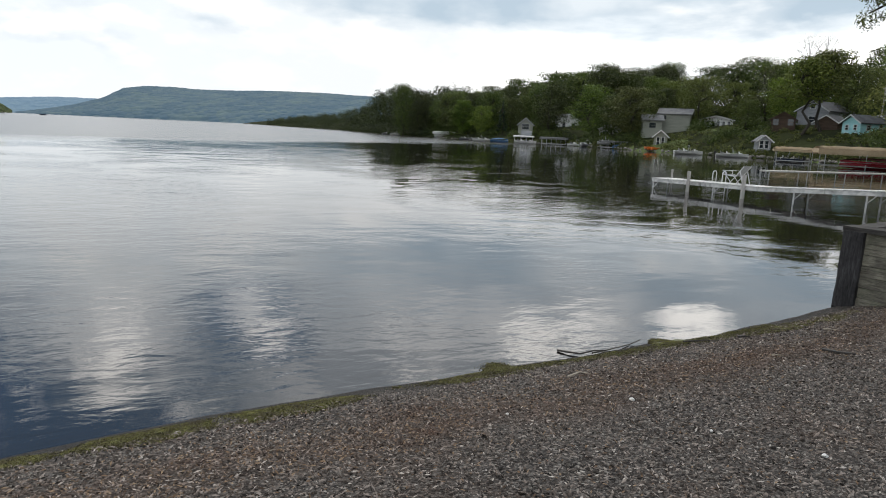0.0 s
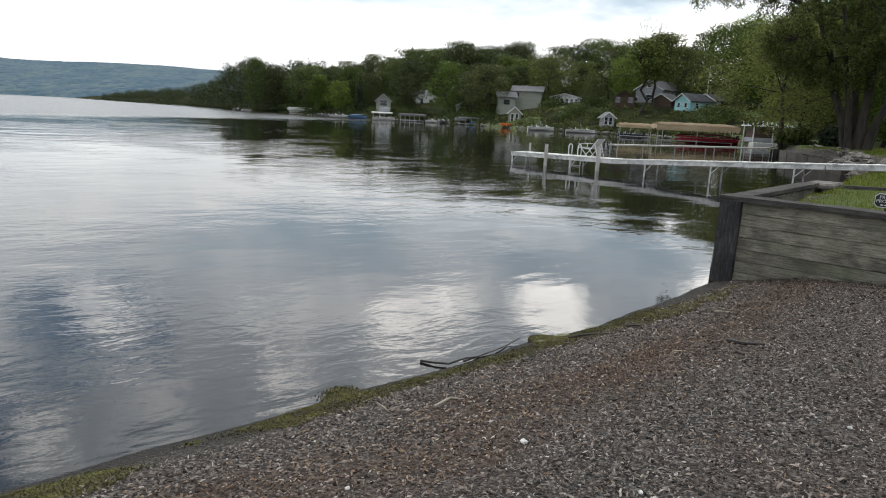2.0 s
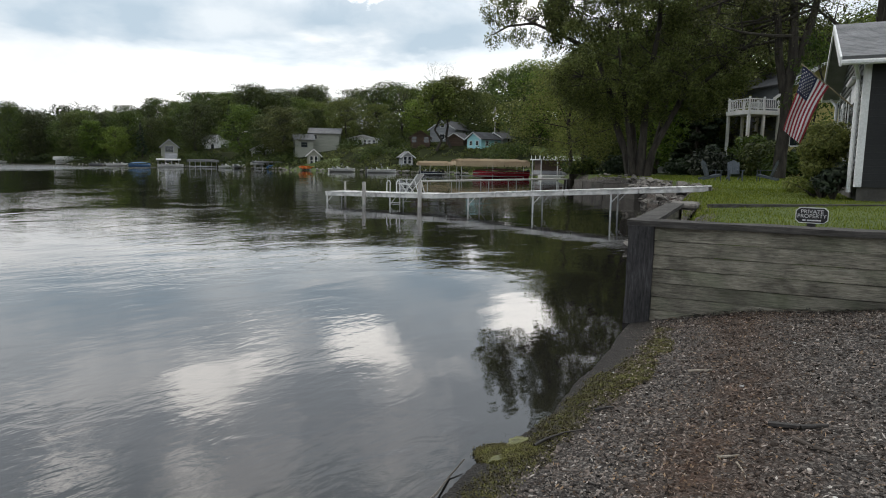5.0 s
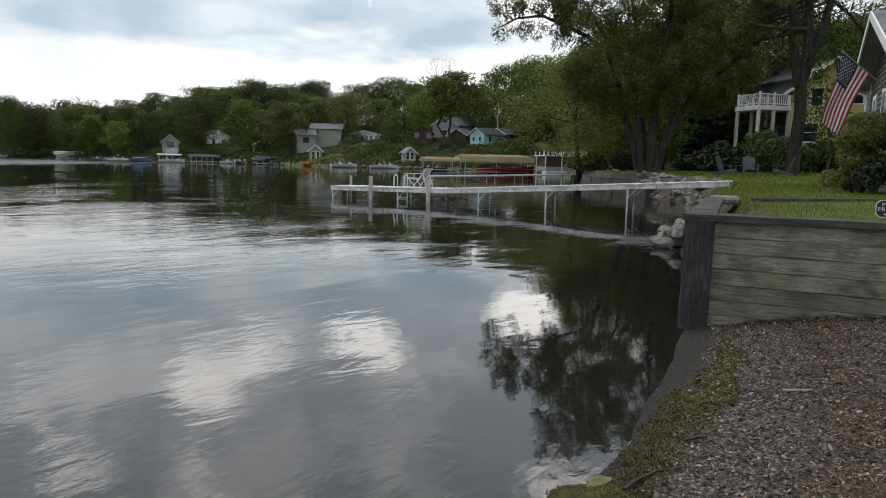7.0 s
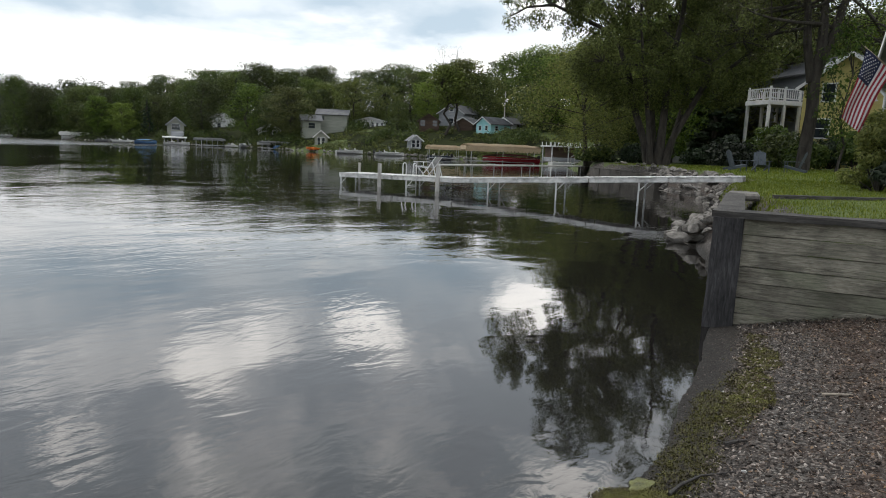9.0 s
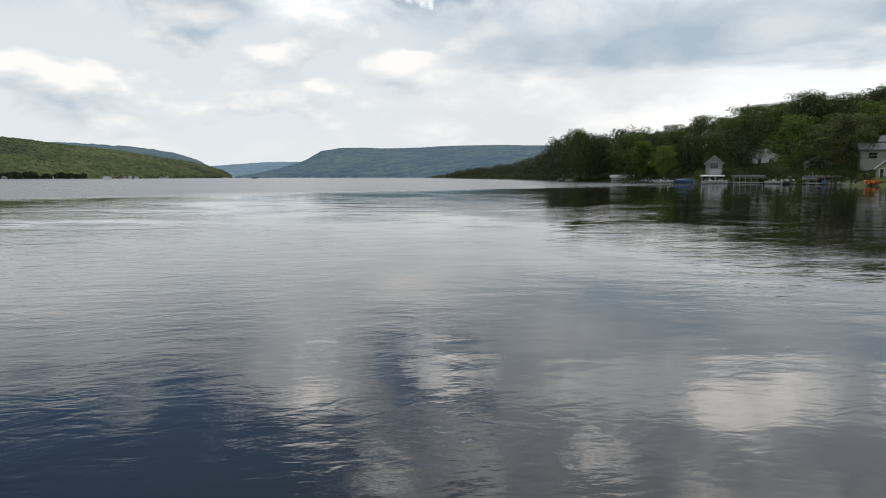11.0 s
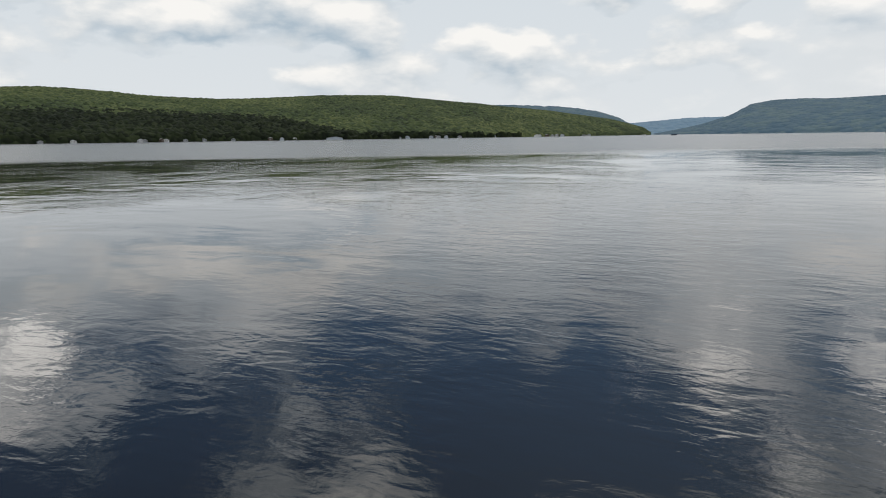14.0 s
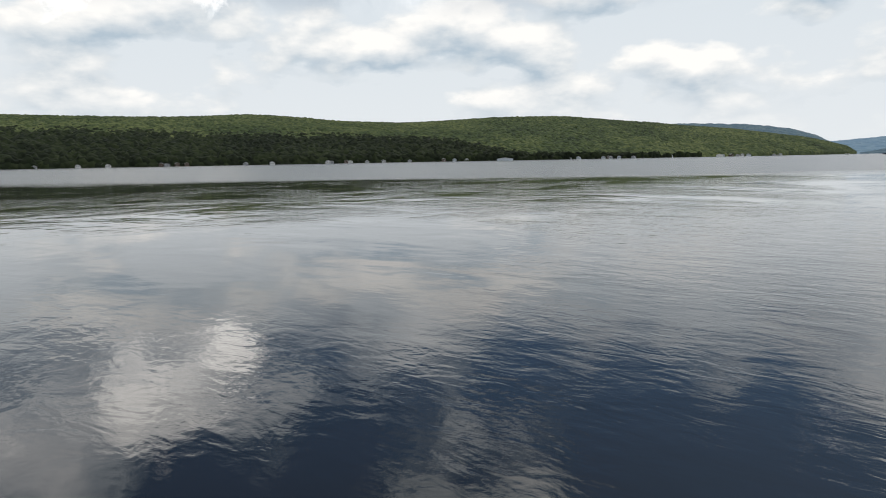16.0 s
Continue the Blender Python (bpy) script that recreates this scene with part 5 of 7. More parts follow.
def shrub(name, at, w_, h, leaves, size, seed, label, leaf=LEAF_A):
    qq = random.Random(seed)
    t = thing(name, at, 0, label, "shrub")
    bm = new_bm()
    cs, rs = [], []
    for k in range(26):
        a, z = k * 2.4, qq.uniform(0.15, 1.0)
        rr = w_ / 2 * (1 - 0.55 * z ** 2) * qq.uniform(0.35, 0.8)
        c = Vector((math.cos(a) * rr, math.sin(a) * rr, h * z * 0.85))
        limb(bm, (0, 0, -0.1), c, 0.022, 0.006, qq, 2, 4)
        cs.append(c)
        rs.append(w_ * qq.uniform(0.12, 0.22))
    part("branching_stem", bm, BARK, t)
    v, f = leaf_cloud(cs, rs, leaves, size, seed)
    v[:, 2] = np.maximum(v[:, 2], 0.02)
    o = new("foliage", mesh_np("foliage", v, f, leaf))
    o.parent = t
    return t


shrub("flowering_shrub", (12.1, 4.95, 1.05), 1.35, 1.7, 11000, 0.032, 3, "large green shrub beside the house wall", LEAF_WILLOW)
shrub("flowering_shrub", (12.75, 5.75, 1.05), 0.7, 0.5, 3000, 0.03, 4, "green shrub beside the house window", LEAF_B)
shrub("shrub", (11.75, 4.35, 1.1), 0.75, 0.6, 1800, 0.04, 6, "low dark shrub at the house corner", LEAF_DARK)
WILLOW = tree_meshes(161, 16.0, 6.6, 44, 15000, 0.14, LEAF_WILLOW, bare=0.22)
place_tree(WILLOW, "broadleaf_tree", 26.3, 42.0, 9.6, 1.35, "light green willow hanging over the bank")
place_tree(WILLOW, "broadleaf_tree", 31.5, 49.5, 10.5, 1.2, "light green tree over the bank")
for k, (x, y, wd, h) in enumerate(((31.5, 32.0, 4, 1.7), (34, 30.0, 4.5, 2.4), (35.6, 33.2, 3.0, 3.0), (33.2, 34.2, 3.0, 2.2), (36.5, 35.0, 4, 2.2), (32.8, 27.2, 3, 1.6), (28, 38, 3, 1.3), (26.5, 40.5, 2.6, 1.2), (34.5, 25.5, 2.2, 2.4), (38.5, 31.0, 3, 2.2), (29.8, 47.5, 2.2, 1.0), (33.0, 55, 2.4, 1.2), (33, 37, 3, 1.4))):
    shrub("shrub", (x, y, gz(x, y)), wd, h, 2000, 0.13, 60 + k, "dark green shrub in the lakeside garden", (LEAF_DARK, LEAF_SHADED, LEAF_SHADED)[k % 3])


# ---- houses ----
def window(owner, c, w_, h, n, trim=WHITE, thick=0.06):
    """A framed window with a pane, on a wall whose outward direction is n (in the house's own axes)."""
    a = math.degrees(math.atan2(n[1], n[0])) - 90
    m = pose(c[0], c[1], c[2], 0, 0, a)
    b = new_bm()
    for x, z, sx, sz in ((0, h / 2, w_ + 0.16, 0.09), (0, -h / 2, w_ + 0.2, 0.09), (-w_ / 2, 0, 0.09, h), (w_ / 2, 0, 0.09, h), (0, 0, w_, 0.05)):
        box(b, (x, thick / 2, z), (sx, thick, sz))
    b.transform(m)
    f = part("window_frame", b, trim, owner)
    b = new_bm()
    box(b, (0, thick * 0.6, 0), (w_, 0.02, h))
    b.transform(m)
    part("pane", b, GLASS, f)
    return f


def gable_house(name, at, turn, size, wall_h, roof_h, wall_mat, roof_mat, label, over=0.4, windows=(), trim=WHITE, courses=0.0):
    """A house with its ridge along x: walls with gables, a roof with thickness, and windows as (face, along, z, width, height)."""
    L, W = size
    h = thing(name, at, turn, label, "house")
    b = new_bm()
    prof = [(-W / 2, -1.5), (W / 2, -1.5), (W / 2, wall_h), (0, wall_h + roof_h), (-W / 2, wall_h)]
    slab(b, prof, -L / 2, L / 2)
    for v in b.verts:
        x, y, z = v.co
        v.co = (z, x, y)
    bmesh.ops.recalc_face_normals(b, faces=b.faces[:])
    part("wall", b, wall_mat, h)
    if courses:
        b = new_bm()
        for k in range(int((wall_h + roof_h) / courses)):
            z = k * courses
            half = W / 2 if z < wall_h else W / 2 * (1 - (z - wall_h) / roof_h)
            for s in (-1, 1):
                box(b, (s * (L / 2 + 0.008), 0, z + courses * 0.5), (0.02, 2 * half, courses * 0.86), (0, s * 4, 0))
                if z < wall_h - courses:
                    box(b, (0, s * (W / 2 + 0.008), z + courses * 0.5), (L, 0.02, courses * 0.86), (-s * 4, 0, 0))
        part("siding", b, wall_mat, h)
    ln = math.hypot(W / 2 + over, roof_h * (W / 2 + over) / (W / 2))
    ang = math.degrees(math.atan2(roof_h, W / 2))
    for s in (-1, 1):
        b = new_bm()
        cy, cz = s * (W / 2 + over) / 2, wall_h + roof_h - roof_h * ((W / 2 + over) / 2) / (W / 2) + 0.09
        box(b, (0, cy, cz), (L + 2 * over, ln, 0.12), (-s * ang, 0, 0))
        part("roof", b, roof_mat, h)
    for e in (-1, 1):
        for s in (-1, 1):
            b = new_bm()
            cy, cz = s * (W / 2 + over) / 2, wall_h + roof_h - roof_h * ((W / 2 + over) / 2) / (W / 2) + 0.03
            box(b, (e * (L / 2 + over + 0.012), cy, cz), (0.03, ln, 0.2), (-s * ang, 0, 0))
            part("bargeboard", b, trim, h)
    for face, along, z, ww, hh in windows:
        c, n = {"x+": ((L / 2, along, z), (1, 0)), "x-": ((-L / 2, along, z), (-1, 0)), "y+": ((along, W / 2, z), (0, 1)), "y-": ((along, -W / 2, z), (0, -1))}[face]
        window(h, c, ww, hh, n, trim)
    return h


# the dark house close by: gable towards the lake, charcoal wall towards the beach
HC = Vector((11.72, 3.88))
ha, hb = Vector((0.70, 0.714)), Vector((0.714, -0.70))
HW, HL = 6.3, 9.0
hm = HC + ha * HW / 2 + hb * HL / 2
near_house = thing("dark_house", (hm.x, hm.y, 0), math.degrees(math.atan2(hb.y, hb.x)), "charcoal-sided house with grey shingled gable and white trim", "house")
# own axes: x inland, y along the shore; the gable that faces the lake is at -x, the charcoal wall at -y
Z0, ZE, ZP = 1.27, 3.56, 4.62
b = new_bm()
box(b, (0, 0, (Z0 + 0.3) / 2), (HL - 0.06, HW - 0.06, Z0 - 0.3 + 0.02))
part("foundation", b, FOOTING, near_house, "grey concrete foundation")
b = new_bm()
slab(b, [(-HW / 2 + 0.02, Z0), (HW / 2 - 0.02, Z0), (HW / 2 - 0.02, ZE), (0, ZP - 0.1), (-HW / 2 + 0.02, ZE)], -HL / 2 + 0.02, HL / 2 - 0.02)
for v in b.verts:
    x, y, z = v.co
    v.co = (z, x, y)
bmesh.ops.recalc_face_normals(b, faces=b.faces[:])
part("wall", b, SHINGLE, near_house)
course = 0.125
for k in range(int((ZE - Z0) / course)):
    b = new_bm()
    box(b, (0, -HW / 2 + 0.0, Z0 + course * (k + 0.5)), (HL, 0.018, course * 0.98), (9, 0, 0))
    part("siding_board", b, SIDINGDARK, near_house)
for k in range(int((ZP - Z0) / course)):
    z = Z0 + course * (k + 0.5)
    half = HW / 2 if z < ZE else HW / 2 * (ZP - z) / (ZP - ZE)
    b = new_bm()
    box(b, (-HL / 2, 0, z), (0.018, 2 * half, course * 0.96), (0, 9, 0))
    part("siding_board", b, SHINGLE, near_house)
rise = math.degrees(math.atan2(ZP - ZE, HW / 2))
OV = 0.42
for s in (-1, 1):
    cy = s * (HW / 2 + OV) / 2
    cz = ZP - (ZP - ZE) * ((HW / 2 + OV) / 2) / (HW / 2) + 0.06
    ln = (HW / 2 + OV) / math.cos(radians(rise))
    b = new_bm()
    box(b, (0, cy, cz + 0.02), (HL + 2 * OV, ln, 0.05), (-s * rise, 0, 0))
    rf = part("roof", b, ROOFGREY, near_house, "grey asphalt shingle roof")
    rows_n = int(ln / 0.14)
    for k in range(rows_n):
        t = (k + 0.5) / rows_n
        yy, zz = s * (HW / 2 + OV) * t, ZP + 0.075 - (ZP - ZE) * (HW / 2 + OV) * t / (HW / 2)
        b = new_bm()
        box(b, (0, yy, zz + 0.022), (HL + 2 * OV, ln / rows_n + 0.02, 0.012), (-s * (rise - 4), 0, 0))
        part("shingle_course", b, ROOFGREY, rf)
    b = new_bm()
    box(b, (0, cy, cz - 0.05), (HL + 2 * OV - 0.06, ln - 0.04, 0.03), (-s * rise, 0, 0))
    part("soffit", b, SOFFIT, near_house)
    for e in (-1, 1):
        b = new_bm()
        box(b, (e * (HL / 2 + OV), cy, cz - 0.04), (0.035, ln + 0.02, 0.17), (-s * rise, 0, 0), 0.005)
        part("bargeboard", b, WHITE, near_house)
    b = new_bm()
    ye = s * (HW / 2 + OV)
    ze = ZP - (ZP - ZE) * (HW / 2 + OV) / (HW / 2)
    box(b, (0, ye, ze + 0.0), (HL + 2 * OV, 0.10, 0.085), None, 0.02)
    part("gutter", b, WHITE, near_house, "white rain gutter")
for s in (-1, 1):
    b = new_bm()
    box(b, (-HL / 2 + 0.03, s * (HW / 2 - 0.03), (Z0 + ZE) / 2), (0.12, 0.12, ZE - Z0), None, 0.006)
    part("corner_trim", b, WHITE, near_house)
    b = new_bm()
    rod(b, (-HL / 2 - 0.09, s * (HW / 2 - 0.16), Z0 - 0.1), (-HL / 2 - 0.09, s * (HW / 2 - 0.16), ZE - 0.35), 0.04, seg=8)
    rod(b, (-HL / 2 - 0.09, s * (HW / 2 - 0.16), ZE - 0.35), (-HL / 2 - 0.2, s * (HW / 2 + 0.34), ZE - 0.14), 0.04, seg=8)
    part("downspout", b, WHITE, near_house)
# white bay door and windows on the lake side
b = new_bm()
box(b, (-HL / 2 - 0.03, -HW / 2 + 1.15, Z0 + 0.98), (0.10, 1.15, 1.96), None, 0.01)
bay = part("bay_door", b, WHITE, near_house, "white panelled door in a projecting surround")
b = new_bm()
box(b, (-HL / 2 - 0.1, -HW / 2 + 1.15, Z0 + 2.0), (0.16, 1.3, 0.06), (0, -12, 0), 0.01)
part("hood", b, WHITE, bay)
for k in range(4):
    b = new_bm()
    box(b, (-HL / 2 - 0.092, -HW / 2 + 0.79 + k * 0.24, Z0 + 1.35), (0.012, 0.15, 0.42))
    part("pane", b, GLASS, bay)
for yy in (0.1, 1.9):
    window(near_house, (-HL / 2, yy, Z0 + 1.2), 0.6, 1.3, (-1, 0), WHITE, 0.035)

# ---- flag on a slanting pole at the house ----
POLE = surface("varnished_pole", (0.25, 0.2, 0.13), (0.36, 0.3, 0.2), 6.0, 0.4, 0.0)
RED = surface("flag_red", (0.26, 0.018, 0.03), (0.33, 0.025, 0.04), 3.0, 0.8, 0.0)
FWHITE = surface("flag_white", (0.62, 0.60, 0.60), (0.72, 0.70, 0.70), 3.0, 0.8, 0.0)
BLUE = surface("flag_blue", (0.012, 0.016, 0.05), (0.02, 0.026, 0.075), 3.0, 0.8, 0.0)
FOOT, TIP = Vector((12.35, 4.48, 2.66)), Vector((11.38, 4.98, 3.56))
flag = thing("flag", FOOT, 0, "striped flag with a starred blue canton hanging from a house pole", "flag")
b = new_bm()
rod(b, (0, 0, 0), TIP - FOOT, 0.015, 0.012, 8)
part("pole", b, POLE, flag)
FH, FLY = 0.62, 1.3
back = (FOOT - TIP).normalized()


def cloth(u, v):
    """u along the hoist from the tip, v along the fly; hangs down with folds."""
    side = Vector((-0.72, -0.69, 0))
    p = TIP - FOOT + back * (0.04 + u * FH * (1 - 0.42 * v)) + back * (0.025 * math.sin(v * 5 + u * 3))
    drop = v * FLY
    p = p + Vector((0, 0, -1)) * drop * 1.1 + side * (0.08 * math.sin(u * 7.5 + v * 2.2) * (0.15 + v)) - back * (0.24 * drop)
    return p


def cloth_patch(name, u0, u1, v0, v1, mat, lift=0.0, nu=2, nv=24):
    b = new_bm()
    g = [[b.verts.new(cloth(u0 + (u1 - u0) * i / nu, v0 + (v1 - v0) * j / nv) + Vector((-0.72, -0.69, 0)) * (lift + side * 0.004)) for j in range(nv + 1) for i in range(nu + 1)] for side in (0, 1)]
    n = nu + 1
    for s, vs in enumerate(g):
        for j in range(nv):
            for i in range(nu):
                f = (vs[j * n + i], vs[j * n + i + 1], vs[(j + 1) * n + i + 1], vs[(j + 1) * n + i])
                b.faces.new(f if s else f[::-1])
    return part(name, b, mat, flag, smooth=True)


for k in range(13):
    cloth_patch("stripe", k / 13, (k + 1) / 13, 0.4 if k < 7 else 0.0, 1.0, RED if k % 2 == 0 else FWHITE)
canton = cloth_patch("canton", 0, 7 / 13, 0, 0.4, BLUE, 0.0, 8, 12)
for side in (-0.006, 0.010):
    b = new_bm()
    for r in range(9):
        for c in range(6 if r % 2 == 0 else 5):
            u, v = (r + 0.9) / 10.6 * 7 / 13, (c + (0.75 if r % 2 == 0 else 1.25)) / 6.6 * 0.4
            o = cloth(u, v) + Vector((-0.72, -0.69, 0)) * side
            e1, e2 = (cloth(u + 0.01, v) - cloth(u, v)).normalized() * 0.017, (cloth(u, v + 0.01) - cloth(u, v)).normalized() * 0.017
            star = [o + (e1 * math.cos(a * math.pi / 5) + e2 * math.sin(a * math.pi / 5)) * (1.0 if a % 2 == 0 else 0.42) for a in range(10)]
            b.faces.new([b.verts.new(p) for p in star])
    part("star_field", b, FWHITE, canton, "rows of white stars")

# ---- houses on the slope ----
YELLOW = surface("yellow_siding", (0.52, 0.44, 0.16), (0.64, 0.55, 0.22), 1.0, 0.7, 0.002, 20.0, stretch=(1, 1, 5))
SAGE = surface("sage_siding", (0.25, 0.26, 0.22), (0.32, 0.33, 0.28), 0.6, 0.8, 0.002, 12.0, stretch=(1, 1, 5))
AQUA = surface("aqua_siding", (0.34, 0.66, 0.69), (0.44, 0.76, 0.79), 0.6, 0.7, 0.002, 12.0, stretch=(1, 1, 5))
PALEBLUE = surface("pale_siding", (0.50, 0.55, 0.62), (0.62, 0.67, 0.73), 0.6, 0.7, 0.002, 12.0, stretch=(1, 1, 5))
GREYW = surface("grey_siding", (0.30, 0.31, 0.33), (0.42, 0.43, 0.45), 0.6, 0.8, 0.002, 12.0, stretch=(1, 1, 5))
# Grey siding again, darkened: the wall's shadow is put into the colour
SHADEGREY = surface("shaded_grey_siding", (0.13, 0.14, 0.15), (0.19, 0.20, 0.21), 0.6, 0.8, 0.002, 12.0, stretch=(1, 1, 5))
BROWNW = surface("brown_boards", (0.07, 0.045, 0.032), (0.12, 0.08, 0.055), 0.6, 0.8, 0.002, 12.0, stretch=(1, 1, 5))
ROOFDK = surface("dark_roof", (0.07, 0.072, 0.078), (0.13, 0.132, 0.14), 0.8, 0.9, 0.01, 8.0)
TAN = surface("tan_canvas", (0.46, 0.35, 0.22), (0.56, 0.44, 0.29), 0.7, 0.8, 0.003, 10.0)


def toward_water(x, y):
    """Turn whose x axis points from a place to the viewer's beach."""
    return math.degrees(math.atan2(-4.5 - y, 0.9 - x))


yellow = gable_house("yellow_house", (42.8, 32.6, 2.1), toward_water(42, 31) - 14, (8.0, 5.6), 4.7, 1.95, YELLOW, ROOFDK, "yellow clapboard house with white balcony porch above the lawn",
                     windows=(("x+", -1.5, 1.8, 1.1, 1.3), ("x+", 1.5, 1.8, 1.0, 1.3), ("x+", -1.2, 4.2, 0.8, 1.2), ("x+", 1.2, 4.2, 0.8, 1.2), ("y-", 2.0, 3.9, 1.0, 1.5), ("y-", 0.3, 3.9, 1.0, 1.5)), courses=0.2)
# balcony porch on the lake side
porch = thing("balcony_porch", (40.6, 38.1, 1.7), toward_water(41, 38) + 42, "white railed balcony on square posts", "balcony")
pz = 4.25
b = new_bm()
box(b, (0, 0, pz), (2.6, 4.4, 0.34), None, 0.02)
part("deck", b, WHITE, porch)
for x in (-1.15, 1.15):
    for y in (-2.05, -0.7, 0.7, 2.05):
        b = new_bm()
        box(b, (x, y, pz / 2 - 0.3), (0.2, 0.2, pz + 0.6), None, 0.01)
        part("post", b, WHITE, porch)
        b = new_bm()
        box(b, (x, y, pz + 0.65), (0.13, 0.13, 1.1), None, 0.01)
        part("rail_post", b, WHITE, porch)
for x in (-1.2, 1.2):
    for z in (0.32, 1.02):
        b = new_bm()
        box(b, (x, 0, pz + z), (0.08, 4.25, 0.07))
        part("rail", b, WHITE, porch)
    for k in range(22):
        b = new_bm()
        box(b, (x, -2.05 + k * 4.1 / 21, pz + 0.67), (0.03, 0.035, 0.7))
        part("baluster", b, WHITE, porch)
for y in (-2.12, 2.12):
    for z in (0.32, 1.02):
        b = new_bm()
        box(b, (0, y, pz + z), (2.4, 0.08, 0.07))
        part("rail", b, WHITE, porch)
    for k in range(12):
        b = new_bm()
        box(b, (-1.15 + k * 2.3 / 11, y, pz + 0.67), (0.035, 0.03, 0.7))
        part("baluster", b, WHITE, porch)
gable_house("grey_house", (45.0, 40.4, 2.2), toward_water(45, 40) + 38, (7.0, 5.4), 6.1, 1.3, SHADEGREY, ROOFDK, "grey two-storey house behind the balcony", windows=(("x+", -1.4, 5.0, 0.9, 1.5), ("x+", -0.2, 5.0, 0.9, 1.5), ("x+", 1.4, 5.0, 1.2, 1.5), ("x+", -1.2, 2.4, 1.6, 1.9), ("x+", 1.2, 2.4, 1.6, 1.9)))
gable_house("white_cottage", (40.2, 49.2, gz(40, 49)), toward_water(40, 49), (3, 1.9), 1.9, 0.7, WHITE, ROOFDK, "small white cottage half hidden by trees", windows=(("x+", 0, 1.2, 0.8, 1.0),))
gable_house("white_cottage", (42.0, 48.0, gz(42, 48)), toward_water(42, 48), (3, 2.2), 2.2, 0.8, WHITE, ROOFDK, "small white cottage behind the hedge", windows=(("x+", 0.8, 1.2, 0.8, 1.0),))
gable_house("brown_cottage", (43.0, 46.4, gz(43, 46)), toward_water(43, 46), (3, 1.6), 2.6, 0.8, BROWNW, ROOFDK, "small brown cottage behind the hedge")

gable_house("sage_house", (18.95, 142.8, 4.5), toward_water(18, 140) + 84, (6.4, 5.0), 3.4, 1.1, SAGE, ROOFGREY, "sage-green two-storey house with grey roof above the shore", trim=SAGE, windows=(("y-", -2, 2.6, 0.8, 0.9), ("y+", -2, 2.6, 0.8, 0.9)))
gable_house("sage_annex", (13.9, 140.6, 4.1), toward_water(14, 142) + 96, (3.8, 4.5), 2.3, 1.1, SAGE, ROOFGREY, "lower sage-green wing with a grey roof", trim=SAGE, windows=(("y-", 0, 1.2, 1.4, 1.1), ("y+", 0, 1.2, 1.4, 1.1)))
gable_house("green_shed", (15.0, 129.6, 0.75), toward_water(15, 135), (2.4, 2.5), 2.3, 1.1, SAGE, ROOFGREY, "small sage shed with white doors at the water", windows=(("x+", -0.45, 1.2, 0.6, 1.8), ("x+", 0.45, 1.2, 0.6, 1.8)))
gable_house("garden_shed", (29.4, 110.6, 1.5), toward_water(29.6, 111.4) + 15, (2.0, 2.1), 1.4, 0.8, GREYW, ROOFGREY, "small grey shed with double white doors on the bank", windows=(("x+", -0.4, 0.75, 0.6, 1.3), ("x+", 0.4, 0.75, 0.6, 1.3)))
gable_house("aqua_house", (44.6, 111.6, 3.5), toward_water(45, 112) - 48, (4.8, 4.0), 2.9, 1.15, AQUA, ROOFDK, "turquoise cottage with white-trimmed windows on the slope",
            windows=(("x+", -0.9, 2.1, 0.7, 0.8), ("x+", 0.9, 2.1, 0.7, 0.8), ("x+", -0.9, 0.8, 0.7, 0.9), ("x+", 0.9, 0.7, 0.8, 1.1), ("y+", -1.2, 2.1, 0.7, 0.8), ("y+", 1.0, 2.1, 0.7, 0.8)))
gable_house("pale_cottage", (48.6, 113.4, 4.7), toward_water(50, 112) - 30, (4.2, 3.6), 2.0, 1.0, PALEBLUE, ROOFDK, "pale blue-white cottage beside the turquoise one", windows=(("x+", -0.9, 1.4, 0.8, 1.0), ("x+", 0.9, 1.4, 0.8, 1.0), ("y+", 0, 1.4, 0.8, 1.0)))
# White walls drawn with grey siding, so their shade sits in the colour
gable_house("grey_house", (43.6, 128.5, 5.4), toward_water(44, 130) - 30, (7.5, 6.0), 3.4, 1.7, GREYW, ROOFDK, "white house coloured shade-grey with dark roof above the slope", windows=(("x+", 0, 1.8, 1.2, 1.2), ("y-", -2, 1.8, 1.0, 1.2), ("y-", 2, 1.8, 1.0, 1.2), ("x+", 0, 4.2, 0.9, 0.9)))
gable_house("brown_cabin", (42.4, 119.8, 4.9), toward_water(41, 121) - 25, (4.2, 3.8), 1.7, 1.1, BROWNW, ROOFDK, "low brown cabin with a broad dark roof")
gable_house("brown_house", (35.6, 124.0, 4.0), toward_water(38, 131), (4.5, 3.9), 2.9, 1.2, BROWNW, ROOFDK, "brown wooden house behind trees", trim=BROWNW, windows=(("x+", -1.2, 2.4, 1.0, 1.2), ("x+", 1.2, 2.4, 1.0, 1.2)))
gable_house("white_house", (27.9, 146.6, 5.4), toward_water(32, 148), (4.0, 6.8), 1.7, 0.8, WHITE, ROOFDK, "white house half hidden in the wood", windows=tuple(("x+", -2.6 + 1.04 * k, 0.9, 0.6, 1.1) for k in range(6)))
gable_house("tower_house", (-15.4, 166.0, 2.2), toward_water(-15, 171), (4.0, 3.7), 2.6, 1.6, SAGE, ROOFGREY, "grey house with a steep gable by the water", trim=GREYW, windows=(("x+", 0, 2.0, 1.8, 1.4), ("x+", 0, 0.5, 2.0, 0.8)))
gable_house("white_house", (-6.0, 181.0, 3.7), toward_water(-5, 178) + 25, (5.0, 6.4), 2.8, 1.8, WHITE, ROOFDK, "white house among trees", windows=(("x+", -1.4, 1.5, 1.0, 1.3), ("x+", 1.4, 1.5, 1.0, 1.3)))
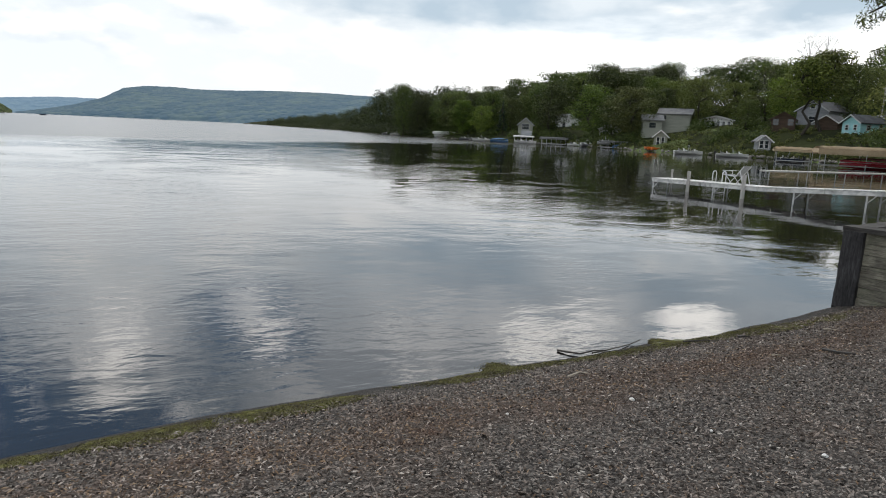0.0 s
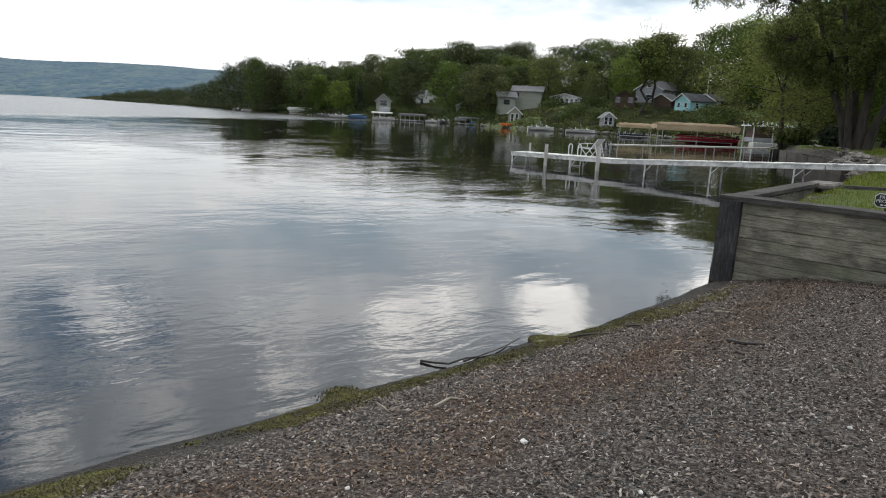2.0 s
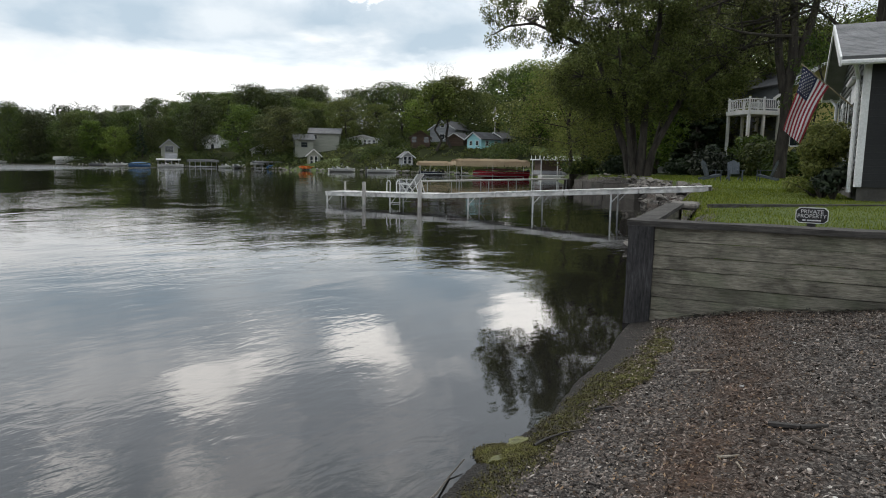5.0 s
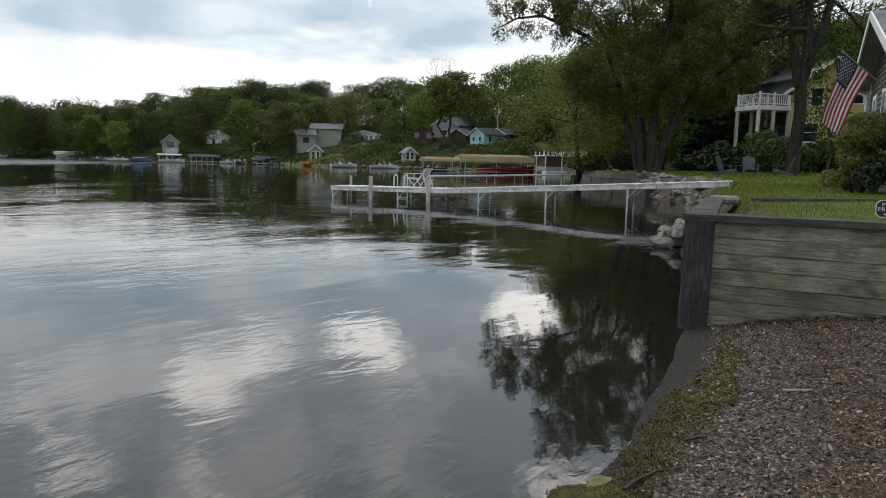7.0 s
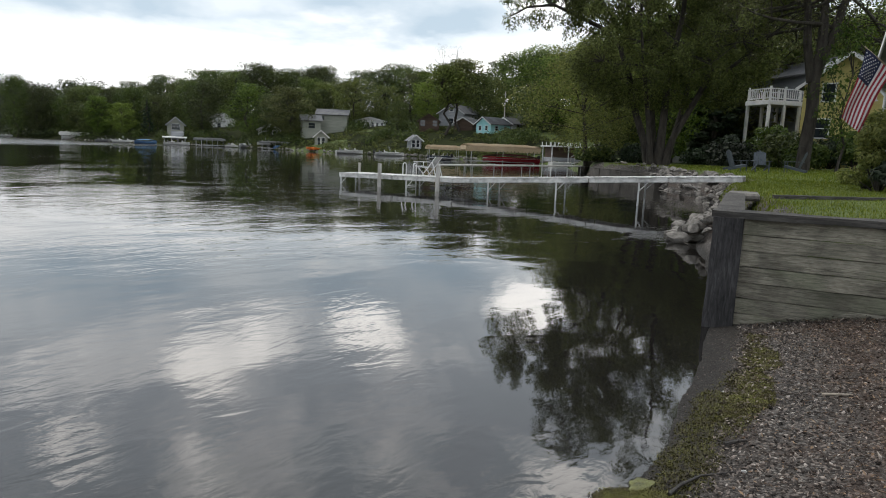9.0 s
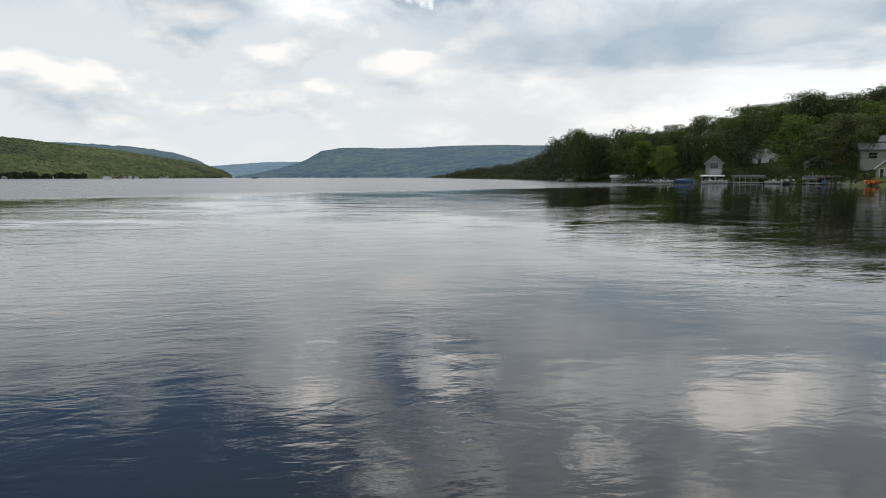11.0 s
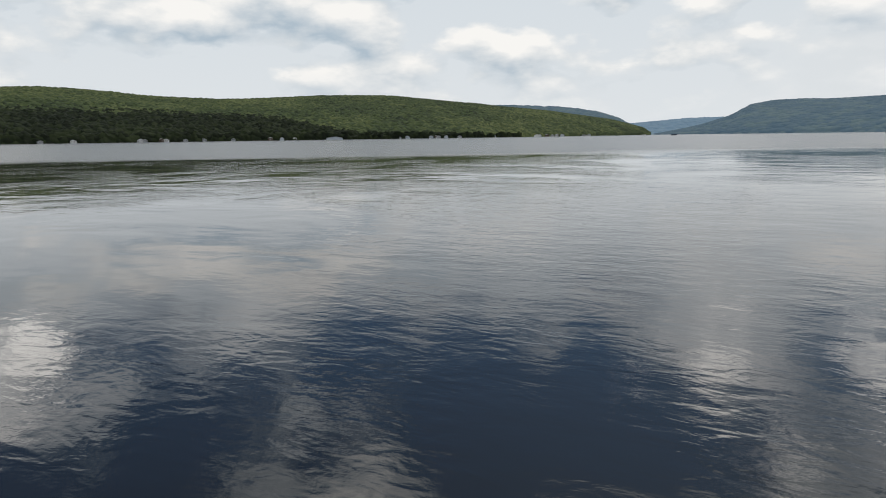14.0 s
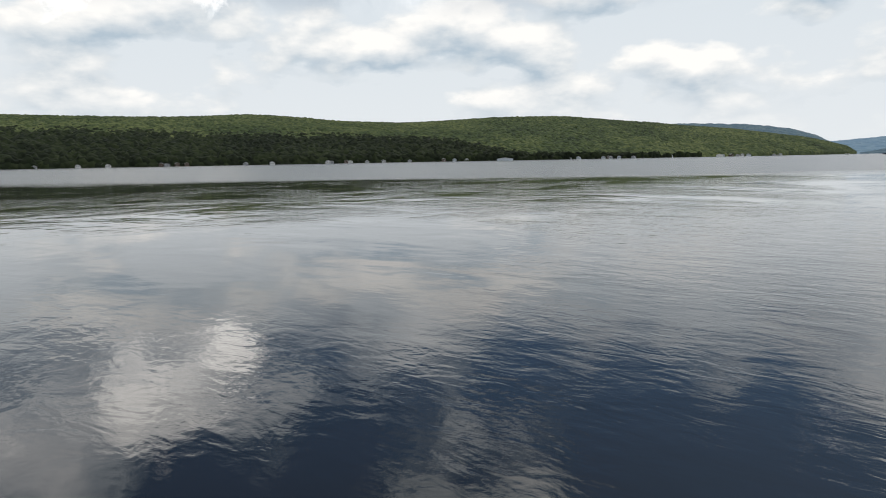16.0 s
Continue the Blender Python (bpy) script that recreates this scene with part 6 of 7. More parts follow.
gable_house("white_house", (6.0, 158.0, 2.2), toward_water(8, 153), (4.0, 5.2), 2.2, 1.4, WHITE, ROOFGREY, "white cottage behind a willow", windows=(("x+", -1.2, 1.2, 0.9, 1.0), ("x+", 1.2, 1.2, 0.9, 1.0)))


# ---- boats, boat lifts and shore clutter ----
def hull_mesh(bm, L, B, H, z=0.0):
    """An open boat hull: pointed bow at +x, flat stern, thick rim."""
    rings = []
    for i in range(9):
        t = i / 8
        w_ = B / 2 * (1 - max(0, (t - 0.45) / 0.55) ** 2.2) + 0.02
        sheer = H * (1 + 0.18 * t * t)
        x = -L / 2 + L * t
        rings.append([(x, -w_, z + sheer), (x, -w_ * 0.82, z + H * 0.35), (x, -w_ * 0.3, z - 0.08 + 0.25 * H * max(0, t - 0.7) / 0.3), (x, w_ * 0.3, z - 0.08 + 0.25 * H * max(0, t - 0.7) / 0.3), (x, w_ * 0.82, z + H * 0.35), (x, w_, z + sheer),
                      (x, w_ * 0.86, z + sheer), (x, 0, z + sheer * 0.72), (x, -w_ * 0.86, z + sheer)])
    vs = [[bm.verts.new(p) for p in r] for r in rings]
    n = len(vs[0])
    for a, b in zip(vs, vs[1:]):
        for k in range(n):
            bm.faces.new((a[k], a[(k + 1) % n], b[(k + 1) % n], b[k]))
    bm.faces.new(vs[0][::-1])
    bm.faces.new(vs[-1])
    bmesh.ops.recalc_face_normals(bm, faces=bm.faces[:])
    return bm


DKRED = surface("red_gelcoat", (0.20, 0.012, 0.02), (0.27, 0.02, 0.03), 1.0, 0.25, 0.0)
MAROON = surface("maroon_cover", (0.06, 0.012, 0.016), (0.10, 0.02, 0.026), 2.0, 0.8, 0.004, 12.0)
BLUECOVER = surface("blue_cover", (0.05, 0.13, 0.27), (0.09, 0.20, 0.38), 1.0, 0.8, 0.004, 8.0)
NAVY = surface("navy_gelcoat", (0.02, 0.03, 0.055), (0.04, 0.05, 0.08), 1.0, 0.3, 0.0)
ORANGE = surface("orange_plastic", (0.62, 0.16, 0.03), (0.75, 0.22, 0.05), 1.0, 0.4, 0.0)
GREYPL = surface("grey_plastic", (0.14, 0.145, 0.15), (0.22, 0.225, 0.23), 2.0, 0.5, 0.0)
DARKPL = surface("black_plastic", (0.015, 0.015, 0.016), (0.03, 0.03, 0.032), 2.0, 0.4, 0.0)
CANVASW = surface("white_canvas", (0.62, 0.62, 0.60), (0.74, 0.74, 0.72), 0.8, 0.8, 0.003, 10.0)


def motor_boat(at, turn, L, B, H, hull, stripe, label, cover=None, screen=True, motor=True):
    t = thing("motor_boat", at, turn, label, "boat", "boats along the shore")
    part("hull", hull_mesh(new_bm(), L, B, H), hull, t, smooth=False)
    if stripe:
        b = hull_mesh(new_bm(), L * 1.004, B * 1.02, H * 0.16, H * 0.70)
        part("stripe", b, stripe, t)
    if cover:
        b = hull_mesh(new_bm(), L * 0.93, B * 0.9, 0.12, H * 1.02)
        for v in b.verts:
            v.co.z += 0.34 * max(0.0, 1 - (v.co.x / (L * 0.5)) ** 2) * max(0.0, 1 - (v.co.y / (B * 0.5)) ** 2)
        part("cover", b, cover, t)
    if not cover:
        for k, x in enumerate((-0.3, -0.12, 0.26)):
            b = new_bm()
            box(b, (L * x, 0, H + 0.02), (L * 0.09, B * 0.66, 0.28), None, 0.05)
            box(b, (L * x - L * 0.05, 0, H + 0.2), (0.1, B * 0.66, 0.42), (0, -10, 0), 0.04)
            part("seat", b, (GREYPL, CANVASW, CANVASW)[k], t)
        b = new_bm()
        for s in (-1, 1):
            rod(b, (L * 0.05, s * B * 0.43, H), (-L * 0.02, s * B * 0.40, H + 0.95), 0.025, seg=6)
        rod(b, (-L * 0.02, -B * 0.40, H + 0.95), (-L * 0.02, B * 0.40, H + 0.95), 0.025, seg=6)
        part("top_frame", b, METAL, t)
    if screen:
        b = new_bm()
        box(b, (L * 0.12, 0, H + 0.22), (0.05, B * 0.75, 0.4), (0, -25, 0), 0.01)
        part("windscreen", b, GLASS, t)
    if motor:
        b = new_bm()
        box(b, (-L / 2 - 0.15, 0, H + 0.12), (0.36, 0.3, 0.5), (0, 8, 0), 0.06)
        box(b, (-L / 2 - 0.18, 0, H * 0.3), (0.14, 0.1, 0.9))
        part("outboard_motor", b, DARKPL, t)
    return t


def boat_lift(at, turn, L, W, top, canvas, label, valance=0.35, posts=3):
    """A canopy on a pipe frame: arched canvas with a scalloped edge, posts, cradle beams."""
    t = thing("boat_lift", at, turn, label, "boat lift", "boat lifts along the shore")
    b = new_bm()
    n, k = 14, 8
    grid = [[b.verts.new((-L / 2 + L * i / n, (j / k - 0.5) * W, top + 0.42 * (1 - (2 * j / k - 1) ** 2) * (1 - 0.25 * abs(2 * i / n - 1) ** 6) + 0.03 * math.sin(i * 2.3))) for j in range(k + 1)] for i in range(n + 1)]
    for i in range(n):
        for j in range(k):
            b.faces.new((grid[i][j], grid[i + 1][j], grid[i + 1][j + 1], grid[i][j + 1]))
    bmesh.ops.solidify(b, geom=b.faces[:], thickness=0.03)
    can = part("canopy", b, canvas, t, smooth=True)
    if valance:
        m = int(L / 0.45)
        for s in (-1, 1):
            b = new_bm()
            for i in range(m):
                x = -L / 2 + (i + 0.5) * L / m
                w_ = L / m
                slab(b, [(x - w_ / 2, s * W / 2 - 0.015), (x + w_ / 2, s * W / 2 - 0.015), (x + w_ / 2, s * W / 2 + 0.015), (x - w_ / 2, s * W / 2 + 0.015)], top - valance * 0.7, top + 0.02)
                slab(b, [(x - w_ * 0.36, s * W / 2 - 0.013), (x + w_ * 0.36, s * W / 2 - 0.013), (x + w_ * 0.36, s * W / 2 + 0.013), (x - w_ * 0.36, s * W / 2 + 0.013)], top - valance, top - valance * 0.69)
            part("valance", b, canvas, can)
        for s in (-1, 1):
            b = new_bm()
            box(b, (s * L / 2, 0, top - valance * 0.25), (0.03, W, valance * 0.9))
            part("valance", b, canvas, can)
    for i in range(posts):
        x = -L * 0.42 + L * 0.84 * i / max(1, posts - 1)
        for s in (-1, 1):
            b = new_bm()
            rod(b, (x, s * W * 0.44, -1.2), (x, s * W * 0.44, top + 0.05), 0.045, seg=6)
            part("post", b, METAL, t)
    for s in (-1, 1):
        b = new_bm()
        box(b, (0, s * W * 0.44, 0.25), (L * 0.86, 0.08, 0.12))
        part("beam", b, METAL, t)
    return t


tw = toward_water
# the large tan canopy with the red boat
lift_turn = math.degrees(math.atan2(69.9 - 71.4, 35.5 - 26.2)) + 3
boat_lift((30.9, 72.3, 0), lift_turn, 9.4, 3.2, 1.95, TAN, "long tan canvas canopy with scalloped edge over a red boat", 0.55, 3)
motor_boat((32.0, 71.6, 0.05), lift_turn + 180, 7.0, 2.3, 0.72, DKRED, CANVASW, "dark red motor boat with white stripe and maroon cover", MAROON, False, True)
boat_lift((28.1, 87.8, 0), lift_turn - 4, 5.0, 2.6, 1.65, TAN, "smaller tan canvas canopy on a boat lift", 0.25, 2)
motor_boat((27.6, 88.0, 0.1), lift_turn + 176, 3.4, 1.4, 0.4, NAVY, None, "small dark boat under a tan canopy", None, False, True)
# white boathouse platform with posts
wb = thing("boathouse", (40.6, 74.8, 0), tw(40, 74) + 24, "white low boathouse with a railed flat roof", "boathouse")
b = new_bm()
box(b, (0, 0, 0.75), (3.0, 4.4, 0.5), None, 0.02)
wbw = part("wall", b, GREYW, wb)
# Dark block added where the roofed opening holds only shade
b = new_bm()
box(b, (0.2, 0, 1.65), (2.2, 4.1, 1.4))
part("back_wall", b, BROWNW, wbw, "dark brown block standing in for shade under the roof")
b = new_bm()
box(b, (0.15, 0, 2.42), (3.6, 4.9, 0.16), None, 0.02)
part("roof", b, WHITE, wb)
for k in range(9):
    for x in (-1.4, 1.6):
        b = new_bm()
        box(b, (x, -2.3 + k * 0.575, 2.72), (0.07, 0.09, 0.48), None, 0.01)
        part("rail_post", b, WHITE, wb)
for x in (-1.4, 1.6):
    for y in (-2.4, 0, 2.4):
        b = new_bm()
        box(b, (x + 0.35, y * 0.95, 1.0), (0.12, 0.12, 2.7))
        part("post", b, WHITE, wb)
b = new_bm()
box(b, (2.6, -0.6, 0.18), (1.4, 4.2, 0.5), None, 0.03)
part("float", b, CANVASW, wb)
wl = thing("wooden_stairs", (34.5, 60.0, 0.3), tw(34, 60) + 70, "grey wooden stairs down the bank", "stairs")
for k in range(9):
    b = new_bm()
    box(b, (k * 0.3, 0, k * 0.17), (0.3, 1.1, 0.05))
    part("step", b, POSTWOOD, wl)
for s in (-0.6, 0.6):
    b = new_bm()
    rod(b, (0, s, 0.9), (2.6, s, 2.4), 0.04)
    rod(b, (0, s, 0), (0, s, 0.9), 0.04)
    rod(b, (2.6, s, 1.4), (2.6, s, 2.4), 0.04)
    part("handrail", b, POSTWOOD, wl)
motor_boat((18.1, 112.0, 0.05), lift_turn + 8, 4.7, 1.9, 0.55, CANVASW, GREYPL, "white pontoon boat with grey trim moored at the shore", None, True, False)
motor_boat((24.0, 106.0, 0.02), lift_turn, 4.9, 1.9, 0.52, CANVASW, NAVY, "navy and white motor boat with outboard moored at the shore", None, True, True)
motor_boat((-20.5, 154.3, 0.05), 5, 4.4, 1.9, 0.6, BLUECOVER, CANVASW, "boat under a blue cover at the shore", BLUECOVER, False, False)
motor_boat((7.4, 137.6, 0.1), 10, 2.6, 1.2, 0.4, BLUECOVER, None, "small blue boat at a boat lift", BLUECOVER, False, False)
boat_lift((6.4, 138.6, 0), 5, 6.2, 2.6, 1.3, GREYPL, "grey framed boat lift over the water", 0.0, 5)
motor_boat((4.6, 141.0, 0.9), 0, 3.4, 1.8, 0.6, CANVASW, GREYPL, "white boat raised on a lift", None, True, False)
boat_lift((-41.5, 186.0, 0), 8, 6.8, 2.8, 1.7, CANVASW, "white canvas boat lift canopy on the dark shore", 0.5, 3)
motor_boat((-41.5, 185.9, 0.4), 8, 5.6, 2.0, 0.7, CANVASW, NAVY, "white boat under a white canopy", None, True, False)
boat_lift((-7.2, 153.6, 0), 2, 6.8, 2.8, 1.5, GREYPL, "long grey-roofed pier with posts", 0.2, 6)
motor_boat((-14.2, 155.2, 0.05), 0, 5.4, 2.0, 0.6, CANVASW, MAROON, "white cabin boat with a red stripe by the pier", None, True, False)
motor_boat((-1.5, 149.4, 0.05), -20, 4.5, 1.8, 0.5, CANVASW, None, "small white boat drawn up at the shore", None, False, False)
motor_boat((0.8, 146.6, 0.1), 30, 3.5, 1.6, 0.5, GREYPL, None, "small grey boat drawn up at the shore", None, False, False)
for k, (x, y) in enumerate(((-26.5, 163.6), (-31, 168.0), (-64, 212), (-70, 222))):
    motor_boat((x, y, 0.05), 10 * k, 4.6, 1.8, 0.55, (CANVASW, GREYPL)[k % 2], None, "small boat drawn up on the dark shore", None, k % 2 == 0, False)
for k, (x, y) in enumerate(((13.9, 126.2), (14.5, 125.6), (13.3, 126.9))):
    t = thing("kayak", (x, y, 0.35 + 0.1 * k), 15 + 6 * k, "orange plastic kayak drawn up on the bank", "kayak", "kayaks")
    part("hull", hull_mesh(new_bm(), 3.1, 0.75, 0.32), ORANGE, t)
# white boathouse front below the steep-gabled house
b = new_bm()
bh = thing("boathouse", (-15.0, 158.9, 0), tw(-15, 166), "white boathouse porch at the water", "boathouse")
box(b, (0, 0, 0.32), (2.4, 4.8, 0.2), None, 0.02)
part("deck", b, WHITE, bh)
for y in (-2.2, -0.7, 0.7, 2.2):
    b = new_bm()
    box(b, (0.9, y, 1.0), (0.12, 0.12, 1.4))
    part("post", b, WHITE, bh)
b = new_bm()
box(b, (0, 0, 1.75), (2.8, 5.2, 0.2), (0, 4, 0), 0.02)
part("roof", b, CANVASW, bh)
b = new_bm()
box(b, (-1.6, 0.6, 2.1), (0.3, 2.6, 2.2), None, 0.02)
part("wall", b, GREYW, bh)
# utility pole and the timber bank
for x, y, h in ((48.6, 116.4, 12.9 - gz(48.6, 116.4)),):
    up_ = thing("utility_pole", (x, y, gz(x, y)), 20, "grey wooden utility pole on the slope", "pole")
    b = new_bm()
    rod(b, (0, 0, -0.5), (0, 0, h), 0.12, 0.08)
    part("pole", b, POSTWOOD, up_)
    b = new_bm()
    box(b, (0, 0, h - 0.6), (0.9, 0.08, 0.1))
    part("crossarm", b, POSTWOOD, up_)
    b = new_bm()
    rod(b, (0.25, 0, h - 1.9), (0.25, 0, h - 1.2), 0.16)
    part("transformer", b, CANVASW, up_)
bank = thing("retaining_wall", (22.2, 118.6, 0.35), -42, "dark timber retaining wall above the moored boats", "retaining wall", kind="structure")
for k in range(5):
    b = new_bm()
    rough_board(b, (0, 0.8 + 0.25 * k, 0.35 + 0.28 * k), (8, 0.25, 0.27), 500 + k, 8)
    part("timber", b, BROWNW, bank)

# ---- cottages strung along the far shore ----
q = random.Random(31)
FARM = [GREYW, WHITE, PALEBLUE, BROWNW, WHITE, SAGE]
proto = []
for k in range(4):
    h = gable_house("far_cottage", (-900, 100, 0.5), 0, (5 + k, 5), 1.6 + 0.3 * k, 1.3, FARM[k], (ROOFDK, ROOFGREY)[k % 2], "tiny cottage on the far shore below the wooded hillside", windows=(("x+", -1.2, 1.0, 0.9, 0.9), ("x+", 1.2, 1.0, 0.9, 0.9)))
    h["group"] = "cottages on the far shore"
    proto.append(h)
for k in range(84):
    yaw = q.uniform(50, 118)
    foot = float(np.interp(yaw, [45.4, 48, 52, 60, 72, 100, 125], [1900, 1500, 1250, 1050, 950, 850, 820])) - q.uniform(4, 23)
    x, y = at_yaw(yaw, foot)
    m = pose(x, y, 0.6, 0, 0, tw(x, y) + q.uniform(-25, 25))
    if k < 4:
        proto[k].matrix_basis = m
    else:
        c = copy_thing(proto[k % 4], m)
gable_house("far_boathouse", (*at_yaw(72.0, 922), 0.4), tw(*at_yaw(72.0, 922)), (8, 22), 1.8, 1.8, PALEBLUE, PALEBLUE, "long pale boathouse on the far shore")
gable_house("far_boathouse", (*at_yaw(54.7, 1150), 0.4), tw(*at_yaw(54.7, 1150)), (7, 10), 2.4, 1.4, WHITE, WHITE, "bright white boathouse on the far shore")
for yaw, dist, ln in ((50.5, 1100, 9), (46, 1000, 6), (43.6, 900, 7), (27.0, 900, 8)):
    x, y = at_yaw(yaw, dist)
    motor_boat((x, y, 0.1), yaw, ln, 2.6, 1.2, (CANVASW, NAVY)[int(yaw) % 2], None, "distant boat on open water", None, True, False)


# ---- beach: stone chips, weed, twigs and litter ----
def beach_spots(n, seed, box_, keep):
    """Places on the beach that suit keep(inland distance, behind the wall)."""
    qn = np.random.RandomState(seed)
    x, y = qn.uniform(box_[0], box_[1], n), qn.uniform(box_[2], box_[3], n)
    ok = keep(inland(x, y), behind_wall(x, y))
    return x[ok], y[ok], qn


def chips(n, seed, box_, lo, hi, flat, mat, name, keep, sink=0.25):
    x, y, qn = beach_spots(n, seed, box_, keep)
    m = len(x)
    z = ground_z(x, y)
    s = lo + (hi - lo) * qn.rand(m) ** 3
    a = qn.uniform(0, 2 * np.pi, m)
    asp = qn.uniform(0.45, 1.0, m)
    tilt = qn.normal(0, 0.5, (m, 2))
    ring = []
    for k in range(5):
        th = a + k * 2 * np.pi / 5 + qn.uniform(-0.35, 0.35, m)
        lx, ly = np.cos(th) * s, np.sin(th) * s * asp
        px, py = lx * np.cos(a) - ly * np.sin(a), lx * np.sin(a) + ly * np.cos(a)
        ring.append(np.stack([x + px, y + py, z + px * tilt[:, 0] + py * tilt[:, 1] + s * flat * qn.uniform(-0.1, 0.5, m)], 1))
    topv = np.stack([x + qn.normal(0, 0.2, m) * s, y + qn.normal(0, 0.2, m) * s, z + s * flat * qn.uniform(0.8, 1.5, m)], 1)
    low = np.stack([x, y, z - s * flat], 1)
    v = np.stack(ring + [topv, low], 1).reshape(-1, 3)
    tri = []
    for k in range(5):
        tri += [(k, (k + 1) % 5, 5), ((k + 1) % 5, k, 6)]
    f = (np.arange(m)[:, None, None] * 7 + np.array(tri)[None]).reshape(-1, 3)
    return new(name, mesh_np(name, v, f, mat))


dry = lambda d, s: (d > 0.30) & (s < 0.12)
g1 = chips(150000, 1, (-2.2, 6.4, -7.6, 0.6), 0.004, 0.015, 0.5, CHIPS, "gravel", dry)
tagged(g1, "grey angular gravel covering the beach", "gravel", kind="stuff")
g2 = chips(9000, 2, (-3, 9.5, -8.4, 0.6), 0.009, 0.024, 0.5, CHIPS, "gravel", dry)
g3 = chips(120000, 3, (-2.6, 4.8, -7.6, 0.3), 0.0022, 0.0055, 0.5, CHIPS, "grit", lambda d, s: (d > 0.03) & (d < 0.5) & (s < 0.0))
tagged(g3, "fine dark grit on the wet strip beside the water", "grit", kind="stuff")
tagged(g2, "larger flat grey stones among the gravel", "gravel", kind="stuff")

WETCHIP = foliage("dark_debris", [(0.010, 0.008, 0.007), (0.028, 0.021, 0.017), (0.05, 0.04, 0.033), (0.11, 0.09, 0.075)], 0.0)
BARKCHIP = foliage("bark_litter", [(0.03, 0.018, 0.012), (0.08, 0.05, 0.034), (0.14, 0.09, 0.062), (0.24, 0.17, 0.12)], 0.0)


def litter(n, seed, box_, ln, wd, mat, name, keep, dens=None, rise=0.006):
    """Flat splinters and dead leaves."""
    x, y, qn = beach_spots(n, seed, box_, keep)
    if dens is not None:
        ok = vnoise(x * 0.8 + 4, y * 0.8) > dens
        x, y = x[ok], y[ok]
    m = len(x)
    z = ground_z(x, y) + rise * (0.6 + qn.rand(m))
    a = qn.uniform(0, np.pi, m)
    l, w_ = ln * (0.4 + qn.rand(m)), wd * (0.5 + qn.rand(m))
    u = np.stack([np.cos(a), np.sin(a), qn.normal(0, 0.25, m)], 1)
    s = np.stack([-np.sin(a), np.cos(a), qn.normal(0, 0.25, m)], 1)
    p = np.stack([x, y, z], 1)
    v = np.stack([p - u * l[:, None], p - s * w_[:, None], p + u * l[:, None], p + s * w_[:, None] + (0, 0, 0.003)], 1).reshape(-1, 3)
    return new(name, mesh_np(name, v, np.arange(m * 4).reshape(-1, 4), mat))


t = litter(130000, 13, (-2.2, 7.5, -7.6, 0.4), 0.015, 0.0038, CHIPS, "stone_slivers", lambda d, s: (d > 0.25) & (s < 0.1), None, 0.010)
tagged(t, "thin grey slate slivers lying on the gravel", "gravel", kind="stuff")
t = litter(90000, 3, (-2.2, 7.5, -7.6, 0.4), 0.014, 0.0042, BARKCHIP, "bark_litter", lambda d, s: (d > 0.35) & (s < 0.1) & ((np.sin(d * 9173.7 + s * 311.3) * 43758.5) % 1 < 0.16 + 0.75 * np.exp(-((d - 1.05) / 0.38) ** 2) + 0.5 * np.exp(np.minimum(s, 0) / 0.3)), 0.30, 0.010)
tagged(t, "reddish brown bark and leaf litter on the gravel", "litter", kind="stuff")
t = litter(26000, 23, (4.9, 9.0, -3.4, 0.4), 0.022, 0.006, WETCHIP, "bark_debris", lambda d, s: (d > 0.5) & (s < 0.02) & (s > -0.55) & ((np.sin(d * 7173.7 + s * 511.3) * 43758.5) % 1 < np.exp(s / 0.16)), None, 0.022)
tagged(t, "dark bark and twig debris heaped along the plank wall", "litter", kind="stuff")


def weed(n, seed, box_, lo, hi, name, keep, dens, thick, label, mid=0.22, half=0.17, round_=None, shift=0.0):
    """A matted strip of water weed: short curled blades in a low heap."""
    x, y, qn = beach_spots(n, seed, box_, keep)
    nz = vnoise(x * 1.4 + 11, y * 1.4 + 3) * 0.6 + vnoise(x * 5 + 3, y * 5) * 0.4
    ok = nz + qn.normal(0, 0.07, len(x)) > dens + 0.30 * (np.abs(inland(x, y) - mid - shift * smooth01((behind_wall(x, y) + 3.2) / 2.0)) / half) ** 2 + (0 if round_ is None else 0.3 * (np.hypot(x - round_[0], y - round_[1]) / round_[2]) ** 2)
    x, y, nz = x[ok], y[ok], nz[ok]
    m = len(x)
    z = np.maximum(ground_z(x, y), 0.0) + thick * (nz - dens) * qn.rand(m) * 3
    a = qn.uniform(0, 2 * np.pi, m)
    l = lo + (hi - lo) * qn.rand(m)
    u = np.stack([np.cos(a) * l, np.sin(a) * l, qn.normal(0, 0.35, m) * l], 1)
    s = np.stack([-np.sin(a), np.cos(a), qn.normal(0, 0.3, m)], 1) * 0.0012
    p = np.stack([x, y, z], 1)
    c = (0, 0, 0.008)
    v = np.stack([p - u - s, p - u + s, p + s * 1.4 + c, p + u, p - s * 1.4 + c], 1).reshape(-1, 3)
    ob = new(name, mesh_np(name, v, np.arange(m * 5).reshape(-1, 5), ALGAE))
    return tagged(ob, label, "water weed", kind="stuff")


weed(700000, 4, (-3.0, 4.8, -7.4, 0.2), 0.003, 0.010, "water_weed", lambda d, s: (d > 0.02) & (d < 0.75) & (s < -0.1), 0.39, 0.008, "mat of olive green water weed along the waterline", 0.17, 0.17, None, 0.22)
weed(90000, 5, (0.3, 1.6, -4.1, -2.9), 0.003, 0.010, "water_weed", lambda d, s: (d > -0.5) & (d < 0.2), 0.44, 0.006, "drifting clump of olive water weed at the edge", 0.0, 0.4, (0.93, -3.46, 0.2))
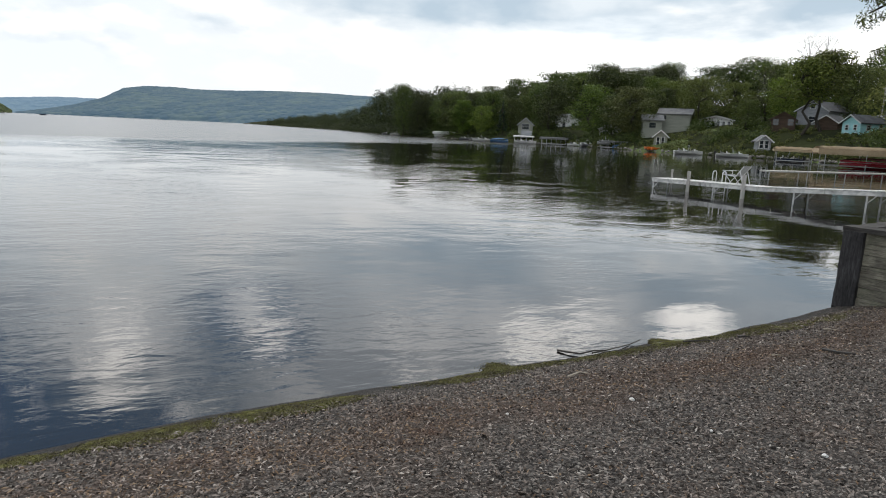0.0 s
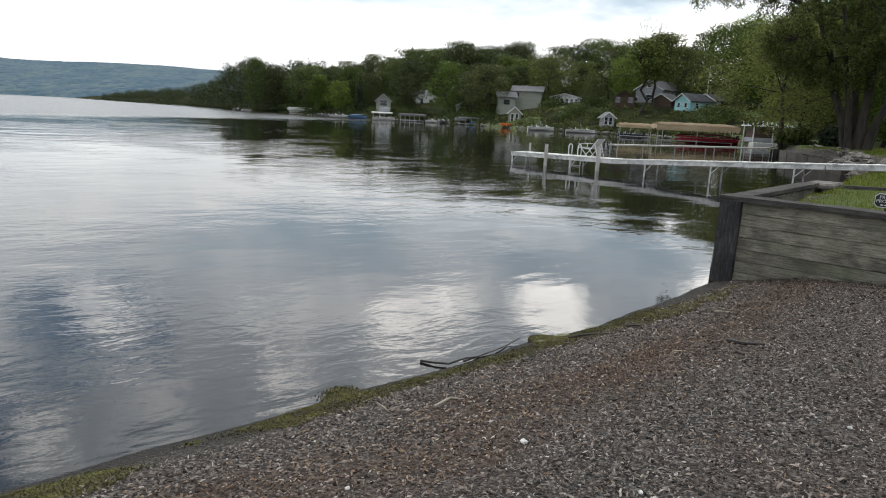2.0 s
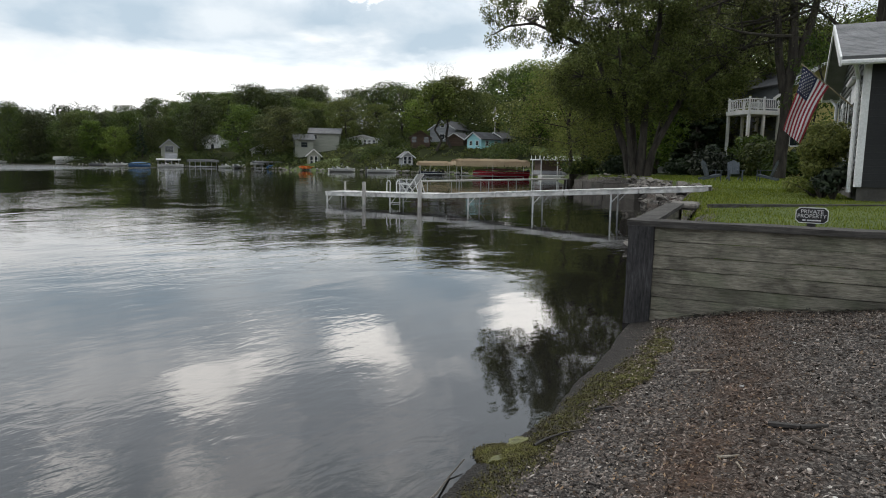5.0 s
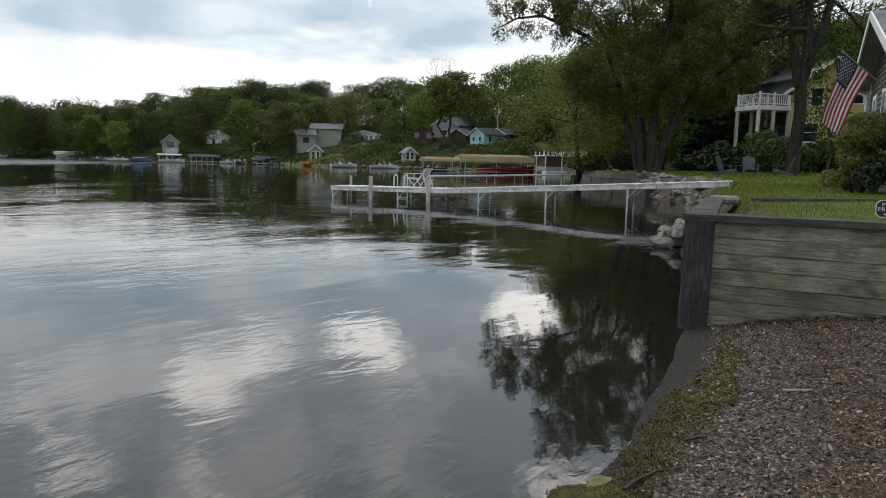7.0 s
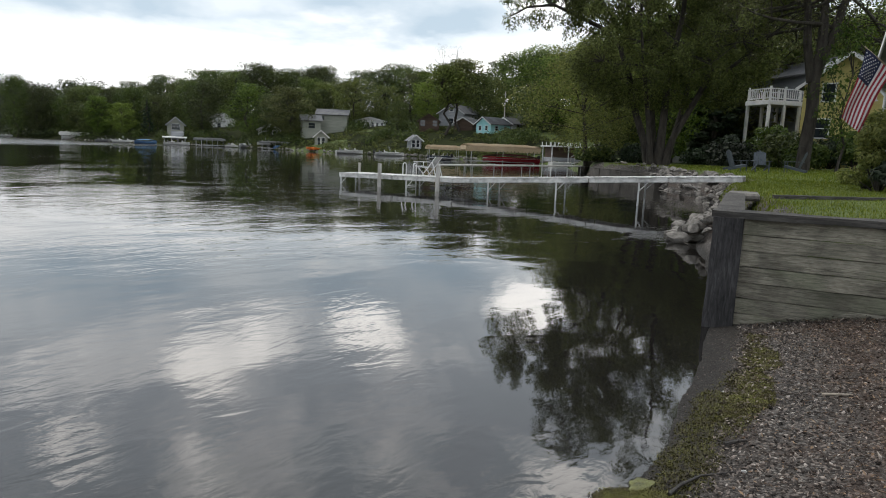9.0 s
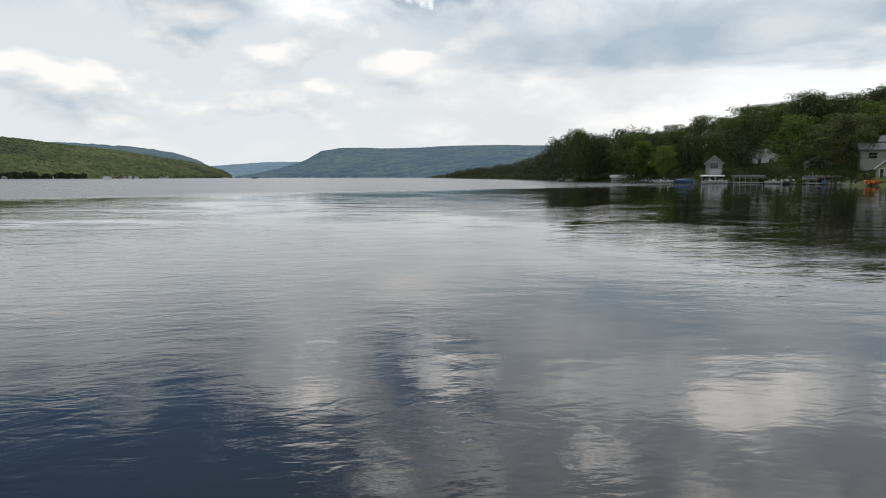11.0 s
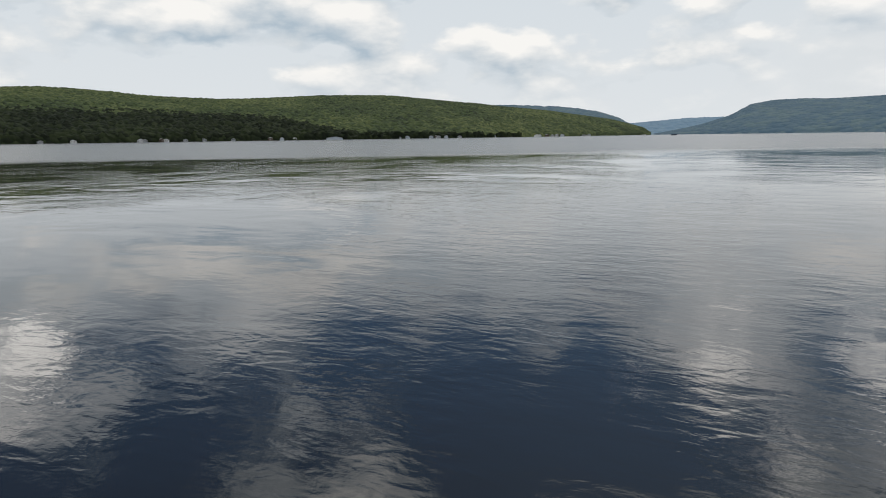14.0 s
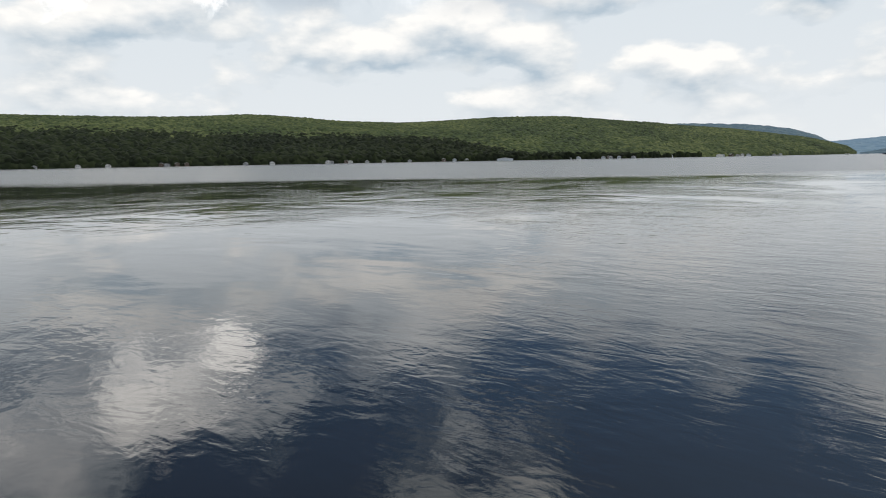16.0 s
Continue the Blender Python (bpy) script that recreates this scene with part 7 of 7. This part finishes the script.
weed(400000, 6, (1.6, 3.2, -3.0, -1.3), 0.003, 0.010, "water_weed", lambda d, s: (d > -0.4) & (d < 0.4), 0.42, 0.009, "thick light green heap of water weed at the edge", 0.04, 0.4, (2.47, -2.2, 0.17))

SLIME = surface("pale_algae_scum", (0.06, 0.06, 0.018), (0.17, 0.175, 0.05), 26.0, 0.45, 0.004, 120.0)
for k, (x, y, rx_, ry_) in enumerate(((2.60, -2.07, 0.075, 0.045), (2.40, -2.26, 0.07, 0.035))):
    b = new_bm()
    ring = []
    for i in range(28):
        a = i * 2 * math.pi / 28
        wob = 1 + 0.55 * noise.noise(Vector((math.cos(a) * 1.6, math.sin(a) * 1.6, 7.0 * k + 3)))
        px, py = math.cos(a) * rx_ * wob, math.sin(a) * ry_ * wob
        c, sn = math.cos(0.75), math.sin(0.75)
        px, py = px * c - py * sn, px * sn + py * c
        ring.append((px, py))
    z = max(gz(x, y), 0.0) + 0.010
    hub = b.verts.new((0, 0, 0.006))
    rim = [b.verts.new((px, py, max(gz(x + px, y + py), 0.0) - z + 0.010)) for px, py in ring]
    for i in range(28):
        b.faces.new((hub, rim[i], rim[(i + 1) % 28]))
    skirt = [b.verts.new((v.co.x * 1.04, v.co.y * 1.04, v.co.z - 0.02)) for v in rim]
    for i in range(28):
        b.faces.new((rim[i], skirt[i], skirt[(i + 1) % 28], rim[(i + 1) % 28]))
    bmesh.ops.recalc_face_normals(b, faces=b.faces[:])
    ob = part("algae_scum", b, SLIME, None)
    ob.location = (x, y, z)
    tagged(ob, "pale yellow-green algae scum among the water weed", "algae", "patches of algae scum")
weed(60000, 26, (-0.9, 0.5, -5.6, -4.2), 0.003, 0.012, "water_weed", lambda d, s: (d > -0.5) & (d < 0.1), 0.40, 0.006, "dark drifting strands of water weed in the shallows", -0.1, 0.4, (-0.02, -4.72, 0.16))
weed(420000, 36, (-2.4, 0.9, -7.2, -3.3), 0.003, 0.011, "water_weed", lambda d, s: (d > 0.0) & (d < 0.5), 0.34, 0.008, "broad mat of olive water weed on the lower beach", 0.13, 0.2)
weed(160000, 16, (3.0, 4.9, -1.6, 0.2), 0.003, 0.010, "water_weed", lambda d, s: (d > 0.15) & (d < 0.75) & (s < -0.12), 0.30, 0.006, "thin olive strip of water weed leading to the wall", 0.42, 0.13)
TWIG = surface("dead_twig", (0.05, 0.04, 0.032), (0.11, 0.09, 0.075), 8.0, 0.9, 0.002)
PALETWIG = surface("bleached_twig", (0.28, 0.24, 0.19), (0.42, 0.37, 0.30), 8.0, 0.9, 0.002)
BLEACHED = surface("weathered_driftwood", (0.04, 0.034, 0.028), (0.13, 0.115, 0.10), 5.0, 0.8, 0.003, 40.0)
WETWOOD = surface("wet_driftwood", (0.018, 0.015, 0.013), (0.045, 0.038, 0.033), 6.0, 0.5, 0.004)


def stick(name, pts, r, mat, label, category="twig", seg=7):
    o = Vector((pts[0][0], pts[0][1], gz(pts[0][0], pts[0][1])))
    b = new_bm()
    n = len(pts) - 1
    q3 = [Vector((x, y, max(gz(x, y), 0.0) + h + r)) - o for x, y, h in pts]
    for i in range(n):
        rod(b, q3[i], q3[i + 1], r * (1 - 0.5 * i / n), r * (1 - 0.5 * (i + 1) / n), seg)
    ob = part(name, b, mat, None)
    ob.location = o
    return tagged(ob, label, category)


stick("driftwood", [(1.75, -2.80, 0.01), (1.87, -2.65, 0.0), (2.0, -2.53, 0.01), (2.11, -2.37, 0.0), (2.22, -2.27, 0.03)], 0.008, BLEACHED, "weathered driftwood branch at the water's edge", "driftwood")
stick("driftwood", [(1.43, -2.81, 0.0), (1.55, -2.86, 0.01), (1.64, -2.87, 0.01), (1.76, -2.80, 0.03), (1.87, -2.74, 0.02)], 0.011, WETWOOD, "wet dark branch at the water's edge", "driftwood")
stick("twig", [(1.21, -3.77, 0.0), (1.25, -3.86, 0.004), (1.29, -3.95, 0.0)], 0.007, PALETWIG, "short bleached stick on the gravel")
stick("log", [(3.71, -2.73, 0.0), (3.79, -2.85, 0.0), (3.9, -2.91, 0.0)], 0.019, WETWOOD, "short dark weathered log on the gravel", "log")
stick("log", [(3.64, -2.96, 0.0), (3.61, -3.1, 0.0), (3.63, -3.18, 0.0)], 0.013, TWIG, "short dark stick on the gravel", "log")
stick("log", [(3.12, -3.39, 0.0), (3.13, -3.51, 0.0), (3.12, -3.64, 0.0)], 0.011, TWIG, "thin dark stick on the gravel", "log")
stick("twig", [(4.07, -1.63, 0.0), (4.11, -1.68, 0.004), (4.17, -1.74, 0.0)], 0.010, PALETWIG, "bleached stick on the gravel")
stick("twig", [(2.63, -2.24, 0.01), (2.72, -2.19, 0.012), (2.86, -2.14, 0.004), (3.02, -2.19, 0.0)], 0.009, WETWOOD, "dark wet branch lying across the weed")
stick("twig", [(3.2, -1.89, 0.004), (3.26, -1.91, 0.012), (3.32, -1.9, 0.0)], 0.012, WETWOOD, "dark wet stick beside the weed")
stick("twig", [(2.61, -2.82, 0.0), (2.65, -2.9, 0.0)], 0.006, WETWOOD, "short dark twig on the gravel")
stick("twig", [(3.97, -2.45, 0.0), (4.01, -2.54, 0.004), (4.05, -2.63, 0.0)], 0.006, TWIG, "thin dark twig on the gravel")
stick("twig", [(3.27, -3.01, 0.0), (3.22, -3.1, 0.004), (3.17, -3.18, 0.0)], 0.005, PALETWIG, "thin bleached twig on the gravel")
stick("twig", [(3.24, -2.92, 0.0), (3.33, -2.96, 0.0)], 0.009, PALETWIG, "short bleached stick on the gravel")
stick("twig", [(1.55, -3.92, 0.0), (1.64, -3.85, 0.02), (1.72, -3.83, 0.0)], 0.009, PALETWIG, "bleached forked twig on the gravel")
qs = random.Random(9)
for k in range(70):
    x, y = qs.uniform(-1.5, 6.2), qs.uniform(-7.2, -0.6)
    if inland(np.array([x]), np.array([y]))[0] < 0.3 or behind_wall(x, y) > -0.25:
        continue
    a, ln = qs.uniform(0, math.pi), qs.uniform(0.04, 0.16)
    stick("twig", [(x, y, 0.0), (x + math.cos(a) * ln * 0.5, y + math.sin(a) * ln * 0.5, qs.uniform(0.0, 0.012)), (x + math.cos(a + 0.3) * ln, y + math.sin(a + 0.3) * ln, 0.0)], qs.uniform(0.002, 0.005),
          (TWIG, TWIG, PALETWIG)[k % 3], "thin dry twig on the gravel", seg=5)
PEBBLE = surface("white_pebble", (0.55, 0.54, 0.52), (0.72, 0.71, 0.69), 12.0, 0.7, 0.001)
for k, (x, y, s) in enumerate(((1.99, -4.49, 0.05), (2.8, -3.15, 0.022), (3.73, -1.24, 0.03), (3.3, -3.5, 0.025), (2.9, -5.3, 0.04), (4.1, -2.1, 0.03), (2.4, -5.0, 0.03), (3.6, -4.4, 0.03), (4.6, -3.3, 0.035), (1.2, -4.9, 0.025), (5.0, -1.6, 0.03), (3.05, -2.2, 0.03))):
    me = rock_mesh(900 + k, 0.55)
    me.materials.clear()
    me.materials.append(PEBBLE)
    me.name = "pebble"
    ob = new("pebble", me)
    ob.matrix_basis = pose(x, y, gz(x, y) + s * 0.2, 10, 8, 40 * k) @ Matrix.Diagonal((s, s, s, 1))
    tagged(ob, "small white pebble lying on grey gravel", "pebble", "white pebbles")

# ---- grass on the lawn ----
def grass(n, seed, box_, lo, hi, keep, label):
    qn = np.random.RandomState(seed)
    x, y = qn.uniform(box_[0], box_[1], n), qn.uniform(box_[2], box_[3], n)
    ok = keep(x, y, inland(x, y), behind_wall(x, y))
    x, y = x[ok], y[ok]
    m = len(x)
    z = ground_z(x, y) - 0.01
    h = lo + (hi - lo) * qn.rand(m) * (0.4 + 0.9 * vnoise(x * 1.7, y * 1.7))
    a = qn.uniform(0, 2 * np.pi, m)
    lean = qn.uniform(0.1, 0.7, m) * h
    w_ = 0.004 + 0.05 * h
    p = np.stack([x, y, z], 1)
    s = np.stack([np.cos(a), np.sin(a), np.zeros(m)], 1) * w_[:, None]
    tip = p + np.stack([-np.sin(a) * lean, np.cos(a) * lean, h], 1)
    v = np.stack([p - s, p + s, tip], 1).reshape(-1, 3)
    ob = new("grass", mesh_np("grass", v, np.arange(m * 3).reshape(-1, 3), GRASS))
    return tagged(ob, label, "grass", kind="stuff")


grass(190000, 6, (5.0, 16.0, -2.6, 13.0), 0.018, 0.045, lambda x, y, d, s: (s > 0.4) & (d > 0.35), "short green mown grass on the lawn")
grass(9000, 7, (5.0, 11.0, -0.5, 7.0), 0.04, 0.10, lambda x, y, d, s: (s > 0.4) & (d > 0.3) & (d < 1.5) & (vnoise(x * 0.9, y * 0.9) > 0.35), "tall unmown grass and weeds along the seawall")
grass(60000, 8, (14.0, 34.0, 8.0, 34.0), 0.05, 0.12, lambda x, y, d, s: (d > 0.5) & (d < 16), "green grass on the farther lawn")
